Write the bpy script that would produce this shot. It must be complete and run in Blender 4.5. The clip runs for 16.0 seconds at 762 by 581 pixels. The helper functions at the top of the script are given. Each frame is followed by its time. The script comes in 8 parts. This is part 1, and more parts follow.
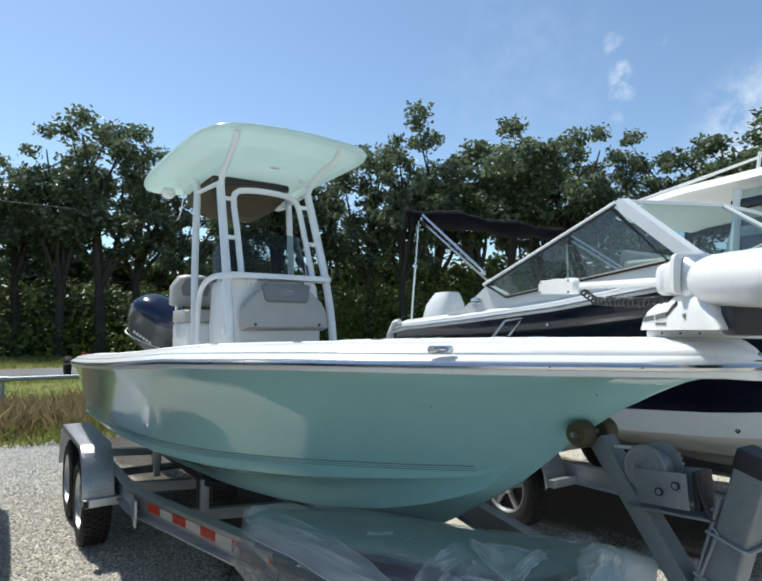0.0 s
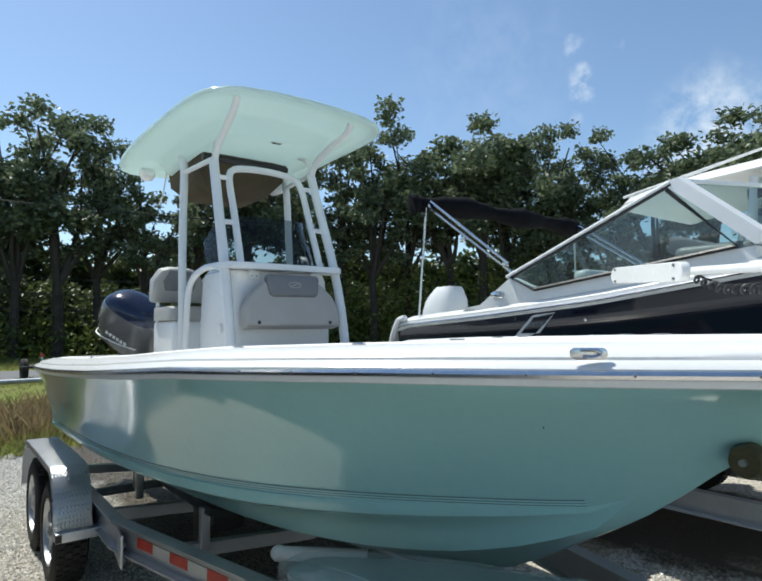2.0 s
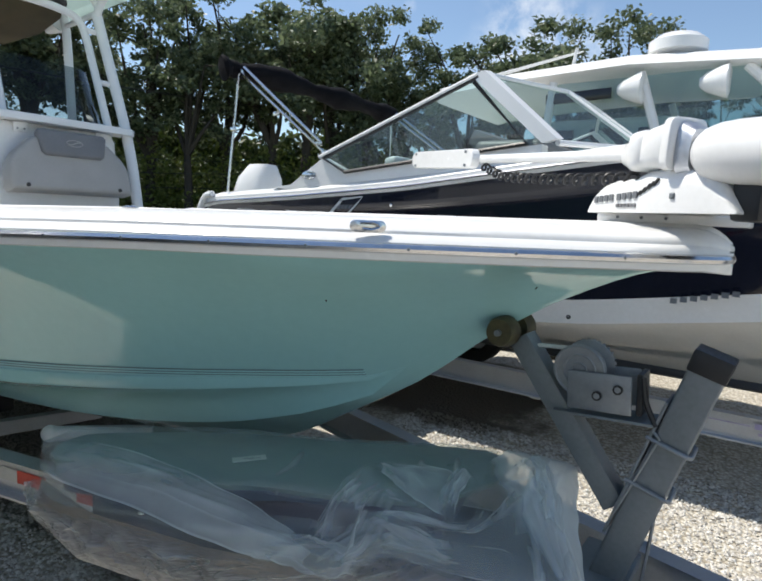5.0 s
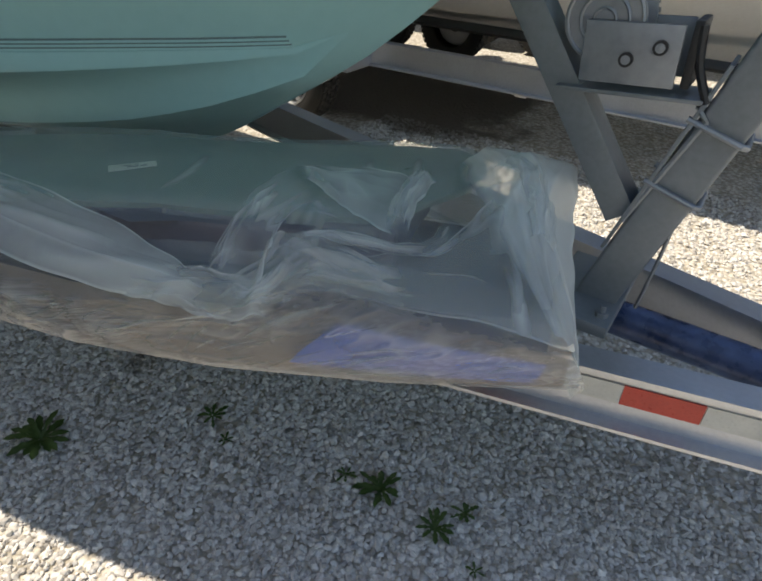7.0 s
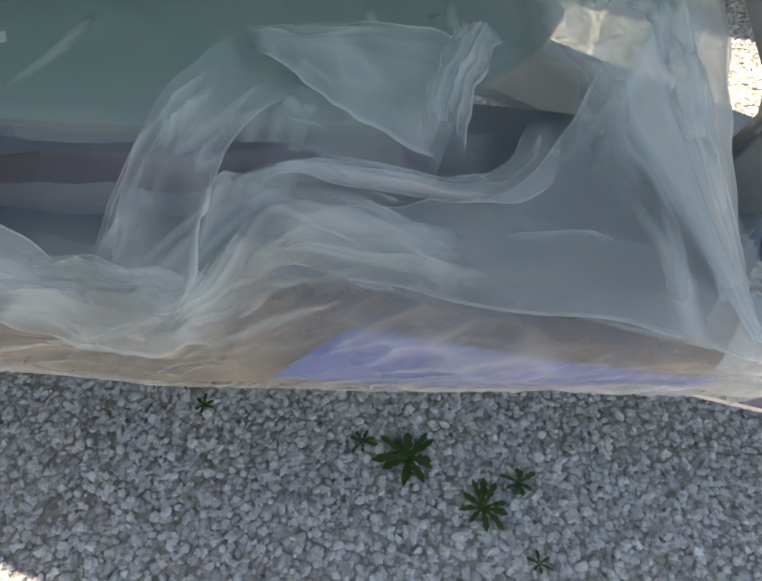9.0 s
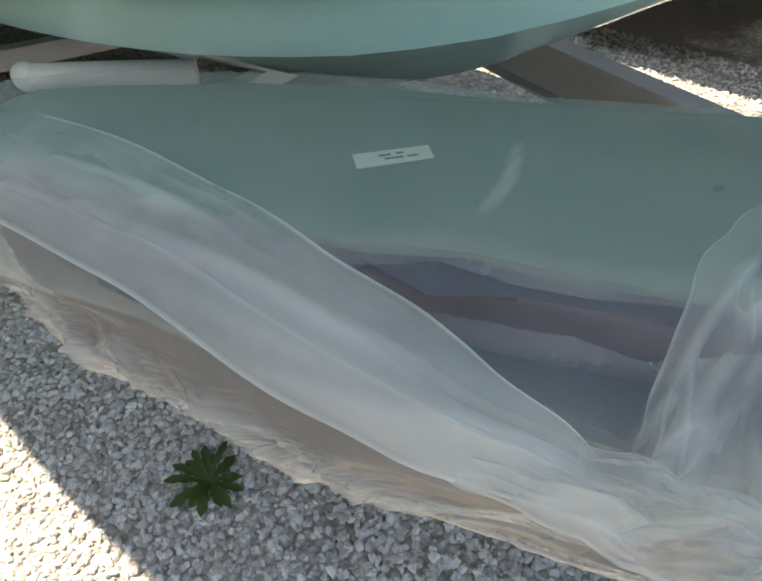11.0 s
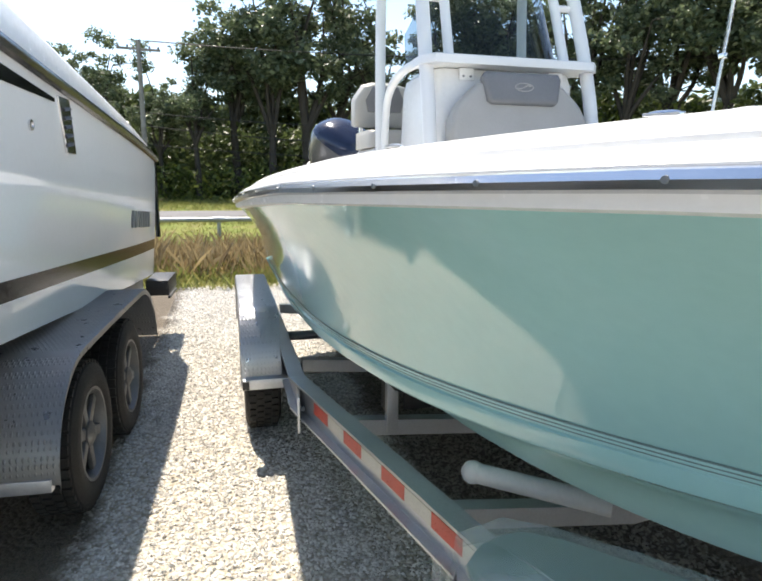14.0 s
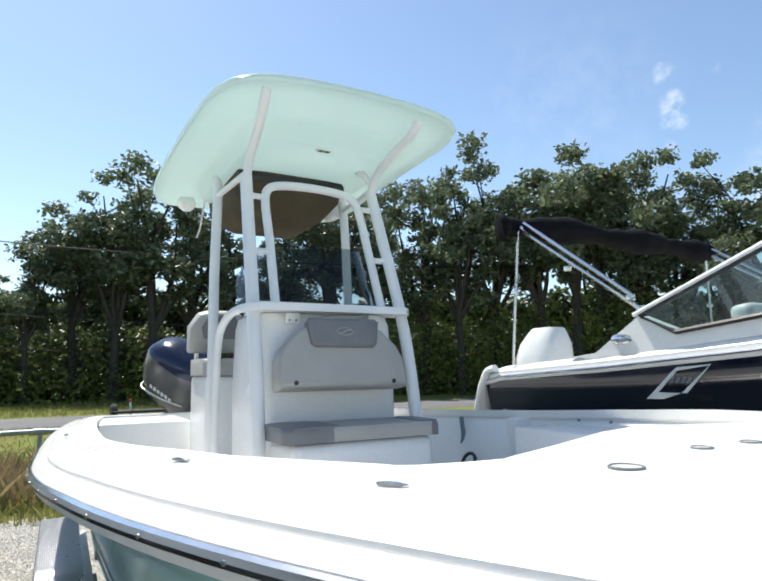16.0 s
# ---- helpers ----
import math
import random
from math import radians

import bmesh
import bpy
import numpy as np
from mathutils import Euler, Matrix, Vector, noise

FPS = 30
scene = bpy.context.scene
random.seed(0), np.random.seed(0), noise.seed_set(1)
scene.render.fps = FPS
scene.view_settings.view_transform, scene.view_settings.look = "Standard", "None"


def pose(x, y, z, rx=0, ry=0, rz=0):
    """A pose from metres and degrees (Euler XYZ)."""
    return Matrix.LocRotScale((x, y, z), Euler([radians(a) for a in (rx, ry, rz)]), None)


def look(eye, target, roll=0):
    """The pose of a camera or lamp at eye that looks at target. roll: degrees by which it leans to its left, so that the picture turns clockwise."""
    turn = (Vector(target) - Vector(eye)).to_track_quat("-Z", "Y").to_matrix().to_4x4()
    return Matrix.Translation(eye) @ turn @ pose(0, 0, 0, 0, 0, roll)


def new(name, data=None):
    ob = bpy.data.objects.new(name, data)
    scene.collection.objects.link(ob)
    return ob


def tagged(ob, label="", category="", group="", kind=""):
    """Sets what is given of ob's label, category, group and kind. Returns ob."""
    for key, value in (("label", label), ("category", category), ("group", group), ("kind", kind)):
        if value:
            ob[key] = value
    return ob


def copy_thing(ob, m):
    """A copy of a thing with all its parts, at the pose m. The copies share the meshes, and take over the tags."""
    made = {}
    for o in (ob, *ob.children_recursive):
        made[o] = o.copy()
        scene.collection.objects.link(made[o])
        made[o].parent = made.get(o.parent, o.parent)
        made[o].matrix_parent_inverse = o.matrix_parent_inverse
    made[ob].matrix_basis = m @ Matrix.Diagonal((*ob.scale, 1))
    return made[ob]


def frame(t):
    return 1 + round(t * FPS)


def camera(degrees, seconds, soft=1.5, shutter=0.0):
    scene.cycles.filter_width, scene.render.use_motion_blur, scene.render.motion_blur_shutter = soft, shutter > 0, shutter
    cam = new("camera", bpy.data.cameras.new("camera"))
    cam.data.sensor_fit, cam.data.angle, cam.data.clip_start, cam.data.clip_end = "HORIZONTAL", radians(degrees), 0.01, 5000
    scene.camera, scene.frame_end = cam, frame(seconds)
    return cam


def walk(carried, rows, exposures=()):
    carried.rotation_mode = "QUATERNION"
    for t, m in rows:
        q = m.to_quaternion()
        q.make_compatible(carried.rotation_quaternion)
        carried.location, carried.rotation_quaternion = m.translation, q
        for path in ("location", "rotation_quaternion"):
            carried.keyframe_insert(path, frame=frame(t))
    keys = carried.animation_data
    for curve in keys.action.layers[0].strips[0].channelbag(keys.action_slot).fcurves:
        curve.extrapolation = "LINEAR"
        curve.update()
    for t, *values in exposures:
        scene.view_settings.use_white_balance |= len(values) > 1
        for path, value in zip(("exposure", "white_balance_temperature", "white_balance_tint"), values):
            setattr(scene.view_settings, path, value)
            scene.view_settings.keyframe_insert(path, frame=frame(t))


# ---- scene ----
cam = camera(66.15, 16.0, 2.0)
PATH = [
    (0, (0.785, -1.816, 1.614), (-0.875, -0.708, 1.750), -0.01),
    (0.5, (0.590, -1.835, 1.611), (-1.022, -0.653, 1.689), 1.76),
    (1, (0.374, -1.769, 1.615), (-1.268, -0.642, 1.799), 0.19),
    (1.5, (0.208, -1.776, 1.611), (-1.423, -0.625, 1.738), 0.98),
    (2, (0.113, -1.812, 1.615), (-1.478, -0.608, 1.743), -0.50),
    (2.5, (0.082, -1.830, 1.609), (-1.460, -0.561, 1.719), 0.78),
    (3, (0.097, -1.805, 1.608), (-1.365, -0.443, 1.695), 1.33),
    (3.2, (0.113, -1.792, 1.607), (-1.299, -0.378, 1.677), 1.28),
    (5.3, (0.131, -1.690, 1.555), (-0.967, -0.057, 1.196), 1.58),
    (5.5, (0.108, -1.705, 1.528), (-0.947, -0.068, 1.074), 0.54),
    (6, (0.089, -1.598, 1.434), (-0.833, 0.006, 0.673), 0.11),
    (6.5, (0.001, -1.404, 1.384), (-0.957, 0.009, 0.342), 0.49),
    (7, (-0.046, -1.260, 1.349), (-0.912, 0.150, 0.225), 2.87),
    (7.5, (-0.193, -1.153, 1.299), (-0.874, 0.346, 0.164), 1.72),
    (8, (-0.294, -1.078, 1.236), (-0.772, 0.352, -0.078), 3.58),
    (8.5, (-0.308, -0.958, 1.210), (-0.891, 0.342, -0.193), 1.06),
    (9, (-0.331, -0.898, 1.181), (-0.983, 0.253, -0.319), 0.05),
    (9.5, (-0.426, -0.917, 1.185), (-1.134, 0.220, -0.299), 1.36),
    (10, (-0.543, -0.954, 1.195), (-1.359, 0.164, -0.248), -0.61),
    (10.2, (-0.581, -0.967, 1.198), (-1.431, 0.141, -0.234), -0.73),
    (12.3, (-0.833, -1.091, 1.242), (-2.098, -0.178, -0.010), 0.70),
    (12.5, (-0.835, -1.106, 1.250), (-2.141, -0.226, 0.017), 0.89),
    (13, (-0.821, -1.180, 1.314), (-2.371, -0.421, 0.303), 0.78),
    (13.5, (-0.791, -1.254, 1.429), (-2.580, -0.636, 0.783), 1.20),
    (14, (-0.766, -1.272, 1.495), (-2.666, -0.775, 1.117), 0.44),
    (14.5, (-0.736, -1.282, 1.575), (-2.650, -0.767, 1.308), 2.33),
    (15, (-0.698, -1.271, 1.657), (-2.613, -0.694, 1.668), 1.29),
    (15.5, (-0.686, -1.217, 1.715), (-2.532, -0.498, 1.991), -0.34),
    (16, (-0.669, -1.177, 1.713), (-2.408, -0.226, 1.981), -0.80),
]
walk(cam, [(t, look(eye, target, roll)) for t, eye, target, roll in PATH], [(0, 0.1, 6500, 4), (1.5, 0.04, 6500, 4), (3.2, 0.06, 6500, 4), (5.5, 0.14, 7000, 10), (7, 0.36, 7600, 11), (8, 0.64, 7600, 12), (9, 1.0, 8050, 13), (10.2, 1.32, 8350, 13), (12.5, 1.2, 8250, 13), (13.5, 1.06, 7500, 12), (14.5, 0.88, 7200, 10), (16, 0.44, 6900, 7)])

# ---- light ----
SUN_WAY = Vector((-0.57, -0.14, 1.0)).normalized()
world = bpy.data.worlds.new("sky")
scene.world = world
world.use_nodes = True
wn, wl = world.node_tree.nodes, world.node_tree.links
sky = wn.new("ShaderNodeTexSky")
sky.sky_type = "NISHITA"
sky.sun_disc = False
sky.sun_elevation = math.asin(SUN_WAY.z)
sky.sun_rotation = math.atan2(SUN_WAY.x, SUN_WAY.y)
sky.air_density, sky.dust_density, sky.ozone_density = 1.0, 0.35, 2.5
wn["Background"].inputs["Strength"].default_value = 0.15
# a few small puffs of cloud and a soft bank low over the wood, in a clear sky
wco, wno, wwarp, wof, wadd, wra, wmx = (wn.new("ShaderNode" + k) for k in ("TexCoord", "TexNoise", "TexNoise", "VectorMath", "VectorMath", "ValToRGB", "Mix"))
wno.inputs["Scale"].default_value, wno.inputs["Detail"].default_value, wno.inputs["Roughness"].default_value = 26.0, 8.0, 0.62
wwarp.inputs["Scale"].default_value, wwarp.inputs["Detail"].default_value = 38.0, 4.0
wof.operation, wadd.operation = "MULTIPLY_ADD", "ADD"
wof.inputs[1].default_value, wof.inputs[2].default_value = (0.03, 0.03, 0.03), (-0.015, -0.015, -0.015)
wra.color_ramp.elements[0].position, wra.color_ramp.elements[1].position = 0.36, 0.66
wl.new(wco.outputs["Generated"], wno.inputs["Vector"])
wl.new(wco.outputs["Generated"], wwarp.inputs["Vector"])
wl.new(wwarp.outputs["Color"], wof.inputs[0])
wl.new(wco.outputs["Generated"], wadd.inputs[0])
wl.new(wof.outputs[0], wadd.inputs[1])
wl.new(wno.outputs["Fac"], wra.inputs["Fac"])
total = None
for way, reach, weight in (((-0.508, 0.750, 0.424), 0.017, 0.35), ((-0.455, 0.788, 0.4155), 0.011, 0.28), ((-0.509, 0.771, 0.382), 0.023, 0.55), ((-0.515, 0.778, 0.359), 0.023, 0.6),
                           ((-0.529, 0.784, 0.324), 0.015, 0.28), ((-0.365, 0.875, 0.300), 0.095, 0.5), ((-0.42, 0.87, 0.245), 0.075, 0.4), ((-0.30, 0.92, 0.25), 0.10, 0.4), ((-0.62, 0.68, 0.40), 0.2, 0.06)):
    wd, wr_ = wn.new("ShaderNodeVectorMath"), wn.new("ShaderNodeMapRange")
    wd.operation, wr_.interpolation_type = "DISTANCE", "SMOOTHSTEP"
    wd.inputs[1].default_value = way
    wr_.inputs["From Min"].default_value, wr_.inputs["From Max"].default_value, wr_.inputs["To Max"].default_value = reach, reach * 0.15, weight
    wl.new(wadd.outputs[0], wd.inputs[0])
    wl.new(wd.outputs["Value"], wr_.inputs["Value"])
    if total is None:
        total = wr_.outputs[0]
    else:
        wsum = wn.new("ShaderNodeMath")
        wl.new(total, wsum.inputs[0])
        wl.new(wr_.outputs[0], wsum.inputs[1])
        total = wsum.outputs[0]
wmul = wn.new("ShaderNodeMath")
wmul.operation, wmul.use_clamp, wmx.data_type = "MULTIPLY", True, "RGBA"
wmx.inputs[7].default_value = (7.2, 7.4, 7.7, 1)
wl.new(total, wmul.inputs[0])
wl.new(wra.outputs["Color"], wmul.inputs[1])
wl.new(wmul.outputs[0], wmx.inputs["Factor"])
wl.new(sky.outputs["Color"], wmx.inputs[6])
wl.new(wmx.outputs[2], wn["Background"].inputs["Color"])

sun = new("sun", bpy.data.lights.new("sun", "SUN"))
sun.data.energy, sun.data.angle, sun.data.color = 5.0, radians(0.55), (1.0, 0.965, 0.91)
sun.matrix_world = look(SUN_WAY * 40, (0, 0, 0))


# ---- materials ----
def shader(name):
    m = bpy.data.materials.new(name)
    m.use_nodes = True
    return m, m.node_tree.nodes, m.node_tree.links, m.node_tree.nodes["Principled BSDF"]


def noise_node(nodes, links, scale, detail=4.0, rough=0.55, space="Object"):
    co, tex = nodes.new("ShaderNodeTexCoord"), nodes.new("ShaderNodeTexNoise")
    tex.inputs["Scale"].default_value, tex.inputs["Detail"].default_value, tex.inputs["Roughness"].default_value = scale, detail, rough
    links.new(co.outputs[space], tex.inputs["Vector"])
    return tex


def ramp(nodes, links, source, stops):
    r = nodes.new("ShaderNodeValToRGB")
    while len(r.color_ramp.elements) < len(stops):
        r.color_ramp.elements.new(0.5)
    for e, (at, c) in zip(r.color_ramp.elements, stops):
        e.position, e.color = at, (c if len(c) == 4 else (*c, 1.0)) if not isinstance(c, float) else (c, c, c, 1.0)
    links.new(source, r.inputs["Fac"])
    return r


def surface(name, dark, light, rough=0.5, metal=0.0, scale=3.0, fine=60.0, bump=0.0, bump_scale=200.0, coat=0.0, spread=0.12, spec=0.5):
    """Two tones blotched at a large scale and grained at a small one, uneven gloss and fine relief."""
    m, n, l, b = shader(name)
    big, small = noise_node(n, l, scale), noise_node(n, l, fine, 3.0)
    mix = n.new("ShaderNodeMath")
    mix.operation = "MULTIPLY_ADD"
    mix.inputs[1].default_value = 0.35
    l.new(small.outputs["Fac"], mix.inputs[0])
    half = n.new("ShaderNodeMath")
    half.operation = "MULTIPLY"
    half.inputs[1].default_value = 0.65
    l.new(big.outputs["Fac"], half.inputs[0])
    l.new(half.outputs[0], mix.inputs[2])
    c = ramp(n, l, mix.outputs[0], [(0.32, dark), (0.66, light)])
    l.new(c.outputs["Color"], b.inputs["Base Color"])
    r = ramp(n, l, small.outputs["Fac"], [(0.25, max(rough - spread, 0.02)), (0.75, min(rough + spread, 1.0))])
    l.new(r.outputs["Color"], b.inputs["Roughness"])
    b.inputs["Metallic"].default_value = metal
    b.inputs["Coat Weight"].default_value = coat
    b.inputs["Coat Roughness"].default_value = 0.04
    b.inputs["Specular IOR Level"].default_value = spec
    if bump:
        tex, bm_ = noise_node(n, l, bump_scale, 3.0), n.new("ShaderNodeBump")
        bm_.inputs["Strength"].default_value, bm_.inputs["Distance"].default_value = bump, 0.01
        l.new(tex.outputs["Fac"], bm_.inputs["Height"])
        l.new(bm_.outputs["Normal"], b.inputs["Normal"])
    return m


# dark teal that paints the shade in the strake's grooves
GROOVESHADE = surface("groove_shade_teal", (0.13, 0.20, 0.20), (0.16, 0.24, 0.24), 0.15)
SEAFOAM = surface("seafoam_gelcoat", (0.339, 0.610, 0.621), (0.379, 0.661, 0.669), 0.045, 0, 0.8, 30, 0, 1, 0.0, 0.015, 0.8)
WHITE = surface("white_gelcoat", (0.74, 0.74, 0.72), (0.83, 0.83, 0.82), 0.22, 0, 1.3, 50, 0.05, 300, 0, 0.06)
DECK = surface("nonskid_white_deck", (0.74, 0.74, 0.71), (0.82, 0.82, 0.80), 0.55, 0, 2, 90, 0.25, 420)
NAVY = surface("navy_gelcoat", (0.004, 0.005, 0.012), (0.007, 0.008, 0.018), 0.07, 0, 1, 40, 0, 1, 0, 0.03)
POWDER = surface("white_powder_coat", (0.74, 0.75, 0.74), (0.80, 0.80, 0.79), 0.34, 0, 2, 12, spread=0.02)
STEEL = surface("polished_stainless", (0.55, 0.56, 0.58), (0.76, 0.755, 0.75), 0.18, 1.0, 2, 20, 0, 1, 0, 0.02)
ALU = surface("mill_aluminium", (0.42, 0.44, 0.47), (0.60, 0.62, 0.65), 0.42, 0.85, 2.5, 90, 0.08, 260, 0, 0.12)
GALV = surface("galvanised_steel", (0.22, 0.24, 0.26), (0.36, 0.38, 0.40), 0.5, 0.75, 6, 60, 0.1, 90)
GREYSTEEL = surface("grey_painted_steel", (0.16, 0.18, 0.19), (0.23, 0.25, 0.265), 0.42, 0.25, 5, 80, 0.06, 150)
RUBBER = surface("tyre_rubber", (0.007, 0.007, 0.007), (0.020, 0.0195, 0.019), 0.8, 0, 5, 120, 0.2, 220)
BLACK = surface("black_plastic", (0.010, 0.010, 0.011), (0.022, 0.022, 0.024), 0.45, 0, 5, 120, 0.1, 300)
BLACKGLOSS = surface("black_gloss_trim", (0.006, 0.006, 0.007), (0.014, 0.014, 0.015), 0.16, 0, 5, 60)
CANVAS = surface("black_canvas", (0.004, 0.004, 0.005), (0.010, 0.010, 0.012), 0.95, 0, 8, 300, 0.3, 500, spec=0.1)
ROLLER = surface("worn_olive_roller", (0.035, 0.028, 0.012), (0.10, 0.085, 0.035), 0.6, 0, 14, 90, 0.2, 160)
VINYL = surface("taupe_vinyl", (0.36, 0.345, 0.315), (0.42, 0.405, 0.375), 0.45, 0, 5, 140, 0.12, 420)
VINYLDARK = surface("grey_vinyl", (0.15, 0.15, 0.155), (0.20, 0.20, 0.205), 0.45, 0, 5, 140, 0.12, 420)
COWLGREY = surface("outboard_grey", (0.085, 0.087, 0.095), (0.125, 0.128, 0.135), 0.2, 0.3, 3, 90)
COWLBLUE = surface("outboard_navy", (0.012, 0.018, 0.040), (0.018, 0.028, 0.058), 0.12, 0.3, 3, 90)
BROWN = surface("brown_canvas_underside", (0.045, 0.034, 0.016), (0.085, 0.062, 0.03), 0.8, 0, 5, 200, 0.15, 400)
REDTAPE = surface("red_reflective_tape", (0.34, 0.022, 0.016), (0.50, 0.045, 0.028), 0.35, 0, 12, 160)
WHITETAPE = surface("white_reflective_tape", (0.40, 0.41, 0.39), (0.52, 0.53, 0.50), 0.35, 0, 12, 160)
PVC = surface("white_pvc", (0.60, 0.61, 0.60), (0.72, 0.72, 0.70), 0.4, 0, 8, 90)
GREYPRINT = surface("grey_print", (0.12, 0.13, 0.14), (0.17, 0.18, 0.19), 0.5)
PURPLEPRINT = surface("purple_print", (0.30, 0.27, 0.42), (0.36, 0.33, 0.48), 0.5)
BLUEPAPER = surface("blue_label", (0.13, 0.23, 0.70), (0.19, 0.31, 0.80), 0.6, 0, 6, 60)
PAPER = surface("paper_tag", (0.66, 0.68, 0.60), (0.76, 0.77, 0.70), 0.7, 0, 20, 90)
PANELGREY = surface("light_grey_panel", (0.165, 0.225, 0.20), (0.21, 0.28, 0.245), 0.3, 0, 1.5, 8, spread=0.03)
PANELDARK = surface("dark_grey_foam", (0.045, 0.055, 0.075), (0.085, 0.095, 0.115), 0.7, 0, 3, 60)
CARTON = surface("beige_carton", (0.33, 0.27, 0.225), (0.47, 0.385, 0.325), 0.8, 0, 4, 60)
TAUPEPACK = surface("brown_grey_packing", (0.115, 0.112, 0.135), (0.17, 0.16, 0.185), 0.7, 0, 4, 60)
TAIL = surface("red_lens", (0.30, 0.012, 0.010), (0.40, 0.02, 0.015), 0.2)
BARK = surface("bark", (0.025, 0.021, 0.016), (0.065, 0.056, 0.046), 0.9, 0, 1.5, 12, 0.6, 14)
POLEWOOD = surface("weathered_pole", (0.17, 0.16, 0.15), (0.30, 0.29, 0.27), 0.85, 0, 2, 30, 0.3, 30)
CABLE = surface("black_cable", (0.012, 0.012, 0.012), (0.02, 0.02, 0.02), 0.5)
ASPHALT = surface("asphalt", (0.10, 0.10, 0.105), (0.16, 0.16, 0.165), 0.85, 0, 0.6, 30, 0.3, 60)


def glass(name, tint, thick=0.55):
    m, n, l, b = shader(name)
    out = n["Material Output"]
    tr, gl, mx, fr = (n.new("ShaderNode" + k) for k in ("BsdfTransparent", "BsdfGlossy", "MixShader", "Fresnel"))
    tr.inputs["Color"].default_value = (*tint, 1)
    gl.inputs["Roughness"].default_value = 0.02
    fr.inputs["IOR"].default_value = 1.0 + thick
    l.new(fr.outputs[0], mx.inputs[0])
    l.new(tr.outputs[0], mx.inputs[1])
    l.new(gl.outputs[0], mx.inputs[2])
    l.new(mx.outputs[0], out.inputs["Surface"])
    n.remove(b)
    return m


SMOKED = glass("smoked_acrylic", (0.40, 0.46, 0.47), 0.42)


def hazy_glass(name, tint):
    """Sun-bleached windscreen glass: mostly clear, a little dusty, a little mirror."""
    m, n, l, b = shader(name)
    tr, df, gl, m1, m2 = (n.new("ShaderNode" + k) for k in ("BsdfTransparent", "BsdfDiffuse", "BsdfGlossy", "MixShader", "MixShader"))
    tr.inputs["Color"].default_value = (*tint, 1)
    df.inputs["Color"].default_value = (0.42, 0.44, 0.44, 1)
    gl.inputs["Roughness"].default_value = 0.02
    m1.inputs[0].default_value, m2.inputs[0].default_value = 0.07, 0.08
    l.new(tr.outputs[0], m1.inputs[1])
    l.new(df.outputs[0], m1.inputs[2])
    l.new(m1.outputs[0], m2.inputs[1])
    l.new(gl.outputs[0], m2.inputs[2])
    l.new(m2.outputs[0], n["Material Output"].inputs["Surface"])
    n.remove(b)
    return m


TINTED = hazy_glass("green_tinted_glass", (0.50, 0.64, 0.63))


def hardtop_material():
    """Gelcoat that lets a little daylight through the thin laminate."""
    m, n, l, b = shader("translucent_seafoam_laminate")
    b.inputs["Base Color"].default_value = (0.46, 0.72, 0.64, 1)
    b.inputs["Roughness"].default_value = 0.14
    tex = noise_node(n, l, 2.0)
    c = ramp(n, l, tex.outputs["Fac"], [(0.3, (0.60, 0.74, 0.71)), (0.7, (0.64, 0.77, 0.745))])
    l.new(c.outputs["Color"], b.inputs["Base Color"])
    tl, mx = n.new("ShaderNodeBsdfTranslucent"), n.new("ShaderNodeMixShader")
    tl.inputs["Color"].default_value = (0.76, 0.86, 0.835, 1)
    mx.inputs[0].default_value = 0.44
    l.new(b.outputs[0], mx.inputs[1])
    l.new(tl.outputs[0], mx.inputs[2])
    l.new(mx.outputs[0], n["Material Output"].inputs["Surface"])
    return m


HARDTOP = hardtop_material()


def film_material(name, low, high):
    """Milky polythene film: part clear, part scattering, with glossy creases."""
    m, n, l, b = shader(name)
    b.inputs["Base Color"].default_value = (0.81, 0.85, 0.848, 1)
    b.inputs["Roughness"].default_value = 0.16
    tr, tl, m1, m2 = (n.new("ShaderNode" + k) for k in ("BsdfTransparent", "BsdfTranslucent", "MixShader", "MixShader"))
    tr.inputs["Color"].default_value = (0.93, 0.95, 0.95, 1)
    tl.inputs["Color"].default_value = (0.82, 0.86, 0.85, 1)
    tex = noise_node(n, l, 7.0, 6.0, 0.6)
    clear = ramp(n, l, tex.outputs["Fac"], [(0.30, low), (0.72, high)])
    m1.inputs[0].default_value = 0.35
    l.new(b.outputs[0], m1.inputs[1])
    l.new(tl.outputs[0], m1.inputs[2])
    packed, less, amount = n.new("ShaderNodeAttribute"), n.new("ShaderNodeMath"), n.new("ShaderNodeMath")
    packed.attribute_name = "bunched"
    less.operation, amount.operation = "MULTIPLY_ADD", "MULTIPLY"
    less.inputs[1].default_value, less.inputs[2].default_value = -0.85, 1.0
    l.new(packed.outputs["Fac"], less.inputs[0])
    l.new(clear.outputs["Color"], amount.inputs[0])
    l.new(less.outputs[0], amount.inputs[1])
    l.new(amount.outputs[0], m2.inputs[0])
    l.new(m1.outputs[0], m2.inputs[1])
    l.new(tr.outputs[0], m2.inputs[2])
    fine, bp = noise_node(n, l, 14.0, 3.0, 0.5), n.new("ShaderNodeBump")
    bp.inputs["Strength"].default_value, bp.inputs["Distance"].default_value = 0.16, 0.010
    l.new(fine.outputs["Fac"], bp.inputs["Height"])
    l.new(bp.outputs["Normal"], b.inputs["Normal"])
    l.new(m2.outputs[0], n["Material Output"].inputs["Surface"])
    return m


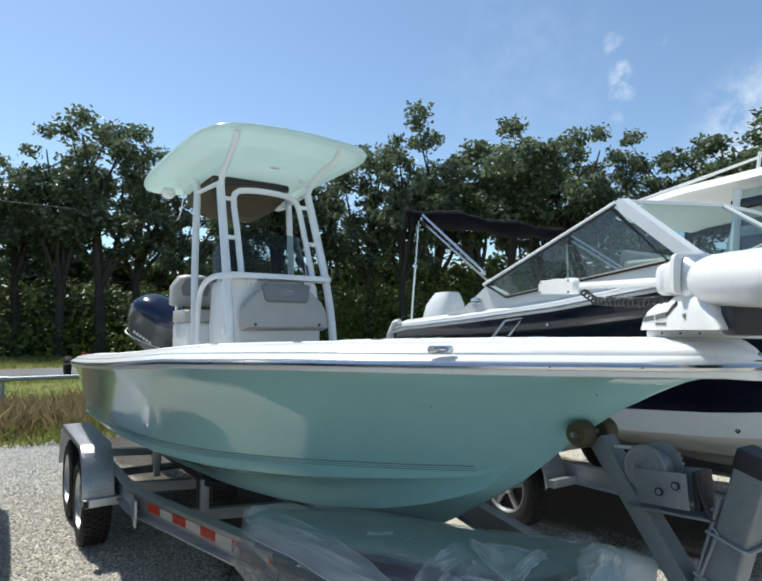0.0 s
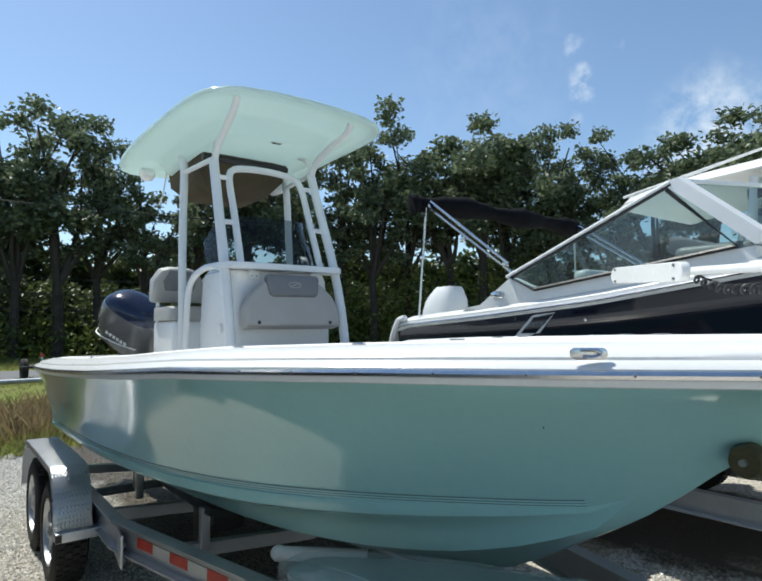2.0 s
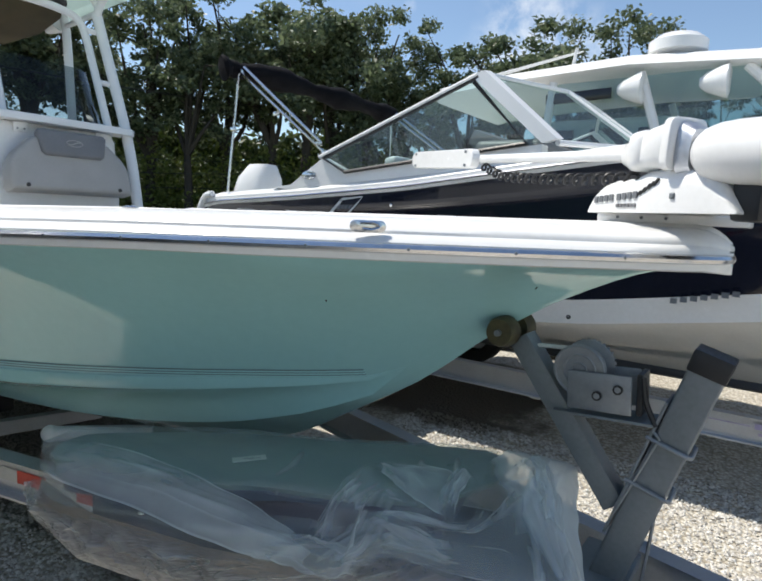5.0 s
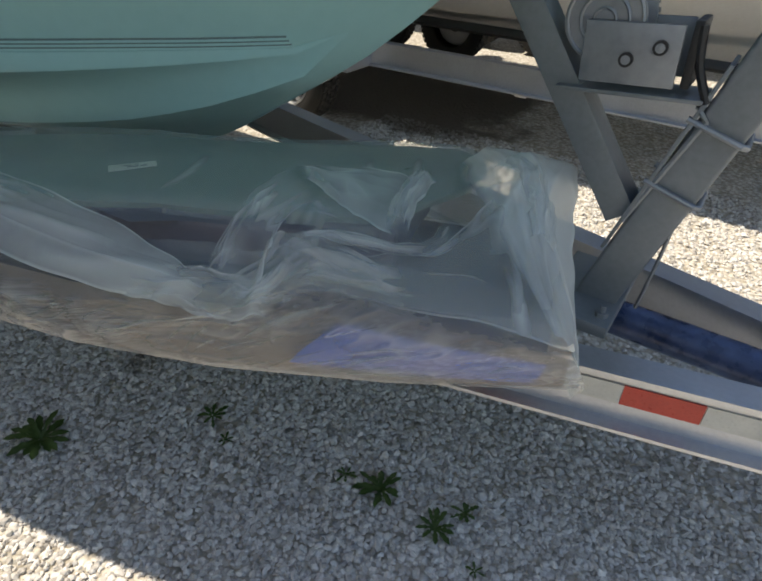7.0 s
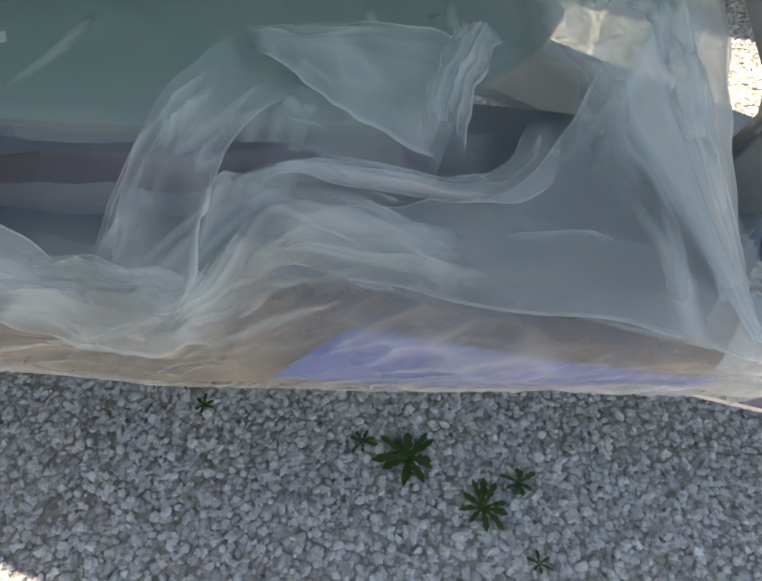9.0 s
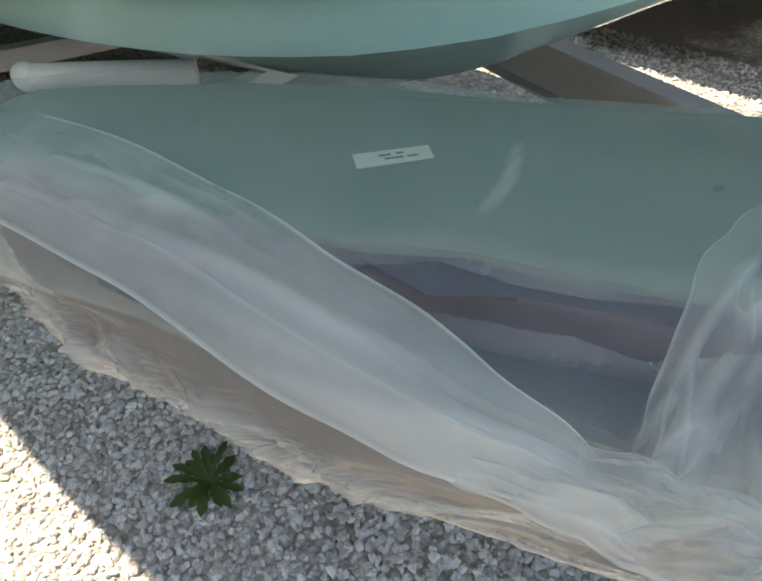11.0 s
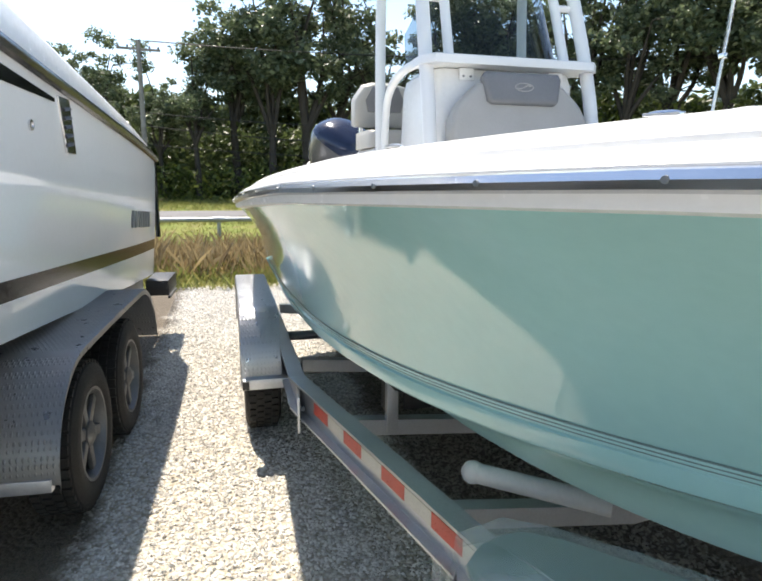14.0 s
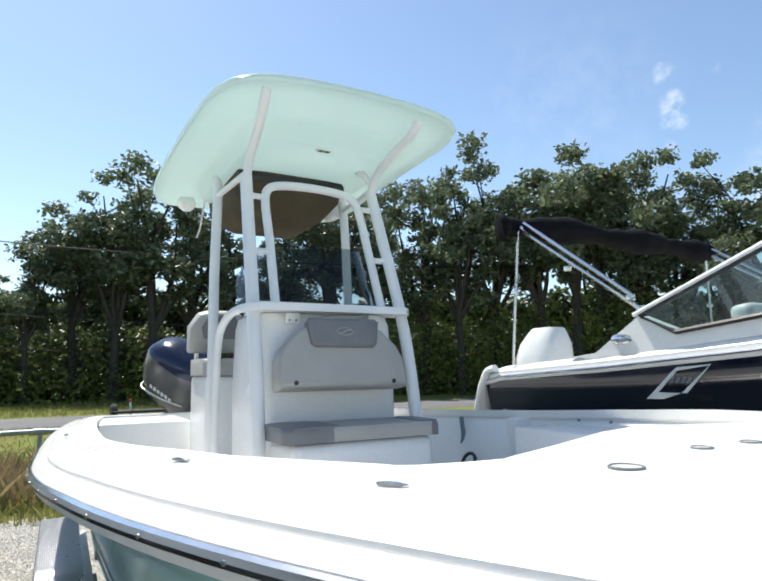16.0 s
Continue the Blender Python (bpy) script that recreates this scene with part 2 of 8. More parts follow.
FILM = film_material("milky_polythene_film", 0.78, 0.91)
FILMTHICK = film_material("doubled_polythene_film", 0.66, 0.84)
# warm tint puts light off the sunlit gravel into the sleeve's colour
FILMTHICK.node_tree.nodes["Principled BSDF"].inputs["Base Color"].default_value = (0.86, 0.82, 0.79, 1)


def tread_plate():
    """Bright aluminium with raised diamond lozenges."""
    m, n, l, b = shader("diamond_tread_aluminium")
    b.inputs["Metallic"].default_value = 0.9
    b.inputs["Base Color"].default_value = (0.62, 0.63, 0.65, 1)
    tex = noise_node(n, l, 18, 4)
    r = ramp(n, l, tex.outputs["Fac"], [(0.3, 0.26), (0.7, 0.42)])
    l.new(r.outputs["Color"], b.inputs["Roughness"])
    co, mp, vo = n.new("ShaderNodeTexCoord"), n.new("ShaderNodeMapping"), n.new("ShaderNodeTexVoronoi")
    mp.inputs["Rotation"].default_value = (0, 0, radians(45))
    mp.inputs["Scale"].default_value = (36, 70, 36)
    vo.inputs["Randomness"].default_value = 0.0
    vo.inputs["Scale"].default_value = 1.0
    l.new(co.outputs["Object"], mp.inputs["Vector"])
    l.new(mp.outputs["Vector"], vo.inputs["Vector"])
    h = ramp(n, l, vo.outputs["Distance"], [(0.2, 1.0), (0.4, 0.0)])
    bp = n.new("ShaderNodeBump")
    bp.inputs["Strength"].default_value, bp.inputs["Distance"].default_value = 0.5, 0.004
    l.new(h.outputs["Color"], bp.inputs["Height"])
    l.new(bp.outputs["Normal"], b.inputs["Normal"])
    return m


TREAD = tread_plate()
WHITEGLOSS = surface("polished_white_gelcoat", (0.80, 0.80, 0.785), (0.85, 0.85, 0.84), 0.06, 0, 1.3, 50, 0, 1, 0, 0.04)
OLDTREAD = TREAD.copy()
OLDTREAD.name = "dull_diamond_plate"
OLDTREAD.node_tree.nodes["Principled BSDF"].inputs["Metallic"].default_value = 0.6
OLDTREAD.node_tree.nodes["Principled BSDF"].inputs["Base Color"].default_value = (0.33, 0.33, 0.325, 1)
DULLPLATE = surface("weathered_plate", (0.120, 0.126, 0.132), (0.192, 0.198, 0.207), 0.5, 0.7, 4, 70, 0.3, 120)


def wavy_gelcoat():
    """The hull's gelcoat, faintly rippled by its mould and the sanding under it."""
    m = SEAFOAM.copy()
    m.name = "wavy_seafoam_gelcoat"
    n, l = m.node_tree.nodes, m.node_tree.links
    co, mp = n.new("ShaderNodeTexCoord"), n.new("ShaderNodeMapping")
    mp.inputs["Scale"].default_value = (4.2, 4.2, 0.6)
    tex = n.new("ShaderNodeTexNoise")
    tex.inputs["Scale"].default_value, tex.inputs["Detail"].default_value = 11.0, 4.0
    l.new(co.outputs["Object"], mp.inputs["Vector"])
    l.new(mp.outputs["Vector"], tex.inputs["Vector"])
    bp = n.new("ShaderNodeBump")
    bp.inputs["Strength"].default_value, bp.inputs["Distance"].default_value = 0.10, 0.003
    l.new(tex.outputs["Fac"], bp.inputs["Height"])
    l.new(bp.outputs["Normal"], n["Principled BSDF"].inputs["Normal"])
    return m


HULLSIDE = wavy_gelcoat()


def leaf_material(name, dark, light):
    m, n, l, b = shader(name)
    geo = n.new("ShaderNodeNewGeometry")
    c = ramp(n, l, geo.outputs["Random Per Island"], [(0.0, dark), (1.0, light)])
    l.new(c.outputs["Color"], b.inputs["Base Color"])
    b.inputs["Roughness"].default_value = 0.42
    tl, mx = n.new("ShaderNodeBsdfTranslucent"), n.new("ShaderNodeMixShader")
    l.new(c.outputs["Color"], tl.inputs["Color"])
    mx.inputs[0].default_value = 0.42
    l.new(b.outputs[0], mx.inputs[1])
    l.new(tl.outputs[0], mx.inputs[2])
    l.new(mx.outputs[0], n["Material Output"].inputs["Surface"])
    return m


LEAF = leaf_material("oak_leaf", (0.050, 0.080, 0.042), (0.20, 0.245, 0.138))
# leaf colour darkened to paint the shade low in the wood
LEAFSHADE = leaf_material("shade_toned_leaf", (0.035, 0.058, 0.020), (0.13, 0.165, 0.06))
LEAFLIGHT = leaf_material("shrub_leaf", (0.07, 0.11, 0.018), (0.20, 0.24, 0.06))
WEEDLEAF = leaf_material("weed_leaf", (0.035, 0.075, 0.015), (0.11, 0.18, 0.045))
GRASSBLADE = leaf_material("rough_grass", (0.12, 0.16, 0.03), (0.30, 0.27, 0.10))
DRYBLADE = leaf_material("dry_grass", (0.19, 0.13, 0.065), (0.36, 0.28, 0.15))


def dirt_shade_mask(n, l):
    """Where the lot is brown dirt, with some shade painted in: uneven strips under the parked boats."""
    co, sep = n.new("ShaderNodeTexCoord"), n.new("ShaderNodeSeparateXYZ")
    l.new(co.outputs["Object"], sep.inputs[0])

    def math_node(kind, a, b=None):
        q = n.new("ShaderNodeMath")
        q.operation = kind
        for i, v in enumerate((a, b)):
            if isinstance(v, float):
                q.inputs[i].default_value = v
            elif v is not None:
                l.new(v, q.inputs[i])
        return q.outputs[0]

    def span(v, at0, at1):
        q = n.new("ShaderNodeMapRange")
        # both low layers carry the wood's shade in their leaf colour
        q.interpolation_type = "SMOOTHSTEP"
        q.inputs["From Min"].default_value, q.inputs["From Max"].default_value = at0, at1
        l.new(v, q.inputs["Value"])
        return q.outputs[0]

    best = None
    # the white boat's strip is widened to paint its shadow as well
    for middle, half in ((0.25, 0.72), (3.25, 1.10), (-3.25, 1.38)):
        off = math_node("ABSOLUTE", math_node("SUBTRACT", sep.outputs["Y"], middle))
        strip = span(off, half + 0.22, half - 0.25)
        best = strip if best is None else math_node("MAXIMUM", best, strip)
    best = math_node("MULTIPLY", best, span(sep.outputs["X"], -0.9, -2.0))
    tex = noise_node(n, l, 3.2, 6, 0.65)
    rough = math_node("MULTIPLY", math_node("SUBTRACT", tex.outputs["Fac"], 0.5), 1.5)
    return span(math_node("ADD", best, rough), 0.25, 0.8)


def stone_material(name, tones):
    m, n, l, b = shader(name)
    geo = n.new("ShaderNodeNewGeometry")
    c = ramp(n, l, geo.outputs["Random Per Island"], tones)
    tex = noise_node(n, l, 90, 4)
    mul = n.new("ShaderNodeMix")
    mul.data_type, mul.blend_type = "RGBA", "MULTIPLY"
    mul.inputs["Factor"].default_value = 0.45
    l.new(c.outputs["Color"], mul.inputs[6])
    g = ramp(n, l, tex.outputs["Fac"], [(0.3, (0.62, 0.60, 0.57)), (0.65, (1.0, 1.0, 1.0))])
    l.new(g.outputs["Color"], mul.inputs[7])
    dirt_shaded = n.new("ShaderNodeMix")
    dirt_shaded.data_type = "RGBA"
    dirt_shaded.inputs[7].default_value = (0.13, 0.105, 0.078, 1)
    part_dirt_shaded = n.new("ShaderNodeMath")
    part_dirt_shaded.operation = "MULTIPLY"
    part_dirt_shaded.inputs[1].default_value = 0.82
    l.new(dirt_shade_mask(n, l), part_dirt_shaded.inputs[0])
    l.new(part_dirt_shaded.outputs[0], dirt_shaded.inputs["Factor"])
    l.new(mul.outputs[2], dirt_shaded.inputs[6])
    l.new(dirt_shaded.outputs[2], b.inputs["Base Color"])
    b.inputs["Roughness"].default_value = 0.9
    return m


STONE = stone_material("crushed_shell_rock", [(0.0, (0.37, 0.345, 0.31)), (0.3, (0.57, 0.545, 0.505)), (0.8, (0.74, 0.715, 0.67)), (1.0, (0.82, 0.80, 0.755))])


def ground_material():
    """Crushed pale rock near the boats, rough grass past an uneven edge, all by place."""
    m, n, l, b = shader("gravel_and_grass")
    co, sep = n.new("ShaderNodeTexCoord"), n.new("ShaderNodeSeparateXYZ")
    l.new(co.outputs["Object"], sep.inputs[0])
    vo = n.new("ShaderNodeTexVoronoi")
    vo.inputs["Scale"].default_value = 42.0
    l.new(co.outputs["Object"], vo.inputs["Vector"])
    patch, grit = noise_node(n, l, 0.7, 5), noise_node(n, l, 150, 3)
    sepc = n.new("ShaderNodeSeparateColor")
    l.new(vo.outputs["Color"], sepc.inputs[0])
    st = ramp(n, l, sepc.outputs[0], [(0.0, (0.46, 0.44, 0.39)), (0.4, (0.60, 0.58, 0.53)), (1.0, (0.74, 0.72, 0.67))])
    gap = ramp(n, l, vo.outputs["Distance"], [(0.30, (1.0, 1.0, 1.0)), (0.62, (0.62, 0.58, 0.52))])
    mul = n.new("ShaderNodeMix")
    mul.data_type, mul.blend_type = "RGBA", "MULTIPLY"
    mul.inputs["Factor"].default_value = 0.85
    l.new(st.outputs["Color"], mul.inputs[6])
    l.new(gap.outputs["Color"], mul.inputs[7])
    dust = n.new("ShaderNodeMix")
    dust.data_type, dust.blend_type = "RGBA", "MULTIPLY"
    dust.inputs["Factor"].default_value = 0.5
    pr = ramp(n, l, patch.outputs["Fac"], [(0.35, (0.86, 0.80, 0.70)), (0.6, (1.0, 1.0, 1.0))])
    l.new(mul.outputs[2], dust.inputs[6])
    l.new(pr.outputs["Color"], dust.inputs[7])
    turf = noise_node(n, l, 1.1, 8, 0.7)
    tc = ramp(n, l, turf.outputs["Fac"], [(0.30, (0.20, 0.16, 0.085)), (0.47, (0.18, 0.19, 0.05)), (0.62, (0.15, 0.20, 0.045)), (0.8, (0.24, 0.26, 0.08))])
    edge = n.new("ShaderNodeMath")
    edge.operation = "MULTIPLY_ADD"
    edge.inputs[1].default_value = 0.5
    l.new(patch.outputs["Fac"], edge.inputs[0])
    l.new(sep.outputs["X"], edge.inputs[2])
    rg = ramp(n, l, edge.outputs[0], [(0.0, 0.0), (1.0, 1.0)])
    mr = n.new("ShaderNodeMapRange")
    mr.inputs["From Min"].default_value, mr.inputs["From Max"].default_value = -8.95, -8.75
    l.new(edge.outputs[0], mr.inputs["Value"])
    n.remove(rg)
    out = n.new("ShaderNodeMix")
    out.data_type = "RGBA"
    l.new(mr.outputs[0], out.inputs["Factor"])
    l.new(tc.outputs["Color"], out.inputs[6])
    under_boats = n.new("ShaderNodeMix")
    under_boats.data_type = "RGBA"
    dirt_shade = ramp(n, l, grit.outputs["Fac"], [(0.3, (0.075, 0.063, 0.050)), (0.7, (0.18, 0.152, 0.118))])
    l.new(dirt_shade_mask(n, l), under_boats.inputs["Factor"])
    l.new(dust.outputs[2], under_boats.inputs[6])
    l.new(dirt_shade.outputs["Color"], under_boats.inputs[7])
    l.new(under_boats.outputs[2], out.inputs[7])
    l.new(out.outputs[2], b.inputs["Base Color"])
    b.inputs["Roughness"].default_value = 0.95
    b.inputs["Specular IOR Level"].default_value = 0.2
    bp = n.new("ShaderNodeBump")
    bp.inputs["Strength"].default_value, bp.inputs["Distance"].default_value = 0.8, 0.02
    bp.invert = True
    l.new(vo.outputs["Distance"], bp.inputs["Height"])
    l.new(bp.outputs["Normal"], b.inputs["Normal"])
    return m


GROUND = ground_material()


# ---- builders ----
def thing(name, place, label, category, group="", kind=""):
    e = new(name)
    e.empty_display_size = 0.1
    e.location = place
    return tagged(e, label, category, group, kind)


def base_of(ob):
    p = Vector((0, 0, 0))
    while ob:
        p += ob.location
        ob = ob.parent
    return p


def part(name, bm, material, parent, label="", smooth=True, sharp=40):
    """Links a bmesh, drawn in the world's metres, as one mesh under its thing or part."""
    me = bpy.data.meshes.new(name)
    if parent:
        bmesh.ops.translate(bm, verts=bm.verts, vec=-base_of(parent))
    bmesh.ops.recalc_face_normals(bm, faces=bm.faces)
    for f in bm.faces:
        f.smooth = smooth
    if smooth:
        for e in bm.edges:
            if len(e.link_faces) == 2 and e.calc_face_angle(0) > radians(sharp):
                e.smooth = False
    bm.to_mesh(me)
    bm.free()
    ob = new(name, me)
    me.materials.append(material)
    ob.parent = parent
    if label:
        ob["label"] = label
    return ob


def raw_mesh(name, verts, faces, material, parent=None, smooth=False):
    """A large mesh straight from arrays of equal-sided faces."""
    me = bpy.data.meshes.new(name)
    verts, faces = np.asarray(verts, np.float32), np.asarray(faces, np.int32)
    if parent:
        verts = verts - np.array(base_of(parent), np.float32)
    k = faces.shape[1]
    me.vertices.add(len(verts))
    me.vertices.foreach_set("co", verts.ravel())
    me.loops.add(faces.size)
    me.loops.foreach_set("vertex_index", faces.ravel())
    me.polygons.add(len(faces))
    me.polygons.foreach_set("loop_start", np.arange(0, faces.size, k, dtype=np.int32))
    me.polygons.foreach_set("use_smooth", np.full(len(faces), smooth))
    me.update(calc_edges=True)
    me.materials.append(material)
    ob = new(name, me)
    ob.parent = parent
    return ob


def V(*a):
    return Vector(a)


def mesh():
    return bmesh.new()


def box(bm, centre, size, turn=None, bevel=0.0, segs=2, taper=None):
    """A block, bevelled; taper (fx, fy) scales its top."""
    got = bmesh.ops.create_cube(bm, size=1.0)["verts"]
    for v in got:
        k = (1.0, 1.0) if taper is None or v.co.z < 0 else taper
        v.co = V(v.co.x * size[0] * k[0], v.co.y * size[1] * k[1], v.co.z * size[2])
    if bevel:
        es = {e for v in got for e in v.link_edges}
        r = bmesh.ops.bevel(bm, geom=list(es), offset=bevel, segments=segs, affect="EDGES", profile=0.6)
        got = list({v for f in r["faces"] for v in f.verts} | {v for v in got if v.is_valid})
    m = Matrix.Translation(centre) @ (turn.to_4x4() if turn else Matrix.Identity(4))
    for v in got:
        v.co = m @ v.co
    return bm


def rot(x=0, y=0, z=0):
    return Euler((radians(x), radians(y), radians(z))).to_matrix()


def smooth_line(points, steps=6):
    """A Catmull-Rom line through the points."""
    p = [Vector(q) for q in points]
    p = [p[0] * 2 - p[1]] + p + [p[-1] * 2 - p[-2]]
    out = []
    for a, b, c, d in zip(p, p[1:], p[2:], p[3:]):
        for i in range(steps):
            t = i / steps
            out.append(0.5 * (2 * b + (c - a) * t + (2 * a - 5 * b + 4 * c - d) * t * t + (3 * b - a - 3 * c + d) * t ** 3))
    return out + [p[-2]]


def tube(bm, points, radius, sides=10, caps=True, flat=1.0):
    """A pipe along points; radius one number or one per point; flat squashes it."""
    pts = [Vector(q) for q in points]
    rad = radius if isinstance(radius, (list, tuple)) else [radius] * len(pts)
    rings, side = [], None
    for i, p in enumerate(pts):
        way = (pts[min(i + 1, len(pts) - 1)] - pts[max(i - 1, 0)]).normalized()
        if side is None:
            side = way.cross(V(0, 0, 1) if abs(way.z) < 0.9 else V(1, 0, 0)).normalized()
        else:
            side = (side - way * side.dot(way)).normalized()
        up = side.cross(way)
        rings.append([bm.verts.new(p + rad[i] * (math.cos(a) * side + flat * math.sin(a) * up)) for a in (2 * math.pi * k / sides for k in range(sides))])
    for a, b in zip(rings, rings[1:]):
        for k in range(sides):
            bm.faces.new((a[k], a[(k + 1) % sides], b[(k + 1) % sides], b[k]))
    if caps:
        bm.faces.new(rings[0][::-1])
        bm.faces.new(rings[-1])
    return bm


def loft(bm, rows, close=False):
    """A skin over rows of points, all of one length."""
    grid = [[bm.verts.new(p) for p in row] for row in rows]
    for a, b in zip(grid, grid[1:]):
        k = len(a)
        for i in range(k if close else k - 1):
            j = (i + 1) % k
            bm.faces.new((a[i], a[j], b[j], b[i]))
    return grid


def lathe(bm, profile, centre, axis="y", sides=32, turn=None, caps=True):
    """Turns a profile of (radius, offset along the axis) about an axis."""
    rings = []
    for r, o in profile:
        ring = []
        for k in range(sides):
            a = 2 * math.pi * k / sides
            c, s = r * math.cos(a), r * math.sin(a)
            q = {"x": V(o, c, s), "y": V(c, o, s), "z": V(c, s, o)}[axis]
            if turn:
                q = turn @ q
            ring.append(bm.verts.new(Vector(centre) + q))
        rings.append(ring)
    for a, b in zip(rings, rings[1:]):
        for k in range(sides):
            bm.faces.new((a[k], a[(k + 1) % sides], b[(k + 1) % sides], b[k]))
    for ring in (rings[0], rings[-1]) if caps else ():
        if (ring[0].co - ring[sides // 2].co).length > 1e-4:
            bm.faces.new(ring)
    return bm


def slab(bm, outline, low, high, bevel=0.0):
    """An upright prism over an outline of (x, y)."""
    a = [bm.verts.new((x, y, low)) for x, y in outline]
    b = [bm.verts.new((x, y, high)) for x, y in outline]
    n = len(a)
    top = bm.faces.new(b)
    bm.faces.new(a[::-1])
    for i in range(n):
        bm.faces.new((a[i], a[(i + 1) % n], b[(i + 1) % n], b[i]))
    if bevel:
        bmesh.ops.bevel(bm, geom=list(top.edges), offset=bevel, segments=3, affect="EDGES", profile=0.6)
    return bm


def plate(bm, outline, place, thick, bevel=0.0):
    """A plate from a flat outline of (u, v) laid through the matrix place, thick along its w."""
    a = [bm.verts.new(place @ V(u, v, 0)) for u, v in outline]
    b = [bm.verts.new(place @ V(u, v, thick)) for u, v in outline]
    n = len(a)
    top = bm.faces.new(b)
    bm.faces.new(a[::-1])
    for i in range(n):
        bm.faces.new((a[i], a[(i + 1) % n], b[(i + 1) % n], b[i]))
    if bevel:
        bmesh.ops.bevel(bm, geom=list(top.edges), offset=bevel, segments=3, affect="EDGES", profile=0.6)
    return bm


def rounded(w, h, r, n=5):
    """The outline of a rounded rectangle about the origin."""
    out = []
    for cx, cy, a0 in ((w / 2 - r, h / 2 - r, 0), (-w / 2 + r, h / 2 - r, 90), (-w / 2 + r, -h / 2 + r, 180), (w / 2 - r, -h / 2 + r, 270)):
        for k in range(n + 1):
            a = radians(a0 + 90 * k / n)
            out.append((cx + r * math.cos(a), cy + r * math.sin(a)))
    return out


def table(x, xs, ys):
    """Smooth values between stations (xs rising)."""
    return float(np.interp(x, xs, ys))


# ---- the setting ----
def build_ground():
    bm = mesh()
    xs = [-900, -300, -120, -60, -40, -28, -22, -16, -12, -9.5, -8.5, -6, -4, -2, 0, 2, 5, 12, 40, 150, 900]
    ys = [-900, -300, -100, -40, -15, -6, -3, -1.5, 0, 1.5, 3, 6, 15, 40, 100, 300, 900]

    def height(x, y):
        return 0.02 * noise.noise(V(x * 0.4, y * 0.4, 0)) * (1 if x < -9 else 0.0) + (-0.12 if -20 < x < -11 else 0)

    loft(bm, [[V(x, y, height(x, y)) for y in ys] for x in xs])
    g = part("ground", bm, GROUND, None)
    return tagged(g, "pale crushed-rock lot running out into rough grass", "ground", kind="structure")


build_ground()
bm = mesh()
loft(bm, [[V(x, y, z) for y in (-250, -60, -20, 20, 60, 250)] for x, z in ((-27.6, 0.0), (-27.5, 0.035), (-25, 0.07), (-22.6, 0.035), (-22.5, 0.0))])
road = tagged(part("road", bm, ASPHALT, None), "grey asphalt road beyond the grass", "road", kind="structure")


# ---- the seafoam bay boat ----
CL = 0.05          # the console's centre line
KEEL = ([-5.95, -3.0, -2.5, -2.0, -1.66, -1.4, -1.1, -0.95, -0.84, -0.64, -0.46, -0.335, -0.24, -0.19, -0.09, 0.0],
        [0.46, 0.475, 0.49, 0.53, 0.60, 0.705, 0.885, 0.975, 1.05, 1.215, 1.335, 1.40, 1.445, 1.462, 1.485, 1.492])
CHINE_S = ([-5.95, -4.0, -3.0, -2.5, -2.0, -1.5, -1.2, -0.96, -0.84, -0.64, -0.3, 0.0], [0.95, 0.97, 0.945, 0.895, 0.785, 0.53, 0.325, 0.115, 0.05, 0.03, 0.02, 0.01])
CHINE_Z = ([-5.95, -4.0, -3.0, -2.5, -2.0, -1.5, -1.2, -0.96], [0.80, 0.865, 0.925, 0.958, 0.988, 1.017, 1.032, 1.045])
RAIL_Z = ([-5.95, -4.0, -3.0, -2.5, -2.0, -1.5, -1.18, -0.6, 0.0], [1.30, 1.37, 1.415, 1.445, 1.475, 1.491, 1.500, 1.507, 1.514])


def rail_s(x):
    u = min(max(-x / 3.0, 0.0), 1.0)
    s = 1.225 * (1 - (1 - u) ** 2.5) + 0.085 * min(1.0, math.sqrt(u / 0.03)) * (1 - u) ** 6
    if x < -3.0:
        s = table(x, [-5.95, -5.3, -4.5, -3.7, -3.0], [1.10, 1.165, 1.205, 1.222, 1.225])
    return s


def keel_z(x):
    return table(x, *KEEL)


def chine(x):
    if x <= -0.96:
        w = min(0.32, -0.96 - x)
        near = [x + w * k for k in (-1.0, -0.6, -0.3, 0.0, 0.3, 0.6, 1.0)]
        return sum(table(q, *CHINE_S) for q in near) / 7, sum(table(q, *CHINE_Z) for q in near) / 7
    return table(x, *CHINE_S), keel_z(x) + 0.070 * max(0.0, 1 - (x + 0.96) / 0.5) + 0.006


def rail_z(x):
    return table(x, *RAIL_Z)


def nose(x):
    """How far the gunwale cap rounds down towards the stem."""
    return 1 - 0.72 * max(0.0, 1 + x / 0.085) ** 2


def stations(step=0.11):
    xs = list(np.arange(-5.95, -0.35, step)) + [-0.35, -0.28, -0.22, -0.17, -0.125, -0.085, -0.055, -0.03, -0.012, 0.0]
    return [float(x) for x in xs]


def flare_at(t):
    """How far out the topside stands at a share of its height: nearly straight, then flaring under the rail."""
    return 0.6 * t + 0.4 * t ** 3


def topside_half(x, dz):
    """Half-width of the topside a little above the chine."""
    sc, zc = chine(x)
    t = max(0.0, dz / (rail_z(x) - 0.022 - zc))
    base = sc + 0.002 * min(1.0, max(0.0, (-x - 0.8) / 0.9))
    return base + (sc + (rail_s(x) - sc) * flare_at(1 / 12) - base) * min(1.0, t * 12)


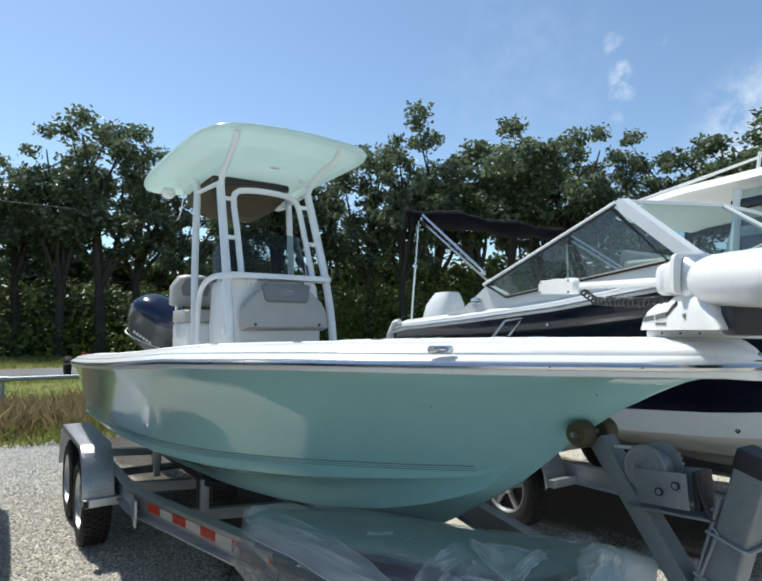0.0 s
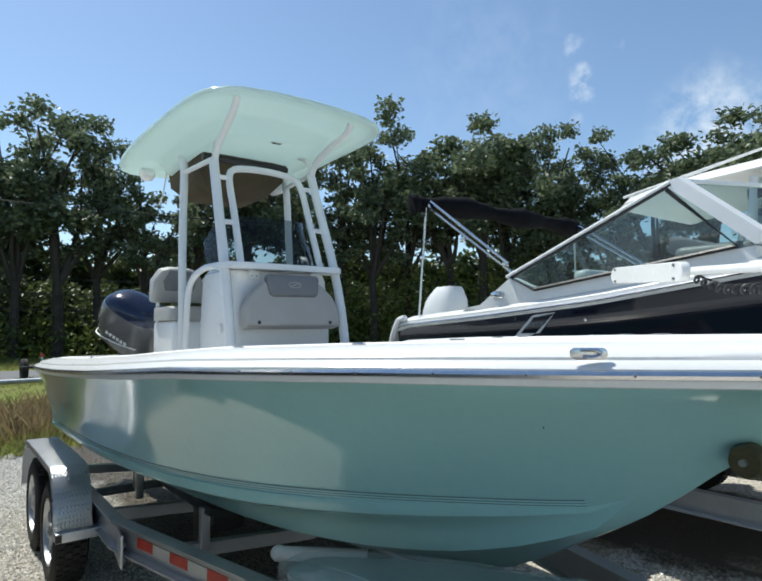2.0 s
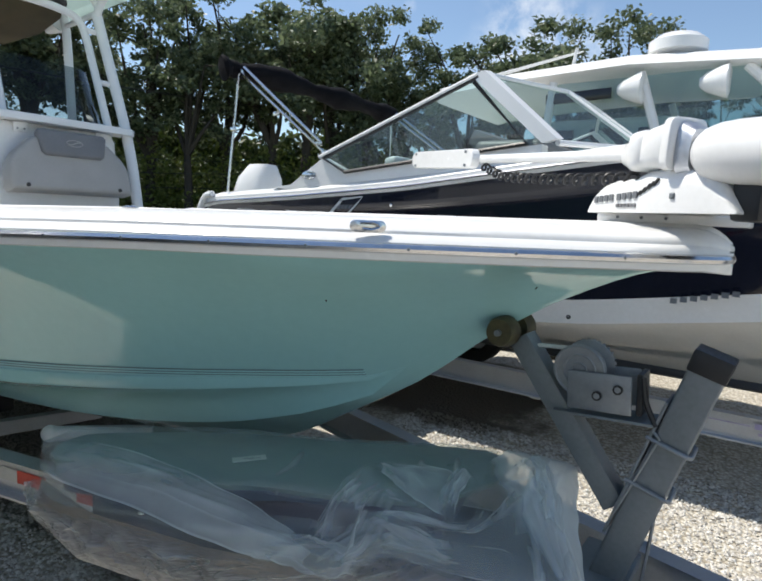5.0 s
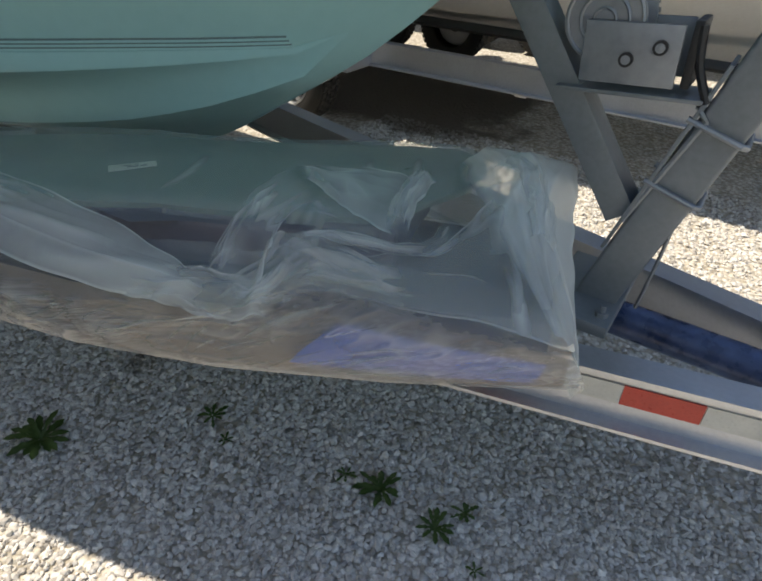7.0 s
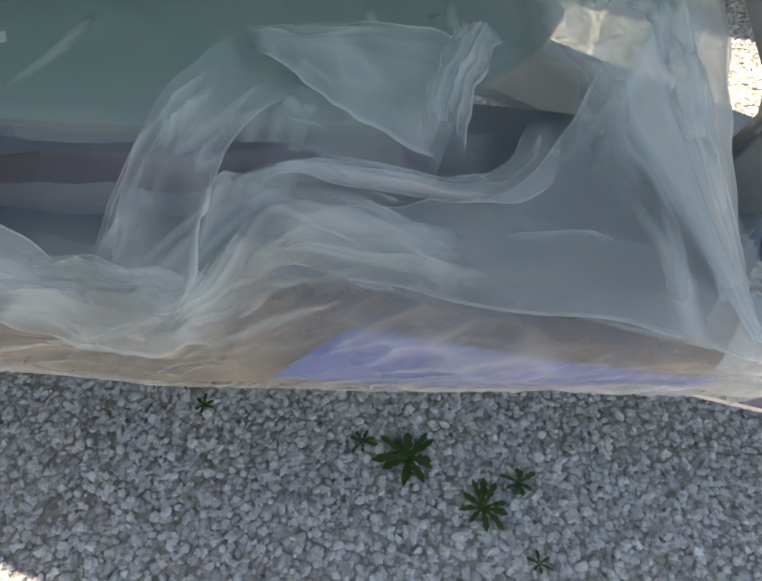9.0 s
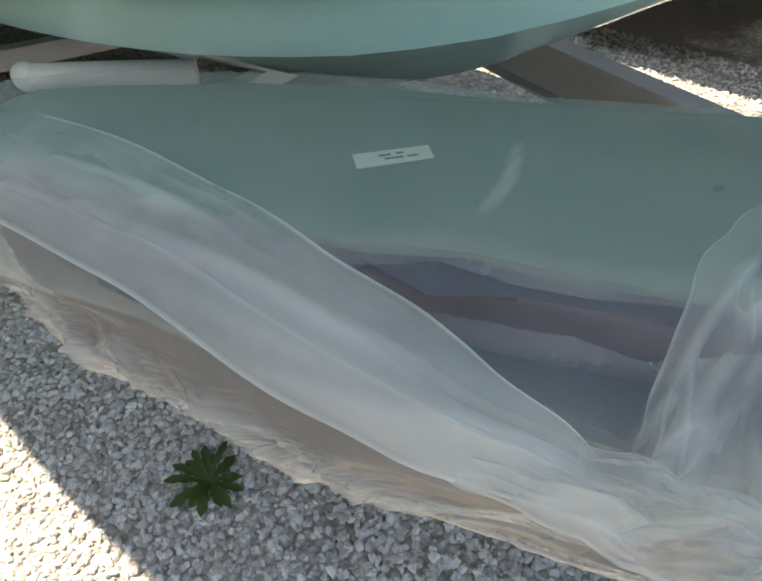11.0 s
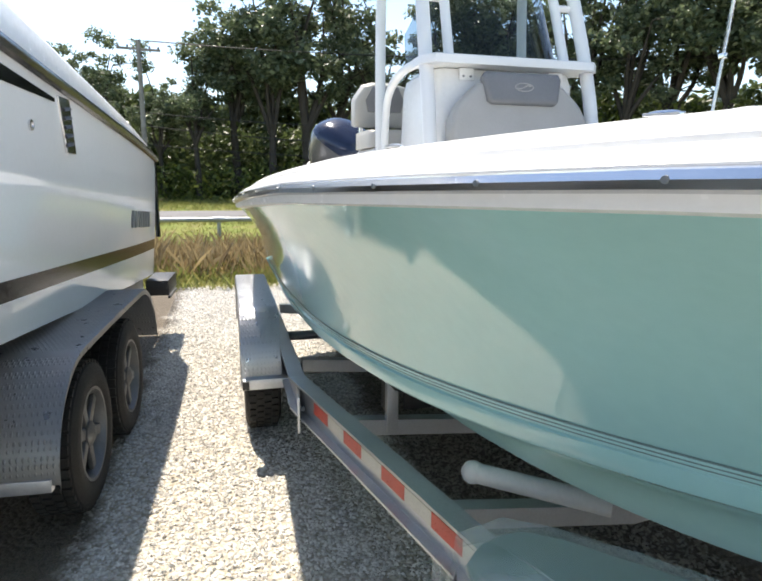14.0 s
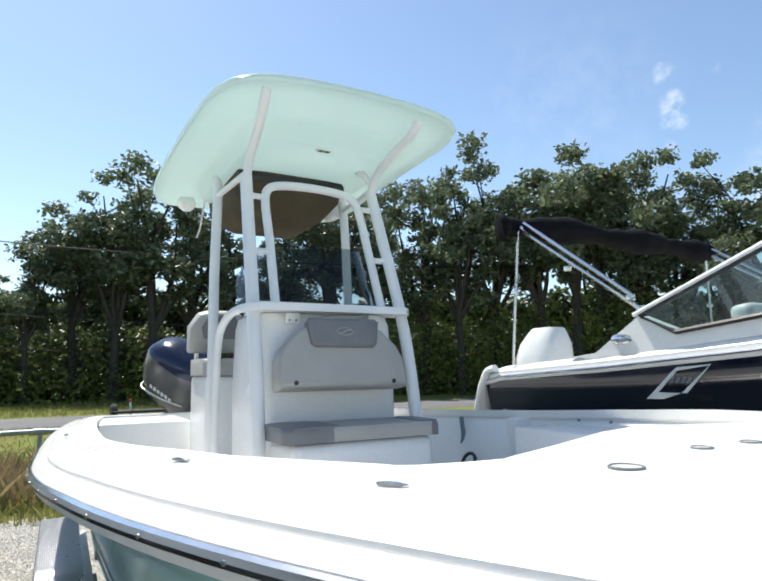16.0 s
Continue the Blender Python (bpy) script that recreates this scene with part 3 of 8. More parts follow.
def hull_section(x, side):
    """Keel to rail: bottom panel, chine flat with its spray strake, flared topside."""
    sc, zc = chine(x)
    zk, sr, zr = keel_z(x), rail_s(x), rail_z(x) - 0.022
    full = min(1.0, max(0.0, (-x - 0.8) / 0.9))
    pts = [(0.0, zk)]
    drop = table(x, [-5.9, -3.0, -2.2, -1.8, -1.6, -1.4, -1.2, -1.05, -0.98, -0.90], [0.20, 0.25, 0.25, 0.235, 0.22, 0.195, 0.147, 0.095, 0.065, 0.0])
    d = min(table(x, [-5.9, -3.0, -2.2, -1.8, -1.6, -1.4, -1.2, -1.05, -0.9], [0.30, 0.34, 0.30, 0.24, 0.20, 0.15, 0.09, 0.05, 0.0]), 0.6 * sc)
    se, ze = sc - d, zc - drop
    for t in (0.12, 0.3, 0.5, 0.7, 0.88, 1.0):
        pts.append((se * t, zk + (ze - zk) * (t ** (1.18 - 0.1 * full))))
    # hollow band between the chine's edge and the spray strake
    for u, v in ((0.07, 0.13), (0.18, 0.28), (0.33, 0.44), (0.53, 0.58), (0.76, 0.69), (0.97, 0.765), (1.0, 0.80)):
        pts.append((se + d * u, ze + drop * v))
    pts.append((sc + 0.010 * full, zc - 0.016 * full))
    pts.append((sc + 0.012 * full, zc - 0.006 * full))
    pts.append((sc + 0.002 * full, zc))
    for i in range(1, 13):
        t = i / 12
        pts.append((sc + (sr - sc) * flare_at(t), zc + (zr - zc) * t))
    return [V(x, side * s, z) for s, z in pts]


def build_bay_boat():
    boat = thing("bay_boat", (-3.0, 0, 0.46), "seafoam-green center console bay boat with a hardtop, on its trailer", "boat")
    xs = stations()
    bm = mesh()
    rows = []
    for x in xs:
        stbd, port = hull_section(x, -1), hull_section(x, 1)
        rows.append(stbd[::-1] + port[1:])
    g = loft(bm, rows)
    bm.faces.new(g[0])
    bmesh.ops.remove_doubles(bm, verts=bm.verts, dist=0.0015)
    hull = part("hull", bm, HULLSIDE, boat, "glossy seafoam-green fibreglass hull", sharp=24)

    # spray strake: moulded beads, with dark lines painting the shade in the grooves between them
    for side in (-1, 1):
        for dz, radius, mat, label in ((0.002, 0.0042, SEAFOAM, "moulded seafoam bead of the spray strake"), (0.0065, 0.0022, GROOVESHADE, "dark line for the shade in the spray strake's groove"),
                                       (0.0115, 0.0042, SEAFOAM, "moulded seafoam bead of the spray strake"), (0.016, 0.0022, GROOVESHADE, "dark line for the shade in the spray strake's groove"),
                                       (0.021, 0.0042, SEAFOAM, "moulded seafoam bead of the spray strake"), (0.0255, 0.0022, GROOVESHADE, "dark line for the shade in the spray strake's groove")):
            bm = mesh()
            line = [V(x, side * (topside_half(x, dz) + (0.0005 if mat is SEAFOAM else 0.002)), chine(x)[1] + dz) for x in np.arange(-5.6, -0.97 - dz, 0.05)]
            tube(bm, line, radius, 8)
            part("spray_strake", bm, mat, hull, label)

    # small scuffs in the gelcoat
    for x, z, tilt in ((-0.95, 1.33, 15), (-0.62, 1.26, 70), (-0.45, 1.40, -40)):
        bm = mesh()
        zr = (z - chine(x)[1]) / (rail_z(x) - 0.022 - chine(x)[1])
        y = chine(x)[0] + (rail_s(x) - chine(x)[0]) * flare_at(zr)
        box(bm, (x, -y, z), (0.012, 0.003, 0.004), rot(0, tilt, -38))
        part("scuff", bm, BLACK, hull)

    # gunwale: lip under the rail, stepped white cap, deck
    bm = mesh()
    for side in (-1, 1):
        rows = []
        for x in xs:
            s, z = rail_s(x), rail_z(x)
            k = min(1.0, max(0.06, s / 0.25))
            lip, f = 0.035 + 0.008 * max(0.0, 1 + x / 0.05), nose(x)
            prof = [(s - 0.012, z - lip), (s + 0.010 * k, z - lip + 0.004), (s + 0.013 * k, z - 0.014), (s + 0.012 * k, z + 0.010), (s - 0.004 * k, z + 0.010 + 0.013 * f), (s - 0.020 * k, z + 0.010 + 0.019 * f), (s - 0.022 * k, z + 0.010 + 0.016 * f),
                    (s - 0.026 * k, z + 0.010 + 0.016 * f), (s - 0.028 * k, z + 0.010 + 0.026 * f), (s - 0.045 * k, z + 0.010 + 0.038 * f), (s - 0.085 * k, z + 0.010 + 0.048 * f), (s - 0.13 * k, z + 0.010 + 0.057 * f), (s - 0.165 * k, z + 0.010 + 0.060 * f)]
            rows.append([V(x, side * max(a, 0.0), b) for a, b in prof])
        loft(bm, rows)
    bmesh.ops.remove_doubles(bm, verts=bm.verts, dist=0.001)
    cap = part("gunwale", bm, WHITE, boat, "white moulded gunwale with a stepped edge")

    def inner(x):
        """Half-width of the cockpit opening."""
        if x > -1.39:
            return 0.0
        w = rail_s(x) - table(x, [-5.9, -4.0, -2.8, -2.15, -1.8, -1.5], [0.26, 0.22, 0.19, 0.195, 0.215, 0.28])
        return w * math.sqrt(max(0.0, 1 - max(0.0, (x + 1.47) / 0.08) ** 2)) if x > -1.47 else w

    bm = mesh()
    dx = [x for x in np.arange(-5.9, -1.7, 0.1)] + [-1.7, -1.62, -1.55, -1.50, -1.47, -1.45, -1.43, -1.415, -1.403, -1.395, -1.3901]
    for side in (-1, 1):
        rows = []
        for x in dx:
            s, z, w = rail_s(x) - 0.165, rail_z(x) + 0.070, inner(x)
            rows.append([V(x, side * (s + (w - s) * t), z + 0.006 * math.sin(math.pi * t * 0.5)) for t in (0, 0.15, 0.4, 0.7, 0.93, 1.0)] + [V(x, side * (w + 0.0), z - 0.03), V(x, side * (w + 0.02), z - 0.05)])
        loft(bm, rows)
    part("side_deck", bm, DECK, boat, "white nonskid side decks round the cockpit")
    bm = mesh()
    rows = []
    for x in [-1.39, -1.3, -1.1, -0.9, -0.7, -0.5, -0.35, -0.22, -0.12, -0.085, -0.06, -0.04, -0.02, -0.006]:
        s, z = max(rail_s(x) - 0.165 * min(1.0, max(0.06, rail_s(x) / 0.25)), 0.005), rail_z(x) + 0.010 + 0.060 * nose(x)
        rows.append([V(x, s * t, z + 0.012 * (1 - t * t) * nose(x)) for t in (-1, -0.8, -0.5, -0.2, 0, 0.2, 0.5, 0.8, 1)])
    loft(bm, rows)
    part("foredeck", bm, DECK, boat, "white nonskid casting deck at the bow")

    # the casting deck runs aft in the middle, as a step down into the cockpit
    bm = mesh()
    slab(bm, [(-1.385, -0.62), (-1.405, -0.55), (-1.46, -0.37), (-1.58, -0.16), (-1.62, 0.0), (-1.58, 0.16), (-1.46, 0.37), (-1.405, 0.55), (-1.385, 0.62)], 1.47, 1.574, 0.015)
    part("deck_step", bm, DECK, boat, "white step at the front of the cockpit")

    # stainless insert of the rub rail and its screws
    for side in (-1, 1):
        bm = mesh()
        line = [V(min(x, -0.006), side * (rail_s(x) + 0.013 if x < -0.01 else 0.004), rail_z(x) - 0.004) for x in xs]
        tube(bm, line, 0.0125, 8, flat=0.95)
        rubrail = part("rub_rail", bm, STEEL, boat, "polished stainless rub rail with screws")
        for x in np.arange(-5.6, -0.1, 0.20):
            bm = mesh()
            s = rail_s(x)
            nrm = V(rail_s(x - 0.03) - rail_s(x + 0.03), 0.06, 0).normalized()
            c = V(x, side * (s + 0.013), rail_z(x) - 0.004) + V(nrm.x, side * nrm.y, 0) * 0.0115
            lathe(bm, [(0.0042, -0.001), (0.0036, 0.0016), (0.0, 0.002)], c, "y", 8, rot(0, 0, math.degrees(math.atan2(-nrm.x * side, nrm.y)) + (180 if side < 0 else 0)))
            part("screw", bm, GREYSTEEL, rubrail)

    # cockpit liner: walls, floor, front step
    def floor_half(x):
        return max(0.0, min(inner(x) - 0.02, chine(x)[0] - 0.07))

    bm = mesh()
    for side in (-1, 1):
        loft(bm, [[V(x, side * (inner(x) + 0.018), rail_z(x) + 0.03), V(x, side * min(inner(x) + 0.015, chine(x)[0] - 0.03), 1.25), V(x, side * floor_half(x), 1.09)] for x in dx])
    slab(bm, [(x, floor_half(x)) for x in dx[:-1]] + [(x, -floor_half(x)) for x in dx[-2::-1]], 1.075, 1.095)
    box(bm, (-5.88, 0, 1.2), (0.06, 1.75, 0.36), bevel=0.015)
    part("cockpit_liner", bm, WHITE, boat, "white cockpit liner and sole")
    for x in (-2.95, -2.75, -2.55, -2.36, -2.2):
        bm = mesh()
        lathe(bm, [(0.010, 0.0), (0.009, -0.006), (0.0, -0.008)], (x, inner(x) + 0.012, 1.46), "y", 8)
        part("snap", bm, GREYSTEEL, boat)
    bm = mesh()
    box(bm, (-3.12, inner(-3.12) - 0.03, 1.27), (0.09, 0.12, 0.36), bevel=0.02)
    part("cockpit_pillar", bm, WHITE, boat, "white moulded pillar by the cockpit wall")
    bm = mesh()
    tube(bm, smooth_line([V(-3.62, 0.98, 1.42), V(-3.58, 0.96, 1.30), V(-3.60, 0.93, 1.14)]), 0.014, 8)
    part("gas_strut", bm, GREYSTEEL, boat)
    bm = mesh()
    tube(bm, [V(-3.40 + 0.055 * math.cos(a), 0.86 + 0.02 * math.sin(a), 1.19 + 0.05 * math.sin(a)) for a in np.linspace(0, 2 * math.pi, 20)] + [V(-3.38, 0.9, 1.12)], 0.010, 8)
    part("hose", bm, CABLE, boat, "black coiled hose in the cockpit")
    bm = mesh()
    box(bm, (-5.45, -0.62, 1.19), (0.62, 0.62, 0.36), bevel=0.03)
    part("stern_seat_base", bm, WHITE, boat)
    bm = mesh()
    box(bm, (-5.45, 0.62, 1.19), (0.62, 0.62, 0.36), bevel=0.03)
    part("stern_seat_base", bm, WHITE, boat)
    bm = mesh()
    box(bm, (-2.35, 0.82, 1.24), (0.9, 0.30, 0.42), bevel=0.03)
    part("storage_locker", bm, WHITE, boat)

    # deck hardware
    def pop_cleat(c, turn):
        bm = mesh()
        plate(bm, rounded(0.046, 0.013, 0.006), Matrix.Translation(c) @ turn.to_4x4(), 0.003, 0.001)
        tube(bm, [c + turn @ V(-0.018, 0, 0.002), c + turn @ V(-0.009, 0, 0.003), c + turn @ V(0.009, 0, 0.003), c + turn @ V(0.018, 0, 0.002)], [0.002, 0.003, 0.003, 0.002], 8)
        part("cleat", bm, STEEL, boat, "stainless pop-up cleat")

    for x, s, yaw in ((-1.345, -0.795, 32), (-1.83, -0.97, 25), (-5.5, -1.02, -4), (-1.40, 0.76, -30), (-3.4, -1.14, 0), (-5.5, 1.02, -4), (-3.4, 1.14, 0)):
        pop_cleat(V(x, s, rail_z(x) + 0.0705), rot(0, 0, yaw))
    # bow chock in the gunwale's face
    for side in (-1, 1):
        x = -0.69
        bm = mesh()
        c = V(x, side * (rail_s(x) - 0.006), rail_z(x) + 0.045)
        yaw = 42 if side < 0 else -42
        t = rot(0, 0, yaw)
        plate(bm, [(u, v) for u, v in rounded(0.085, 0.028, 0.013)], Matrix.Translation(c) @ t.to_4x4() @ rot(90 if side < 0 else -90, 0, 0).to_4x4(), 0.006, 0.002)
        tube(bm, smooth_line([c + t @ V(-0.018, side * 0.004, 0.008), c + t @ V(0.012, side * 0.013, 0.009), c + t @ V(0.028, side * 0.013, 0.0), c + t @ V(0.012, side * 0.013, -0.008), c + t @ V(-0.012, side * 0.007, -0.006)]), 0.0045, 8)
        part("bow_chock", bm, STEEL, boat, "stainless bow chock")
    for x, y, r in ((-1.235, -0.488, 0.025), (-1.284, -0.244, 0.018), (-1.276, -0.119, 0.018), (-1.15, 0.35, 0.03), (-0.85, 0.05, 0.03)):
        bm = mesh()
        z = rail_z(x) + 0.0705 + 0.012 * (1 - (y / (rail_s(x) - 0.165)) ** 2)
        lathe(bm, [(r, -0.004), (r, 0.002), (r * 0.92, 0.003), (r * 0.84, 0.002), (r * 0.84, -0.004)], (x, y, z), "z", 24, None, False)
        ring = part("deck_fitting", bm, GREYSTEEL, boat, "round deck latch with a dark metal ring")
        bm = mesh()
        lathe(bm, [(r * 0.82, -0.004), (r * 0.82, 0.001), (0.0, 0.0015)], (x, y, z), "z", 24)
        part("lid", bm, WHITE, ring)
    return boat, inner


BOAT, COCKPIT = build_bay_boat()


def build_console():
    """Console with its forward seat, windscreen and ledge."""
    con = part("console", console_body(), WHITE, BOAT, "white centre console with a forward bench")
    # ledge that ties the tower to the console
    bm = mesh()
    slab(bm, [(-3.36, CL - 0.40), (-3.36, CL + 0.40), (-3.42, CL + 0.45), (-3.56, CL + 0.45), (-3.56, CL - 0.45), (-3.42, CL - 0.45)], 2.005, 2.045, 0.008)
    part("ledge", bm, POWDER, con)
    for y in (-0.17, 0.20):
        bm = mesh()
        box(bm, (-3.455, CL + y * 1.25, 1.975), (0.012, 0.075, 0.055), bevel=0.004)
        hinge = part("hinge", bm, WHITE, con)
        for k in (-0.018, 0.018):
            bm = mesh()
            lathe(bm, [(0.006, 0), (0.005, 0.004), (0, 0.005)], (-3.449, CL + y * 1.25 + k, 1.965), "x", 8)
            part("screw", bm, GREYSTEEL, hinge)
    # backrest cushion on the forward face
    place = Matrix.Translation((-3.335, CL + 0.0, 1.755)) @ rot(0, 0, 90).to_4x4() @ rot(90, 0, 0).to_4x4() @ rot(-11, 0, 0).to_4x4()
    shape = [(-0.335, -0.135), (0.335, -0.135), (0.345, -0.11), (0.335, 0.01), (0.30, 0.075), (0.22, 0.155), (0.17, 0.17), (-0.17, 0.17), (-0.22, 0.155), (-0.30, 0.075), (-0.335, 0.01), (-0.345, -0.11)]
    bm = mesh()
    plate(bm, shape, place @ Matrix.Translation((0, 0, -0.05)), 0.10, 0.026)
    cushion = part("backrest_cushion", bm, VINYL, con, "taupe vinyl backrest cushion")
    bm = mesh()
    plate(bm, [(-0.18, 0.205), (0.18, 0.205), (0.195, 0.18), (0.175, 0.075), (0.155, 0.06), (-0.155, 0.06), (-0.175, 0.075), (-0.195, 0.18)], place @ Matrix.Translation((0, 0, 0.030)), 0.045, 0.020)
    part("headrest_panel", bm, VINYLDARK, cushion, "grey vinyl headrest panel")
    bm = mesh()
    tube(bm, [place @ V(0.045 * math.cos(a), 0.135 + 0.018 * math.sin(a), 0.0765) for a in np.linspace(0, 2 * math.pi, 20)], 0.0024, 6, False)
    tube(bm, [place @ V(u, 0.135 + 0.008 * math.sin(u * 70), 0.077) for u in np.linspace(-0.035, 0.035, 9)], 0.003, 6)
    part("emblem", bm, VINYL, cushion, "pale stitched oval emblem")
    for u in (-0.26, 0.26):
        bm = mesh()
        lathe(bm, [(0.012, 0), (0.010, 0.006), (0, 0.007)], place @ V(u, -0.11, 0.05), "x", 10)
        part("snap", bm, BLACK, cushion)
    # bench cushion
    bm = mesh()
    plate(bm, rounded(0.33, 0.78, 0.05), Matrix.Translation((-3.21, CL - 0.0, 1.405)), 0.062, 0.028)
    bench = part("bench_cushion", bm, VINYL, con, "taupe vinyl bench cushion with grey ends")
    for y, w in ((-0.26, 0.27), (0.345, 0.10)):
        bm = mesh()
        plate(bm, rounded(0.335, w, 0.045), Matrix.Translation((-3.212, CL + y, 1.404)), 0.068, 0.030)
        part("cushion_panel", bm, VINYLDARK, bench)
    # windscreen
    def pane(x, y, z):
        return V(x, CL + y, z)

    bm = mesh()
    rows = []
    for y, dx in ((-0.40, -0.30), (-0.36, -0.14), (-0.31, -0.05), (-0.2, 0.0), (0, 0.01), (0.2, 0.0), (0.31, -0.05), (0.36, -0.14), (0.40, -0.30)):
        top = 2.40 - (0.16 if abs(y) > 0.38 else 0.03 if abs(y) > 0.34 else 0)
        rows.append([pane(-3.50 + dx, y, 2.045), pane(-3.58 + dx, y * 0.97, 2.045 + (top - 2.045) * 0.5), pane(-3.65 + dx, y * 0.93, top)])
    loft(bm, rows)
    ws = part("windscreen", bm, SMOKED, con, "smoked acrylic windscreen")
    ws.visible_shadow = False
    bm = mesh()
    tube(bm, [pane(-3.50 + d, y, 2.05) for y, d in ((-0.40, -0.30), (-0.36, -0.14), (-0.31, -0.05), (-0.2, 0.0), (0, 0.01), (0.2, 0.0), (0.31, -0.05), (0.36, -0.14), (0.40, -0.30))], 0.010, 6)
    part("windscreen_gasket", bm, BLACK, con)
    # helm: dash and wheel behind the screen
    bm = mesh()
    box(bm, (-3.93, CL, 1.90), (0.30, 0.62, 0.22), rot(0, 28, 0), 0.03)
    part("dash", bm, WHITE, con)
    bm = mesh()
    w = rot(0, -62, 0)
    tube(bm, [V(-4.10, CL - 0.05, 1.93) + w @ V(0.19 * math.cos(a), 0.19 * math.sin(a), 0) for a in np.linspace(0, 2 * math.pi, 28)], 0.013, 8, False)
    for a in (90, 210, 330):
        tube(bm, [V(-4.08, CL - 0.05, 1.92), V(-4.10, CL - 0.05, 1.93) + w @ V(0.18 * math.cos(radians(a)), 0.18 * math.sin(radians(a)), 0)], 0.009, 6)
    part("steering_wheel", bm, STEEL, con)
    # side fittings: speaker and switch plate
    for x, z, r in ((-3.62, 1.62, 0.035), (-3.58, 1.86, 0.022)):
        bm = mesh()
        lathe(bm, [(r, 0), (r, -0.008), (r * 0.7, -0.012), (0, -0.012)], (x, CL - 0.372, z), "y", 18)
        part("side_fitting", bm, POWDER, con)
    return con


def console_body():
    bm = mesh()
    rows = []
    for z, xf, xb, w in ((1.02, -3.40, -4.05, 0.36), (1.30, -3.41, -4.05, 0.365), (1.62, -3.42, -4.05, 0.37), (1.95, -3.46, -4.02, 0.365), (2.00, -3.48, -4.0, 0.355), (2.02, -3.52, -3.97, 0.33)):
        r = 0.06
        ring = []
        for cx, cy, a0 in ((xf - r, w - r, 0), (xb + r, w - r, 90), (xb + r, -w + r, 180), (xf - r, -w + r, 270)):
            for k in range(6):
                a = radians(a0 + 18 * k)
                ring.append(V(cx + r * math.cos(a), CL + cy + r * math.sin(a), z))
        rows.append(ring)
    g = loft(bm, rows, True)
    bm.faces.new(g[-1])
    # bench pod
    box(bm, (-3.22, CL, 1.21), (0.34, 0.70, 0.38), bevel=0.04, segs=3)
    return bm


build_console()


def build_tower():
    """Powder-coated tower and the hardtop over the console."""
    tower = part("tower", mesh_front_hoop(), POWDER, BOAT, "white powder-coated tube tower")
    for side in (-1, 1):
        y = CL + side * 0.415
        bm = mesh()
        # front leg leans aft, then sweeps forward as the top's strut
        leg = [V(-3.26, y + side * 0.01, 1.05), V(-3.36, y + side * 0.005, 1.68), V(-3.46, y, 2.04), V(-3.60, y - side * 0.015, 2.42), V(-3.735, y - side * 0.03, 2.78)]
        tube(bm, smooth_line(leg, 5), 0.034, 12, flat=0.8)
        part("front_leg", bm, POWDER, tower)
        bm = mesh()
        tube(bm, smooth_line([V(-3.735, y - side * 0.035, 2.76), V(-3.66, y - side * 0.03, 2.86), V(-3.50, y - side * 0.02, 2.935), V(-3.35, y, 2.98), V(-3.27, y + side * 0.01, 3.02), V(-3.245, y + side * 0.01, 3.06)]), 0.024, 10)
        part("strut", bm, POWDER, tower)
        bm = mesh()
        tube(bm, smooth_line([V(-4.12, y + side * 0.03, 1.05), V(-4.16, y + side * 0.03, 1.7), V(-4.19, y + side * 0.025, 2.3), V(-4.22, y + side * 0.01, 2.80), V(-4.32, y, 2.93)]), 0.030, 12, flat=0.8)
        part("rear_leg", bm, POWDER, tower)
        bm = mesh()
        tube(bm, smooth_line([V(-3.47, y, 2.03), V(-3.78, y + side * 0.01, 2.03), V(-3.98, y + side * 0.02, 1.97), V(-4.06, y + side * 0.025, 1.84), V(-4.09, y + side * 0.025, 1.5), V(-4.09, y + side * 0.025, 1.2)]), 0.022, 10)
        part("grab_rail", bm, POWDER, tower)
        for z in (2.33, 2.66):
            xx = -3.46 - 0.39 * (z - 2.04)
            bm = mesh()
            tube(bm, [V(xx, y - side * 0.02, z), V(xx - 0.005, CL + side * 0.29, z)], 0.017, 8)
            part("rung", bm, POWDER, tower)
        bm = mesh()
        tube(bm, [V(-3.74, y - side * 0.03, 2.79), V(-4.21, y + side * 0.01, 2.79)], 0.018, 8)
        part("side_bar", bm, POWDER, tower)
        bm = mesh()
        tube(bm, smooth_line([V(-3.72, y - side * 0.03, 2.82), V(-3.76, y - side * 0.06, 2.90), V(-3.85, y - side * 0.09, 2.96)]), 0.020, 8)
        part("stub_bracket", bm, POWDER, tower)

    top = part("hardtop", hardtop_mesh(), HARDTOP, BOAT, "seafoam-green moulded hardtop seen from below", sharp=60)
    bm = mesh()
    plate(bm, rounded(0.055, 0.085, 0.008), Matrix.Translation((-3.55, CL, 2.922)) @ rot(180, 6, 0).to_4x4(), 0.004)
    sticker = part("sticker", bm, PAPER, top, "small white warning sticker")
    for k in (-0.018, 0.018):
        bm = mesh()
        plate(bm, rounded(0.03, 0.026, 0.003), Matrix.Translation((-3.55, CL + k, 2.917)) @ rot(180, 6, 0).to_4x4(), 0.002)
        part("print_block", bm, GREYPRINT, sticker)
    # overhead storage box
    bm = mesh()
    rows = []
    for z, xf, xb, w in ((2.93, -4.05, -4.85, 0.345), (2.80, -4.10, -4.82, 0.335), (2.70, -4.22, -4.70, 0.26), (2.665, -4.28, -4.65, 0.20)):
        rows.append([V(xf, CL - w, z), V(xf + 0.03, CL, z - 0.01), V(xf, CL + w, z), V(xb, CL + w, z), V(xb, CL - w, z)])
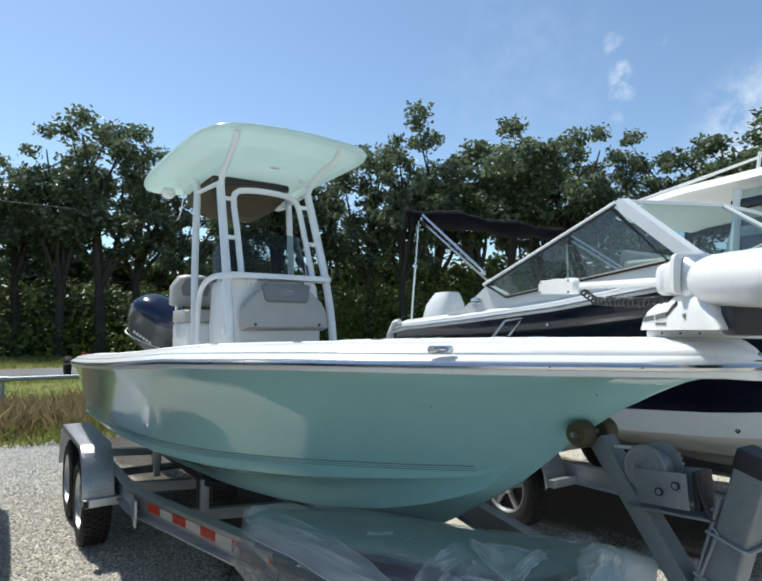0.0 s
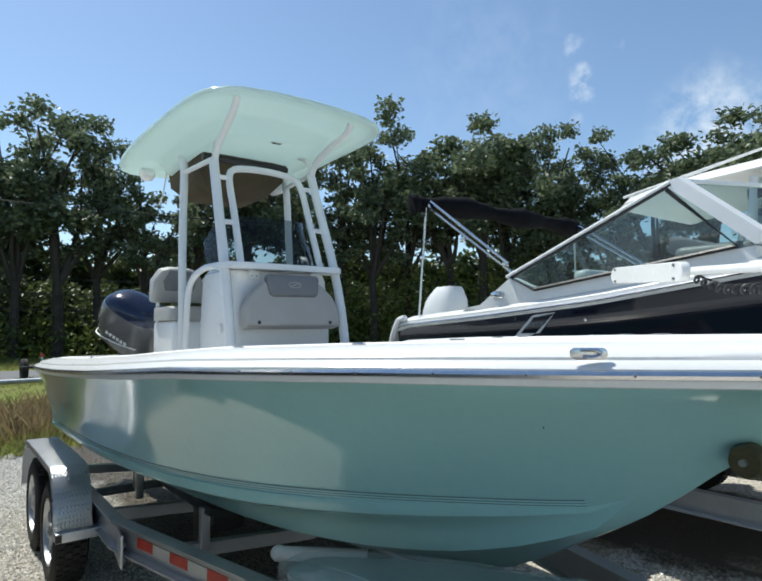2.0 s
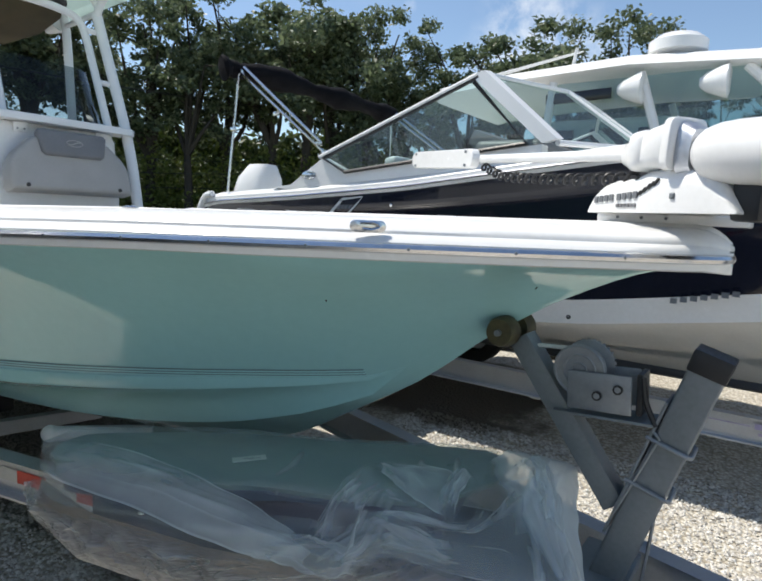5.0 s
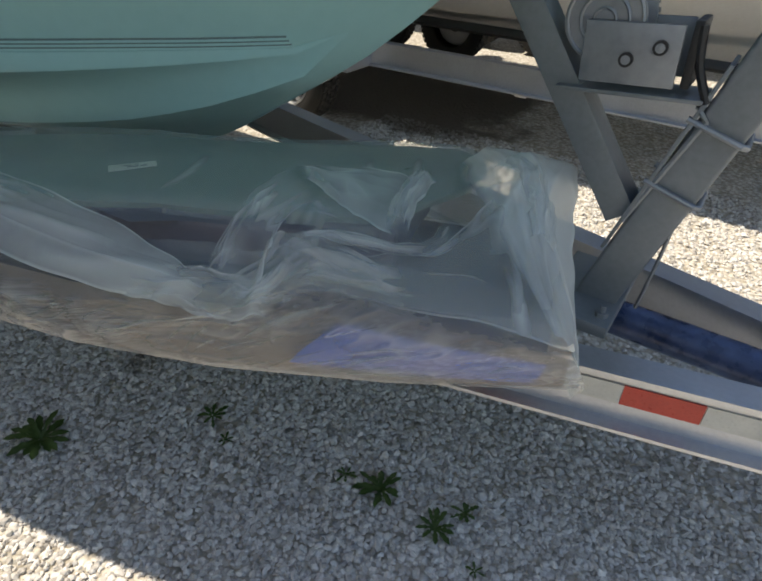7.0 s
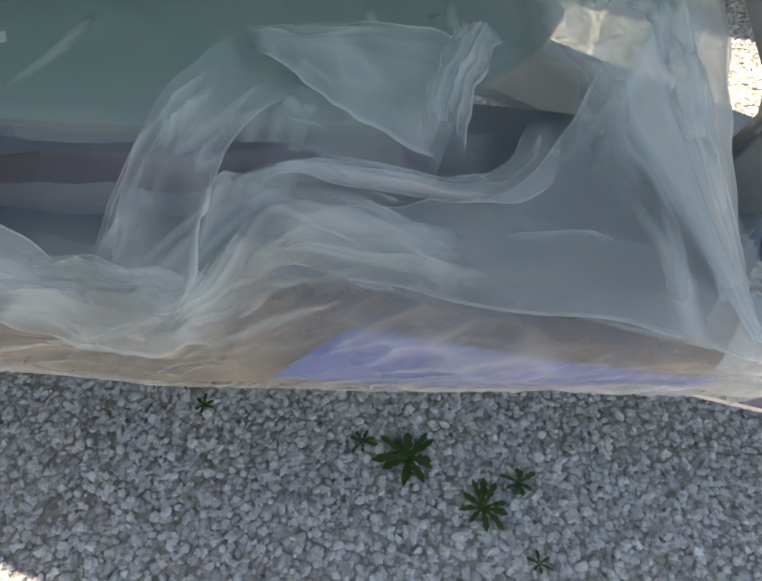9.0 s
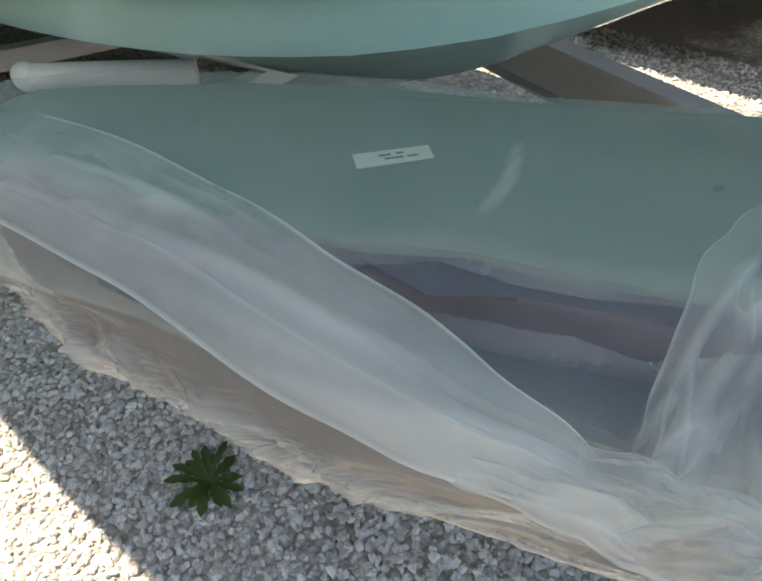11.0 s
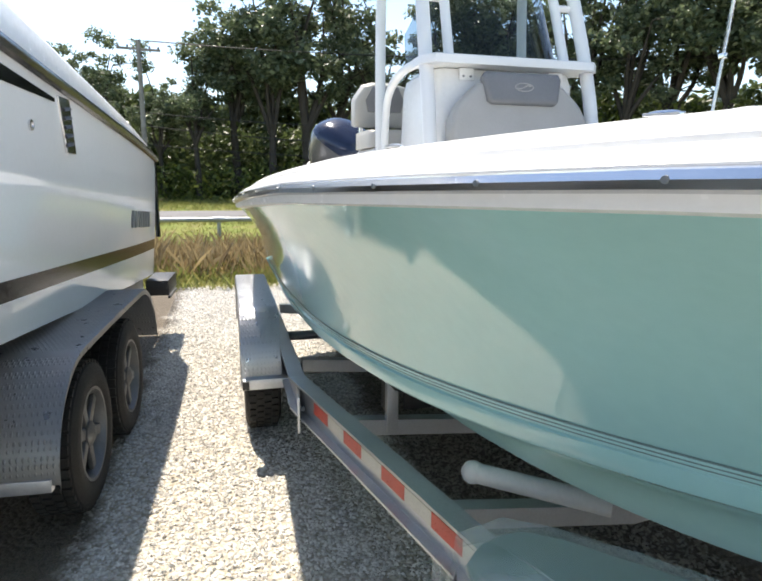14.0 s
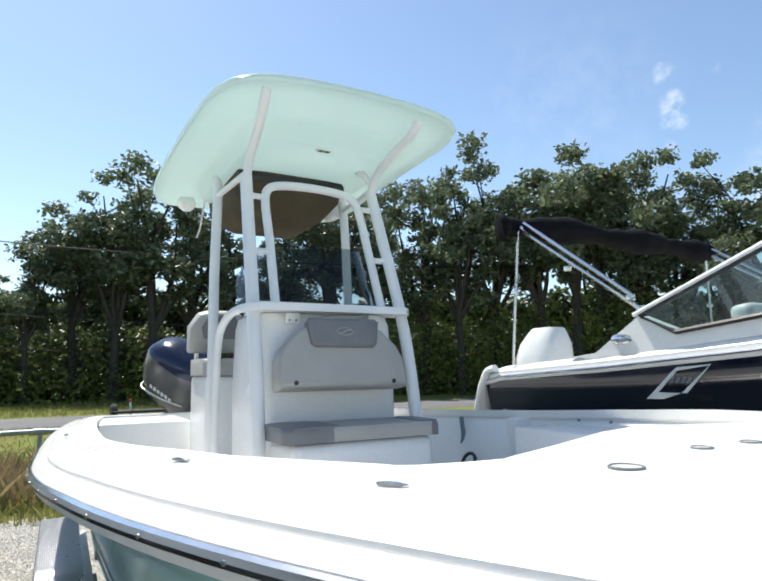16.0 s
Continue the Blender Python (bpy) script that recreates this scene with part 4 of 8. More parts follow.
    g = loft(bm, rows, True)
    bm.faces.new(g[-1])
    bag = part("overhead_box", bm, BROWN, top, "brown canvas overhead storage bag")
    bm = mesh()
    tube(bm, [V(-4.06, CL - 0.345, 2.89), V(-4.03, CL, 2.885), V(-4.06, CL + 0.345, 2.89)], 0.028, 8)
    part("zip_flap", bm, BLACK, bag)
    for y in (-0.46, 0.50):
        bm = mesh()
        lathe(bm, [(0.0, -0.055), (0.045, -0.05), (0.062, -0.03), (0.066, 0.0), (0.055, 0.03), (0.0, 0.035)], (-5.07, CL + y, 2.965), "x", 20, rot(0, -35, 0))
        part("spreader_light", bm, WHITE, top, "round white spreader light")
    bm = mesh()
    lathe(bm, [(0.02, -0.06), (0.035, -0.04), (0.06, 0.02), (0.075, 0.05), (0.06, 0.045), (0.0, 0.0)], (-4.35, CL + 0.40, 2.80), "x", 20, rot(0, -30, 20))
    part("horn_speaker", bm, WHITE, top, "white horn loudspeaker")
    bm = mesh()
    tube(bm, [V(-4.72, CL - 0.40, 2.90), V(-4.80, CL - 0.41, 2.72), V(-4.86, CL - 0.42, 2.66)], 0.006, 6)
    part("coiled_strap", bm, PVC, top)


def mesh_front_hoop():
    bm = mesh()
    pts = [V(-3.46, CL - 0.30, 2.04), V(-3.60, CL - 0.29, 2.40), V(-3.70, CL - 0.285, 2.64), V(-3.735, CL - 0.25, 2.725), V(-3.75, CL - 0.16, 2.755), V(-3.755, CL, 2.765),
           V(-3.75, CL + 0.16, 2.755), V(-3.735, CL + 0.25, 2.725), V(-3.70, CL + 0.285, 2.64), V(-3.60, CL + 0.29, 2.40), V(-3.46, CL + 0.30, 2.04)]
    tube(bm, smooth_line(pts, 4), 0.024, 10)
    return bm


def hardtop_mesh():
    """Shell with a raised front lip, a crowned roof and turned-down sides."""
    bm = mesh()
    yc = CL + 0.05

    def outline(k):
        out = []
        for a in np.linspace(0, 2 * math.pi, 64, endpoint=False):
            c, s = math.cos(a), math.sin(a)
            n = 6.5
            r = (abs(c) ** n + abs(s) ** n) ** (-1 / n)
            x, y = -4.20 + 1.05 * r * c * k, 0.75 * r * s * k * (1 - 0.05 * (c * r))
            out.append((x, y))
        return out

    def roof(x, y):
        f = (x + 4.20) / 1.05
        return 3.145 - 0.045 * (y / 0.70) ** 2 - 0.10 * max(0.0, -f) ** 2 - 0.012 * max(0, f) ** 3

    rings = []
    for k, d in ((0.05, 0.0), (0.4, 0.0), (0.7, 0.0), (0.88, 0.0), (0.96, -0.004), (0.99, -0.016), (1.0, -0.034), (0.992, -0.05), (0.972, -0.052)):
        rings.append([V(x, yc + y, roof(x, y) + d) for x, y in outline(k)])
    # underside: a shallow recessed panel
    for k, d in ((0.95, -0.05), (0.84, -0.066), (0.72, -0.095), (0.655, -0.12), (0.62, -0.205), (0.59, -0.225), (0.3, -0.235), (0.05, -0.235)):
        rings.append([V(x, yc + y, roof(x, y) + d + 0.02) for x, y in outline(k)])
    g = loft(bm, rings, True)
    bm.faces.new(g[0])
    bm.faces.new(g[-1])
    return bm


build_tower()


def build_outboard():
    """Tilted four-stroke outboard on the transom."""
    y0, tip = -0.22, rot(0, 42, 0) @ rot(0, 0, 38)
    base = V(-6.22, y0, 1.70) - tip @ V(-0.02, 0, 0.30)

    def at(x, y, z):
        return base + tip @ V(x, y, z)

    def ring(cx, z, lx, ly, n=28, p=2.8):
        out = []
        for a in np.linspace(0, 2 * math.pi, n, endpoint=False):
            c, s = math.cos(a), math.sin(a)
            r = (abs(c) ** p + abs(s) ** p) ** (-1 / p)
            out.append(at(cx + lx * r * c, ly * r * s, z))
        return out

    bm = mesh()
    g = loft(bm, [ring(0.02, 0.0, 0.24, 0.17), ring(0.0, 0.06, 0.30, 0.21), ring(-0.02, 0.18, 0.335, 0.225), ring(-0.03, 0.30, 0.335, 0.22), ring(-0.02, 0.44, 0.322, 0.214), ring(-0.015, 0.475, 0.308, 0.206)], True)
    bm.faces.new(g[0])
    ob = part("outboard", bm, COWLGREY, BOAT, "grey and navy outboard motor, tilted")
    bm = mesh()
    g = loft(bm, [ring(-0.015, 0.477, 0.311, 0.209), ring(-0.01, 0.495, 0.302, 0.202), ring(0.0, 0.52, 0.29, 0.195), ring(0.03, 0.575, 0.22, 0.15), ring(0.05, 0.595, 0.12, 0.08)], True)
    bm.faces.new(g[-1])
    part("cowl", bm, COWLBLUE, ob, "glossy navy cowl top")
    for side in (-1, 1):
        bm = mesh()
        tube(bm, smooth_line([at(-0.34, side * 0.06, 0.05), at(-0.25, side * 0.20, 0.10), at(0.0, side * 0.232, 0.16), at(0.22, side * 0.20, 0.20)]), 0.008, 6)
        part("stripe", bm, PVC, ob)
        bm = mesh()
        for k in range(6):
            box(bm, at(-0.12 + 0.045 * k, side * 0.229, 0.215), (0.03, 0.006, 0.035), tip, 0.002)
        part("brand_bars", bm, PVC, ob, "pale lettering bars")
    bm = mesh()
    box(bm, at(0.05, 0, -0.32), (0.20, 0.13, 0.66), tip, 0.03, taper=(1.2, 1.2))
    box(bm, at(0.24, 0, -0.16), (0.18, 0.26, 0.30), tip, 0.03)
    box(bm, at(0.02, 0, -0.66), (0.42, 0.16, 0.018), tip, 0.006)
    part("midsection", bm, COWLGREY, ob)
    bm = mesh()
    lathe(bm, [(0.0, -0.30), (0.05, -0.22), (0.065, 0.0), (0.05, 0.16), (0.0, 0.22)], at(-0.02, 0, -0.84), "x", 18, tip)
    box(bm, at(0.0, 0, -0.93), (0.16, 0.018, 0.18), tip, 0.006)
    part("gearcase", bm, COWLGREY, ob)
    for k in range(3):
        bm = mesh()
        box(bm, at(-0.25, 0, -0.84) + tip @ (rot(120 * k, 0, 0) @ V(0, 0, 0.10)), (0.02, 0.10, 0.15), tip @ rot(120 * k, 0, 24), 0.008)
        part("propeller_blade", bm, STEEL, ob)


build_outboard()


def build_helm_seat():
    bm = mesh()
    box(bm, (-4.78, CL, 1.36), (0.52, 0.80, 0.66), bevel=0.04, segs=3)
    seat = part("leaning_post", bm, WHITE, BOAT, "white leaning post with taupe cushions")
    bm = mesh()
    plate(bm, rounded(0.50, 0.84, 0.07), Matrix.Translation((-4.76, CL, 1.69)), 0.11, 0.035)
    part("seat_cushion", bm, VINYL, seat)
    for y in (-0.22, 0.22):
        place = Matrix.Translation((-4.98, CL + y, 1.98)) @ rot(0, 0, 90).to_4x4() @ rot(90, 0, 0).to_4x4() @ rot(12, 0, 0).to_4x4()
        bm = mesh()
        plate(bm, [(-0.21, -0.13), (0.21, -0.13), (0.215, 0.05), (0.15, 0.15), (0.08, 0.17), (-0.08, 0.17), (-0.15, 0.15), (-0.215, 0.05)], place @ Matrix.Translation((0, 0, -0.06)), 0.12, 0.035)
        back = part("backrest", bm, VINYL, seat)
        bm = mesh()
        plate(bm, [(-0.12, -0.02), (0.12, -0.02), (0.14, 0.06), (0.09, 0.155), (-0.09, 0.155), (-0.14, 0.06)], place @ Matrix.Translation((0, 0, 0.04)), 0.03, 0.012)
        part("backrest_panel", bm, VINYLDARK, back)
    for y in (-0.36, 0.36):
        bm = mesh()
        tube(bm, smooth_line([V(-5.02, CL + y, 1.62), V(-5.05, CL + y, 1.8), V(-5.03, CL + y, 2.0)]), 0.016, 8)
        part("backrest_tube", bm, STEEL, seat)


build_helm_seat()


def build_trolling_motor():
    """Bow-mounted electric motor, stowed slantwise over the bow: head inboard, pod outboard."""
    bm = mesh()
    box(bm, (-0.155, 0.065, 1.603), (0.36, 0.17, 0.026), bevel=0.006)
    tm = part("trolling_motor", bm, WHITE, BOAT, "white electric trolling motor stowed on the bow")
    for x in (-0.28, -0.22, -0.16):
        bm = mesh()
        lathe(bm, [(0.005, 0.001), (0.004, -0.002), (0, -0.003)], (x, -0.02, 1.605), "y", 8)
        part("screw", bm, GREYSTEEL, tm)
    way = V(-0.826, 0.563, 0.06).normalized()
    fw = -way
    a0 = V(-0.369, 0.003, 0)
    ahead, aside = V(0.826, -0.563, 0), V(0.563, 0.826, 0)
    turn = Matrix((ahead, aside, V(0, 0, 1))).transposed()

    def on(u, v, z):
        return a0 + ahead * u + aside * v + V(0, 0, z)

    bm = mesh()
    rows = []
    for u, h in ((0.0, 0.006), (0.006, 0.030), (0.018, 0.056), (0.04, 0.076), (0.075, 0.088), (0.14, 0.092), (0.165, 0.097), (0.19, 0.106), (0.24, 0.113), (0.30, 0.116), (0.345, 0.115), (0.375, 0.104), (0.40, 0.088), (0.43, 0.052), (0.462, 0.006)):
        w = 0.17 - 0.05 * abs(u - 0.23) / 0.23
        rows.append([on(u, 0.0, 1.615), on(u, 0.002, 1.615 + h * 0.55), on(u, 0.008, 1.615 + h * 0.80), on(u, 0.022, 1.615 + h * 0.95), on(u, 0.05, 1.615 + h), on(u, w - 0.05, 1.615 + h), on(u, w - 0.02, 1.615 + h * 0.93), on(u, w, 1.615 + h * 0.6), on(u, w, 1.615)])
    g = loft(bm, rows)
    bm.faces.new(g[0])
    bm.faces.new(g[-1])
    cover = part("side_cover", bm, WHITE, tm, "white side cover with vents and lettering", sharp=50)
    for k in range(5):
        bm = mesh()
        box(bm, on(0.185 + 0.013 * k, 0.004, 1.662 + 0.007 * k), (0.0055, 0.010, 0.022 + 0.003 * (2 - abs(k - 2))), turn @ rot(0, 40, 0).to_3x3(), 0.002)
        part("vent_slot", bm, BLACK, cover)
    bm = mesh()
    box(bm, on(0.292, 0.0, 1.656), (0.015, 0.008, 0.015), turn, 0.005, 3)
    part("bolt", bm, GREYSTEEL, cover)
    bm = mesh()
    for k in range(8):
        box(bm, on(0.034 + 0.019 * k + (0.008 if k > 3 else 0), -0.0005, 1.650 + 0.0015 * k), (0.013, 0.003, 0.017), turn)
    part("brand_bars", bm, GREYPRINT, cover, "dark lettering bars")
    bm = mesh()
    for k in range(6):
        box(bm, on(0.116 + 0.012 * k, -0.0005, 1.634), (0.009, 0.003, 0.009), turn)
    part("model_bars", bm, VINYLDARK, cover)
    bm = mesh()
    box(bm, on(0.46, 0.085, 1.65), (0.07, 0.12, 0.10), turn, 0.012)
    part("hinge_block", bm, BLACK, tm)
    # bracket, shaft, head, coil, pod
    root = V(-0.16, -0.10, 1.76)
    q = way.to_track_quat("X", "Z").to_matrix()

    def ring(t, ry, rz, power=0.6, n=20, lift=0.0):
        out = []
        for k in range(n):
            c, d = math.cos(2 * math.pi * k / n), math.sin(2 * math.pi * k / n)
            out.append(root + way * t + q @ V(0, ry * math.copysign(abs(c) ** power, c), lift + rz * math.copysign(abs(d) ** power, d)))
        return out

    def body(name, secs, mat, parent, label=""):
        bm = mesh()
        g = loft(bm, [ring(*e) for e in secs], True)
        bm.faces.new(g[0])
        bm.faces.new(g[-1])
        return part(name, bm, mat, parent, label)

    body("mount_bracket", [(0.135, 0.016, 0.016, 1), (0.125, 0.026, 0.028), (0.095, 0.034, 0.038), (0.085, 0.044, 0.050, 0.6, 20, 0.006), (0.055, 0.046, 0.052, 0.6, 20, 0.008), (0.045, 0.040, 0.046, 0.6, 20, 0.008), (0.025, 0.046, 0.050, 0.6, 20, 0.014), (-0.02, 0.050, 0.056, 0.6, 20, 0.018), (-0.03, 0.046, 0.052, 0.6, 20, 0.018)], WHITE, tm, "white ribbed shaft bracket")
    body("bracket_plate", [(-0.031, 0.054, 0.058, 0.40, 20, 0.020), (-0.036, 0.058, 0.062, 0.35, 20, 0.020), (-0.056, 0.058, 0.062, 0.35, 20, 0.020), (-0.060, 0.054, 0.058, 0.40, 20, 0.020)], WHITE, tm)
    body("clamp", [(-0.061, 0.04, 0.062, 0.5, 20, 0.012), (-0.10, 0.036, 0.05, 0.6, 20, 0.004)], ALU, tm)
    bm = mesh()
    tube(bm, [root - way * 0.20, root + way * 1.05], 0.0165, 12)
    part("shaft", bm, WHITE, tm)
    # flat control head with rounded ends
    bm = mesh()
    out = []
    for c, d0 in ((1.465, -90), (0.94, 90)):
        for k in range(13):
            d = math.radians(d0 + 15 * k)
            out.append((c + 0.038 * math.cos(d), 0.038 * math.sin(d)))
    rows = []
    for v, s in ((0.0, 0.90), (0.004, 1.0), (0.030, 1.0), (0.036, 0.90)):
        rows.append([root + way * (1.20 + (t - 1.20) * (1 - (1 - s) * 0.15)) + q @ V(0, v + 0.008, z * s) for t, z in out])
    g = loft(bm, rows, True)
    bm.faces.new(g[0])
    bm.faces.new(g[-1])
    bmesh.ops.recalc_face_normals(bm, faces=bm.faces)
    head = part("control_head", bm, WHITE, tm, "white flat control head with corner screws")
    for t, z in ((0.96, 0.026), (0.96, -0.026), (1.45, 0.026), (1.45, -0.026)):
        bm = mesh()
        for v in (0.006, 0.046):
            lathe(bm, [(0.006, -0.003), (0.006, 0.003), (0, 0.004)], root + way * t + q @ V(0, v, z), "y", 8)
        part("screw", bm, GREYSTEEL, head)
    bm = mesh()
    coil = []
    for k in range(230):
        t = k / 229
        a = k * 0.55
        coil.append(root + way * (0.92 - 0.85 * t) + V(0, 0, -0.02 - 0.04 * min(1.0, t * 5) - 0.008 * math.sin(math.pi * t)) + q @ V(0, 0.014 * math.cos(a), 0.014 * math.sin(a)))
    tube(bm, coil, 0.005, 6)
    part("coiled_cable", bm, CABLE, tm, "black coiled cable along the shaft")
    body("motor_pod", [(-0.100, 0.012, 0.012, 1), (-0.103, 0.030, 0.030, 1), (-0.112, 0.046, 0.046, 1), (-0.13, 0.058, 0.058, 1), (-0.16, 0.066, 0.066, 1), (-0.21, 0.070, 0.070, 1), (-0.42, 0.072, 0.072, 1), (-0.50, 0.064, 0.064, 1), (-0.56, 0.042, 0.042, 1), (-0.585, 0.01, 0.01, 1)], WHITE, tm, "white motor pod in its wrapping")


build_trolling_motor()


# ---- its trailer ----
def wheel(parent, c, radius, width, spokes=5, rim_mat=None, side=-1):
    """A tyre with tread blocks and a spoked rim, its axle along y."""
    bm = mesh()
    w, r = width / 2, radius
    lathe(bm, [(r * 0.60, -w * 0.80), (r * 0.70, -w), (r * 0.86, -w), (r * 0.96, -w * 0.86), (r * 0.985, -w * 0.6), (r * 0.985, w * 0.6), (r * 0.96, w * 0.86), (r * 0.86, w), (r * 0.70, w), (r * 0.60, w * 0.80)], c, "y", 40, None, False)
    tyre = part("wheel", bm, RUBBER, parent, "black treaded tyre on a spoked rim")
    bm = mesh()
    for k in range(44):
        a = 2 * math.pi * k / 44
        for j, off in ((-0.62, 0.0), (-0.2, 0.07), (0.2, 0.0), (0.62, 0.07)):
            b = a + off
            box(bm, V(c[0] + r * 0.988 * math.cos(b), c[1] + w * j, c[2] + r * 0.988 * math.sin(b)), (0.018, w * 0.34, r * 0.105), rot(0, -math.degrees(b), 0))
    part("tread", bm, RUBBER, tyre)
    rim = rim_mat or ALU
    bm = mesh()
    lathe(bm, [(r * 0.62, side * w * 0.80), (r * 0.64, side * w * 0.93), (r * 0.60, side * w * 0.93), (r * 0.56, side * w * 0.55), (r * 0.55, side * w * 0.1), (r * 0.2, side * w * 0.05)], c, "y", 36, None, False)
    part("rim", bm, rim, tyre)
    bm = mesh()
    lathe(bm, [(r * 0.555, side * w * 0.30), (r * 0.3, side * w * 0.26), (0.0, side * w * 0.25)], c, "y", 28)
    part("rim_dish", bm, BLACK, tyre)
    bm = mesh()
    for k in range(spokes):
        a = 2 * math.pi * k / spokes + 0.3
        t = rot(0, -math.degrees(a), 0)
        box(bm, Vector(c) + V(math.cos(a) * r * 0.34, side * w * 0.60, math.sin(a) * r * 0.34), (r * 0.46, w * 0.22, r * 0.15), t, 0.008)
    lathe(bm, [(r * 0.17, side * w * 0.45), (r * 0.17, side * w * 0.78), (r * 0.10, side * w * 0.92), (0, side * w * 0.95)], c, "y", 20)
    part("spokes", bm, rim, tyre)
    return tyre


def flanged_beam(bm, a, b, h, w, t=0.009):
    """An I-beam from a to b."""
    a, b = Vector(a), Vector(b)
    way = b - a
    n = V(way.y, -way.x, 0).normalized()
    k = w / 2
    prof = [(-k, h / 2), (k, h / 2), (k, h / 2 - t), (t / 2, h / 2 - t - 0.004), (t / 2, -h / 2 + t + 0.004), (k, -h / 2 + t), (k, -h / 2), (-k, -h / 2), (-k, -h / 2 + t), (-t / 2, -h / 2 + t + 0.004), (-t / 2, h / 2 - t - 0.004), (-k, h / 2 - t)]
    g = loft(bm, [[p + n * u + V(0, 0, v) for u, v in prof] for p in (a, b)], True)
    for r in g:
        bm.faces.new(r)
    return bm


def fender(bm, x0, x1, y_out, y_in, z_top, z_low, drop=0.24):
    """A tread-plate mudguard over the wheels: bent top strip and an outer skirt lip."""
    hump = [(x1 - drop * (1 - math.cos(a)), z_low + (z_top - z_low) * math.sin(a)) for a in np.linspace(0, math.pi / 2, 11)]
    prof = hump + [((x0 + x1) / 2, z_top + 0.004)] + [(x0 + x1 - x, z) for x, z in hump[::-1]]
    rows = []
    for x, z in prof:
        n = 0.004
        rows.append([V(x, y_out - 0.004, z - 0.035), V(x, y_out, z - 0.006), V(x, y_out + (0.008 if y_out < y_in else -0.008), z), V(x, y_in, z)])
    loft(bm, rows)
    bmesh.ops.solidify(bm, geom=bm.faces[:], thickness=0.004)
    return bm


def build_trailer():
    tr = thing("boat_trailer", (-3.0, 0, 0), "aluminium boat trailer with red and white reflective tape", "trailer")
    mid = 0.05
    h, zc = 0.155, 0.492
    bend, nose = -3.42, 0.72
    for side in (-1, 1):
        y1 = mid + side * 1.035
        a, b, c = V(-5.7, y1, zc), V(bend, y1, zc), V(nose, 0.0 + side * 0.022, zc)
        bm = mesh()
        flanged_beam(bm, a, b, h, 0.075)
        part("side_rail", bm, ALU, tr)
        bm = mesh()
        flanged_beam(bm, b, c, h, 0.075)
        rail = part("tongue_rail", bm, ALU, tr, "aluminium I-beam with reflective tape")
        bm = mesh()
        box(bm, (bend + 0.04, y1 - side * 0.0, zc - 0.05), (0.26, 0.012, 0.17), rot(0, 0, 6 * side), 0.003)
        part("gusset_plate", bm, ALU, tr)
        way = (c - b).normalized()
        n = V(way.y, -way.x, 0) * (1 if V(way.y, -way.x, 0).y * side > 0 else -1)
        yaw = math.degrees(math.atan2(way.y, way.x))
        k, d = 0, 0.235
        while d < (c - b).length - 0.2:
            if -1.66 < (b + way * (d + 0.08)).x < -0.5:
                k, d = k + 1, d + 0.1595
                continue
            bm = mesh()
            box(bm, b + way * (d + 0.08) + n * 0.0068 + V(0, 0, 0.006), (0.158, 0.0025, 0.052), rot(0, 0, yaw))
            part("tape", bm, REDTAPE if k % 2 == 0 else WHITETAPE, rail, "red reflective tape" if k % 2 == 0 else "white reflective tape")
            k, d = k + 1, d + 0.1595
        for d in (0.12, 1.62):
            bm = mesh()
            lathe(bm, [(0.013, 0.0), (0.013, -0.010 * 1), (0.006, -0.016), (0, -0.016)], b + way * d + n * 0.012 + V(0, 0, -0.035), "y", 6, rot(0, 0, yaw) if side < 0 else rot(0, 0, yaw + 180))
            part("bolt", bm, GREYSTEEL, tr)
        # fender with its bracket, wheels
        yo, yi = mid + side * 1.285, mid + side * 1.075
        bm = mesh()
        fender(bm, -5.45, -3.86, yo, yi, 0.775, 0.39)
        part("fender", bm, TREAD, tr, "bright diamond-plate aluminium fender")
        bm = mesh()
        prof = [(-3.87, 0.40), (-3.97, 0.69), (-4.07, 0.765), (-5.24, 0.765), (-5.34, 0.69), (-5.44, 0.40), (-5.05, 0.44), (-4.26, 0.44)]
        va = [bm.verts.new((x, yi - side * 0.002, z)) for x, z in prof]
        vb = [bm.verts.new((x, yi - side * 0.006, z)) for x, z in prof]
        bm.faces.new(va)
        bm.faces.new(vb[::-1])
        for i in range(len(va)):
            j = (i + 1) % len(va)
            bm.faces.new((va[i], va[j], vb[j], vb[i]))
        part("fender_side", bm, TREAD, tr)
        bm = mesh()
        box(bm, (-3.84, mid + side * 1.13, 0.405), (0.07, 0.30, 0.055), bevel=0.004)
        br = part("fender_bracket", bm, ALU, tr)
        bm = mesh()
        box(bm, (-3.80, mid + side * 1.265, 0.405), (0.012, 0.035, 0.045), bevel=0.003)
        part("marker_lamp", bm, BLACK, br)
        for x in (-4.26, -5.05):
            wheel(tr, V(x, mid + side * 1.165, 0.325), 0.325, 0.20, 5, None, side)
        for x in (-4.26, -5.05):
            bm = mesh()
            box(bm, (x + 0.1, mid + side * 0.97, 0.37), (0.34, 0.05, 0.10), bevel=0.006)
            part("spring_hanger", bm, GREYSTEEL, tr)
        # carpeted bunk on brackets
        bm = mesh()
        for p, q2 in (((-5.6, mid + side * 0.62, 0.60), (-3.02, mid + side * 0.60, 0.625)),):
            d2 = Vector(q2) - Vector(p)
            box(bm, (Vector(p) + Vector(q2)) / 2, (d2.length, 0.14, 0.045), rot(side * 18, 0, math.degrees(math.atan2(d2.y, d2.x))), 0.01)
        part("bunk", bm, BLACK, tr, "black carpeted bunk")
        bm = mesh()
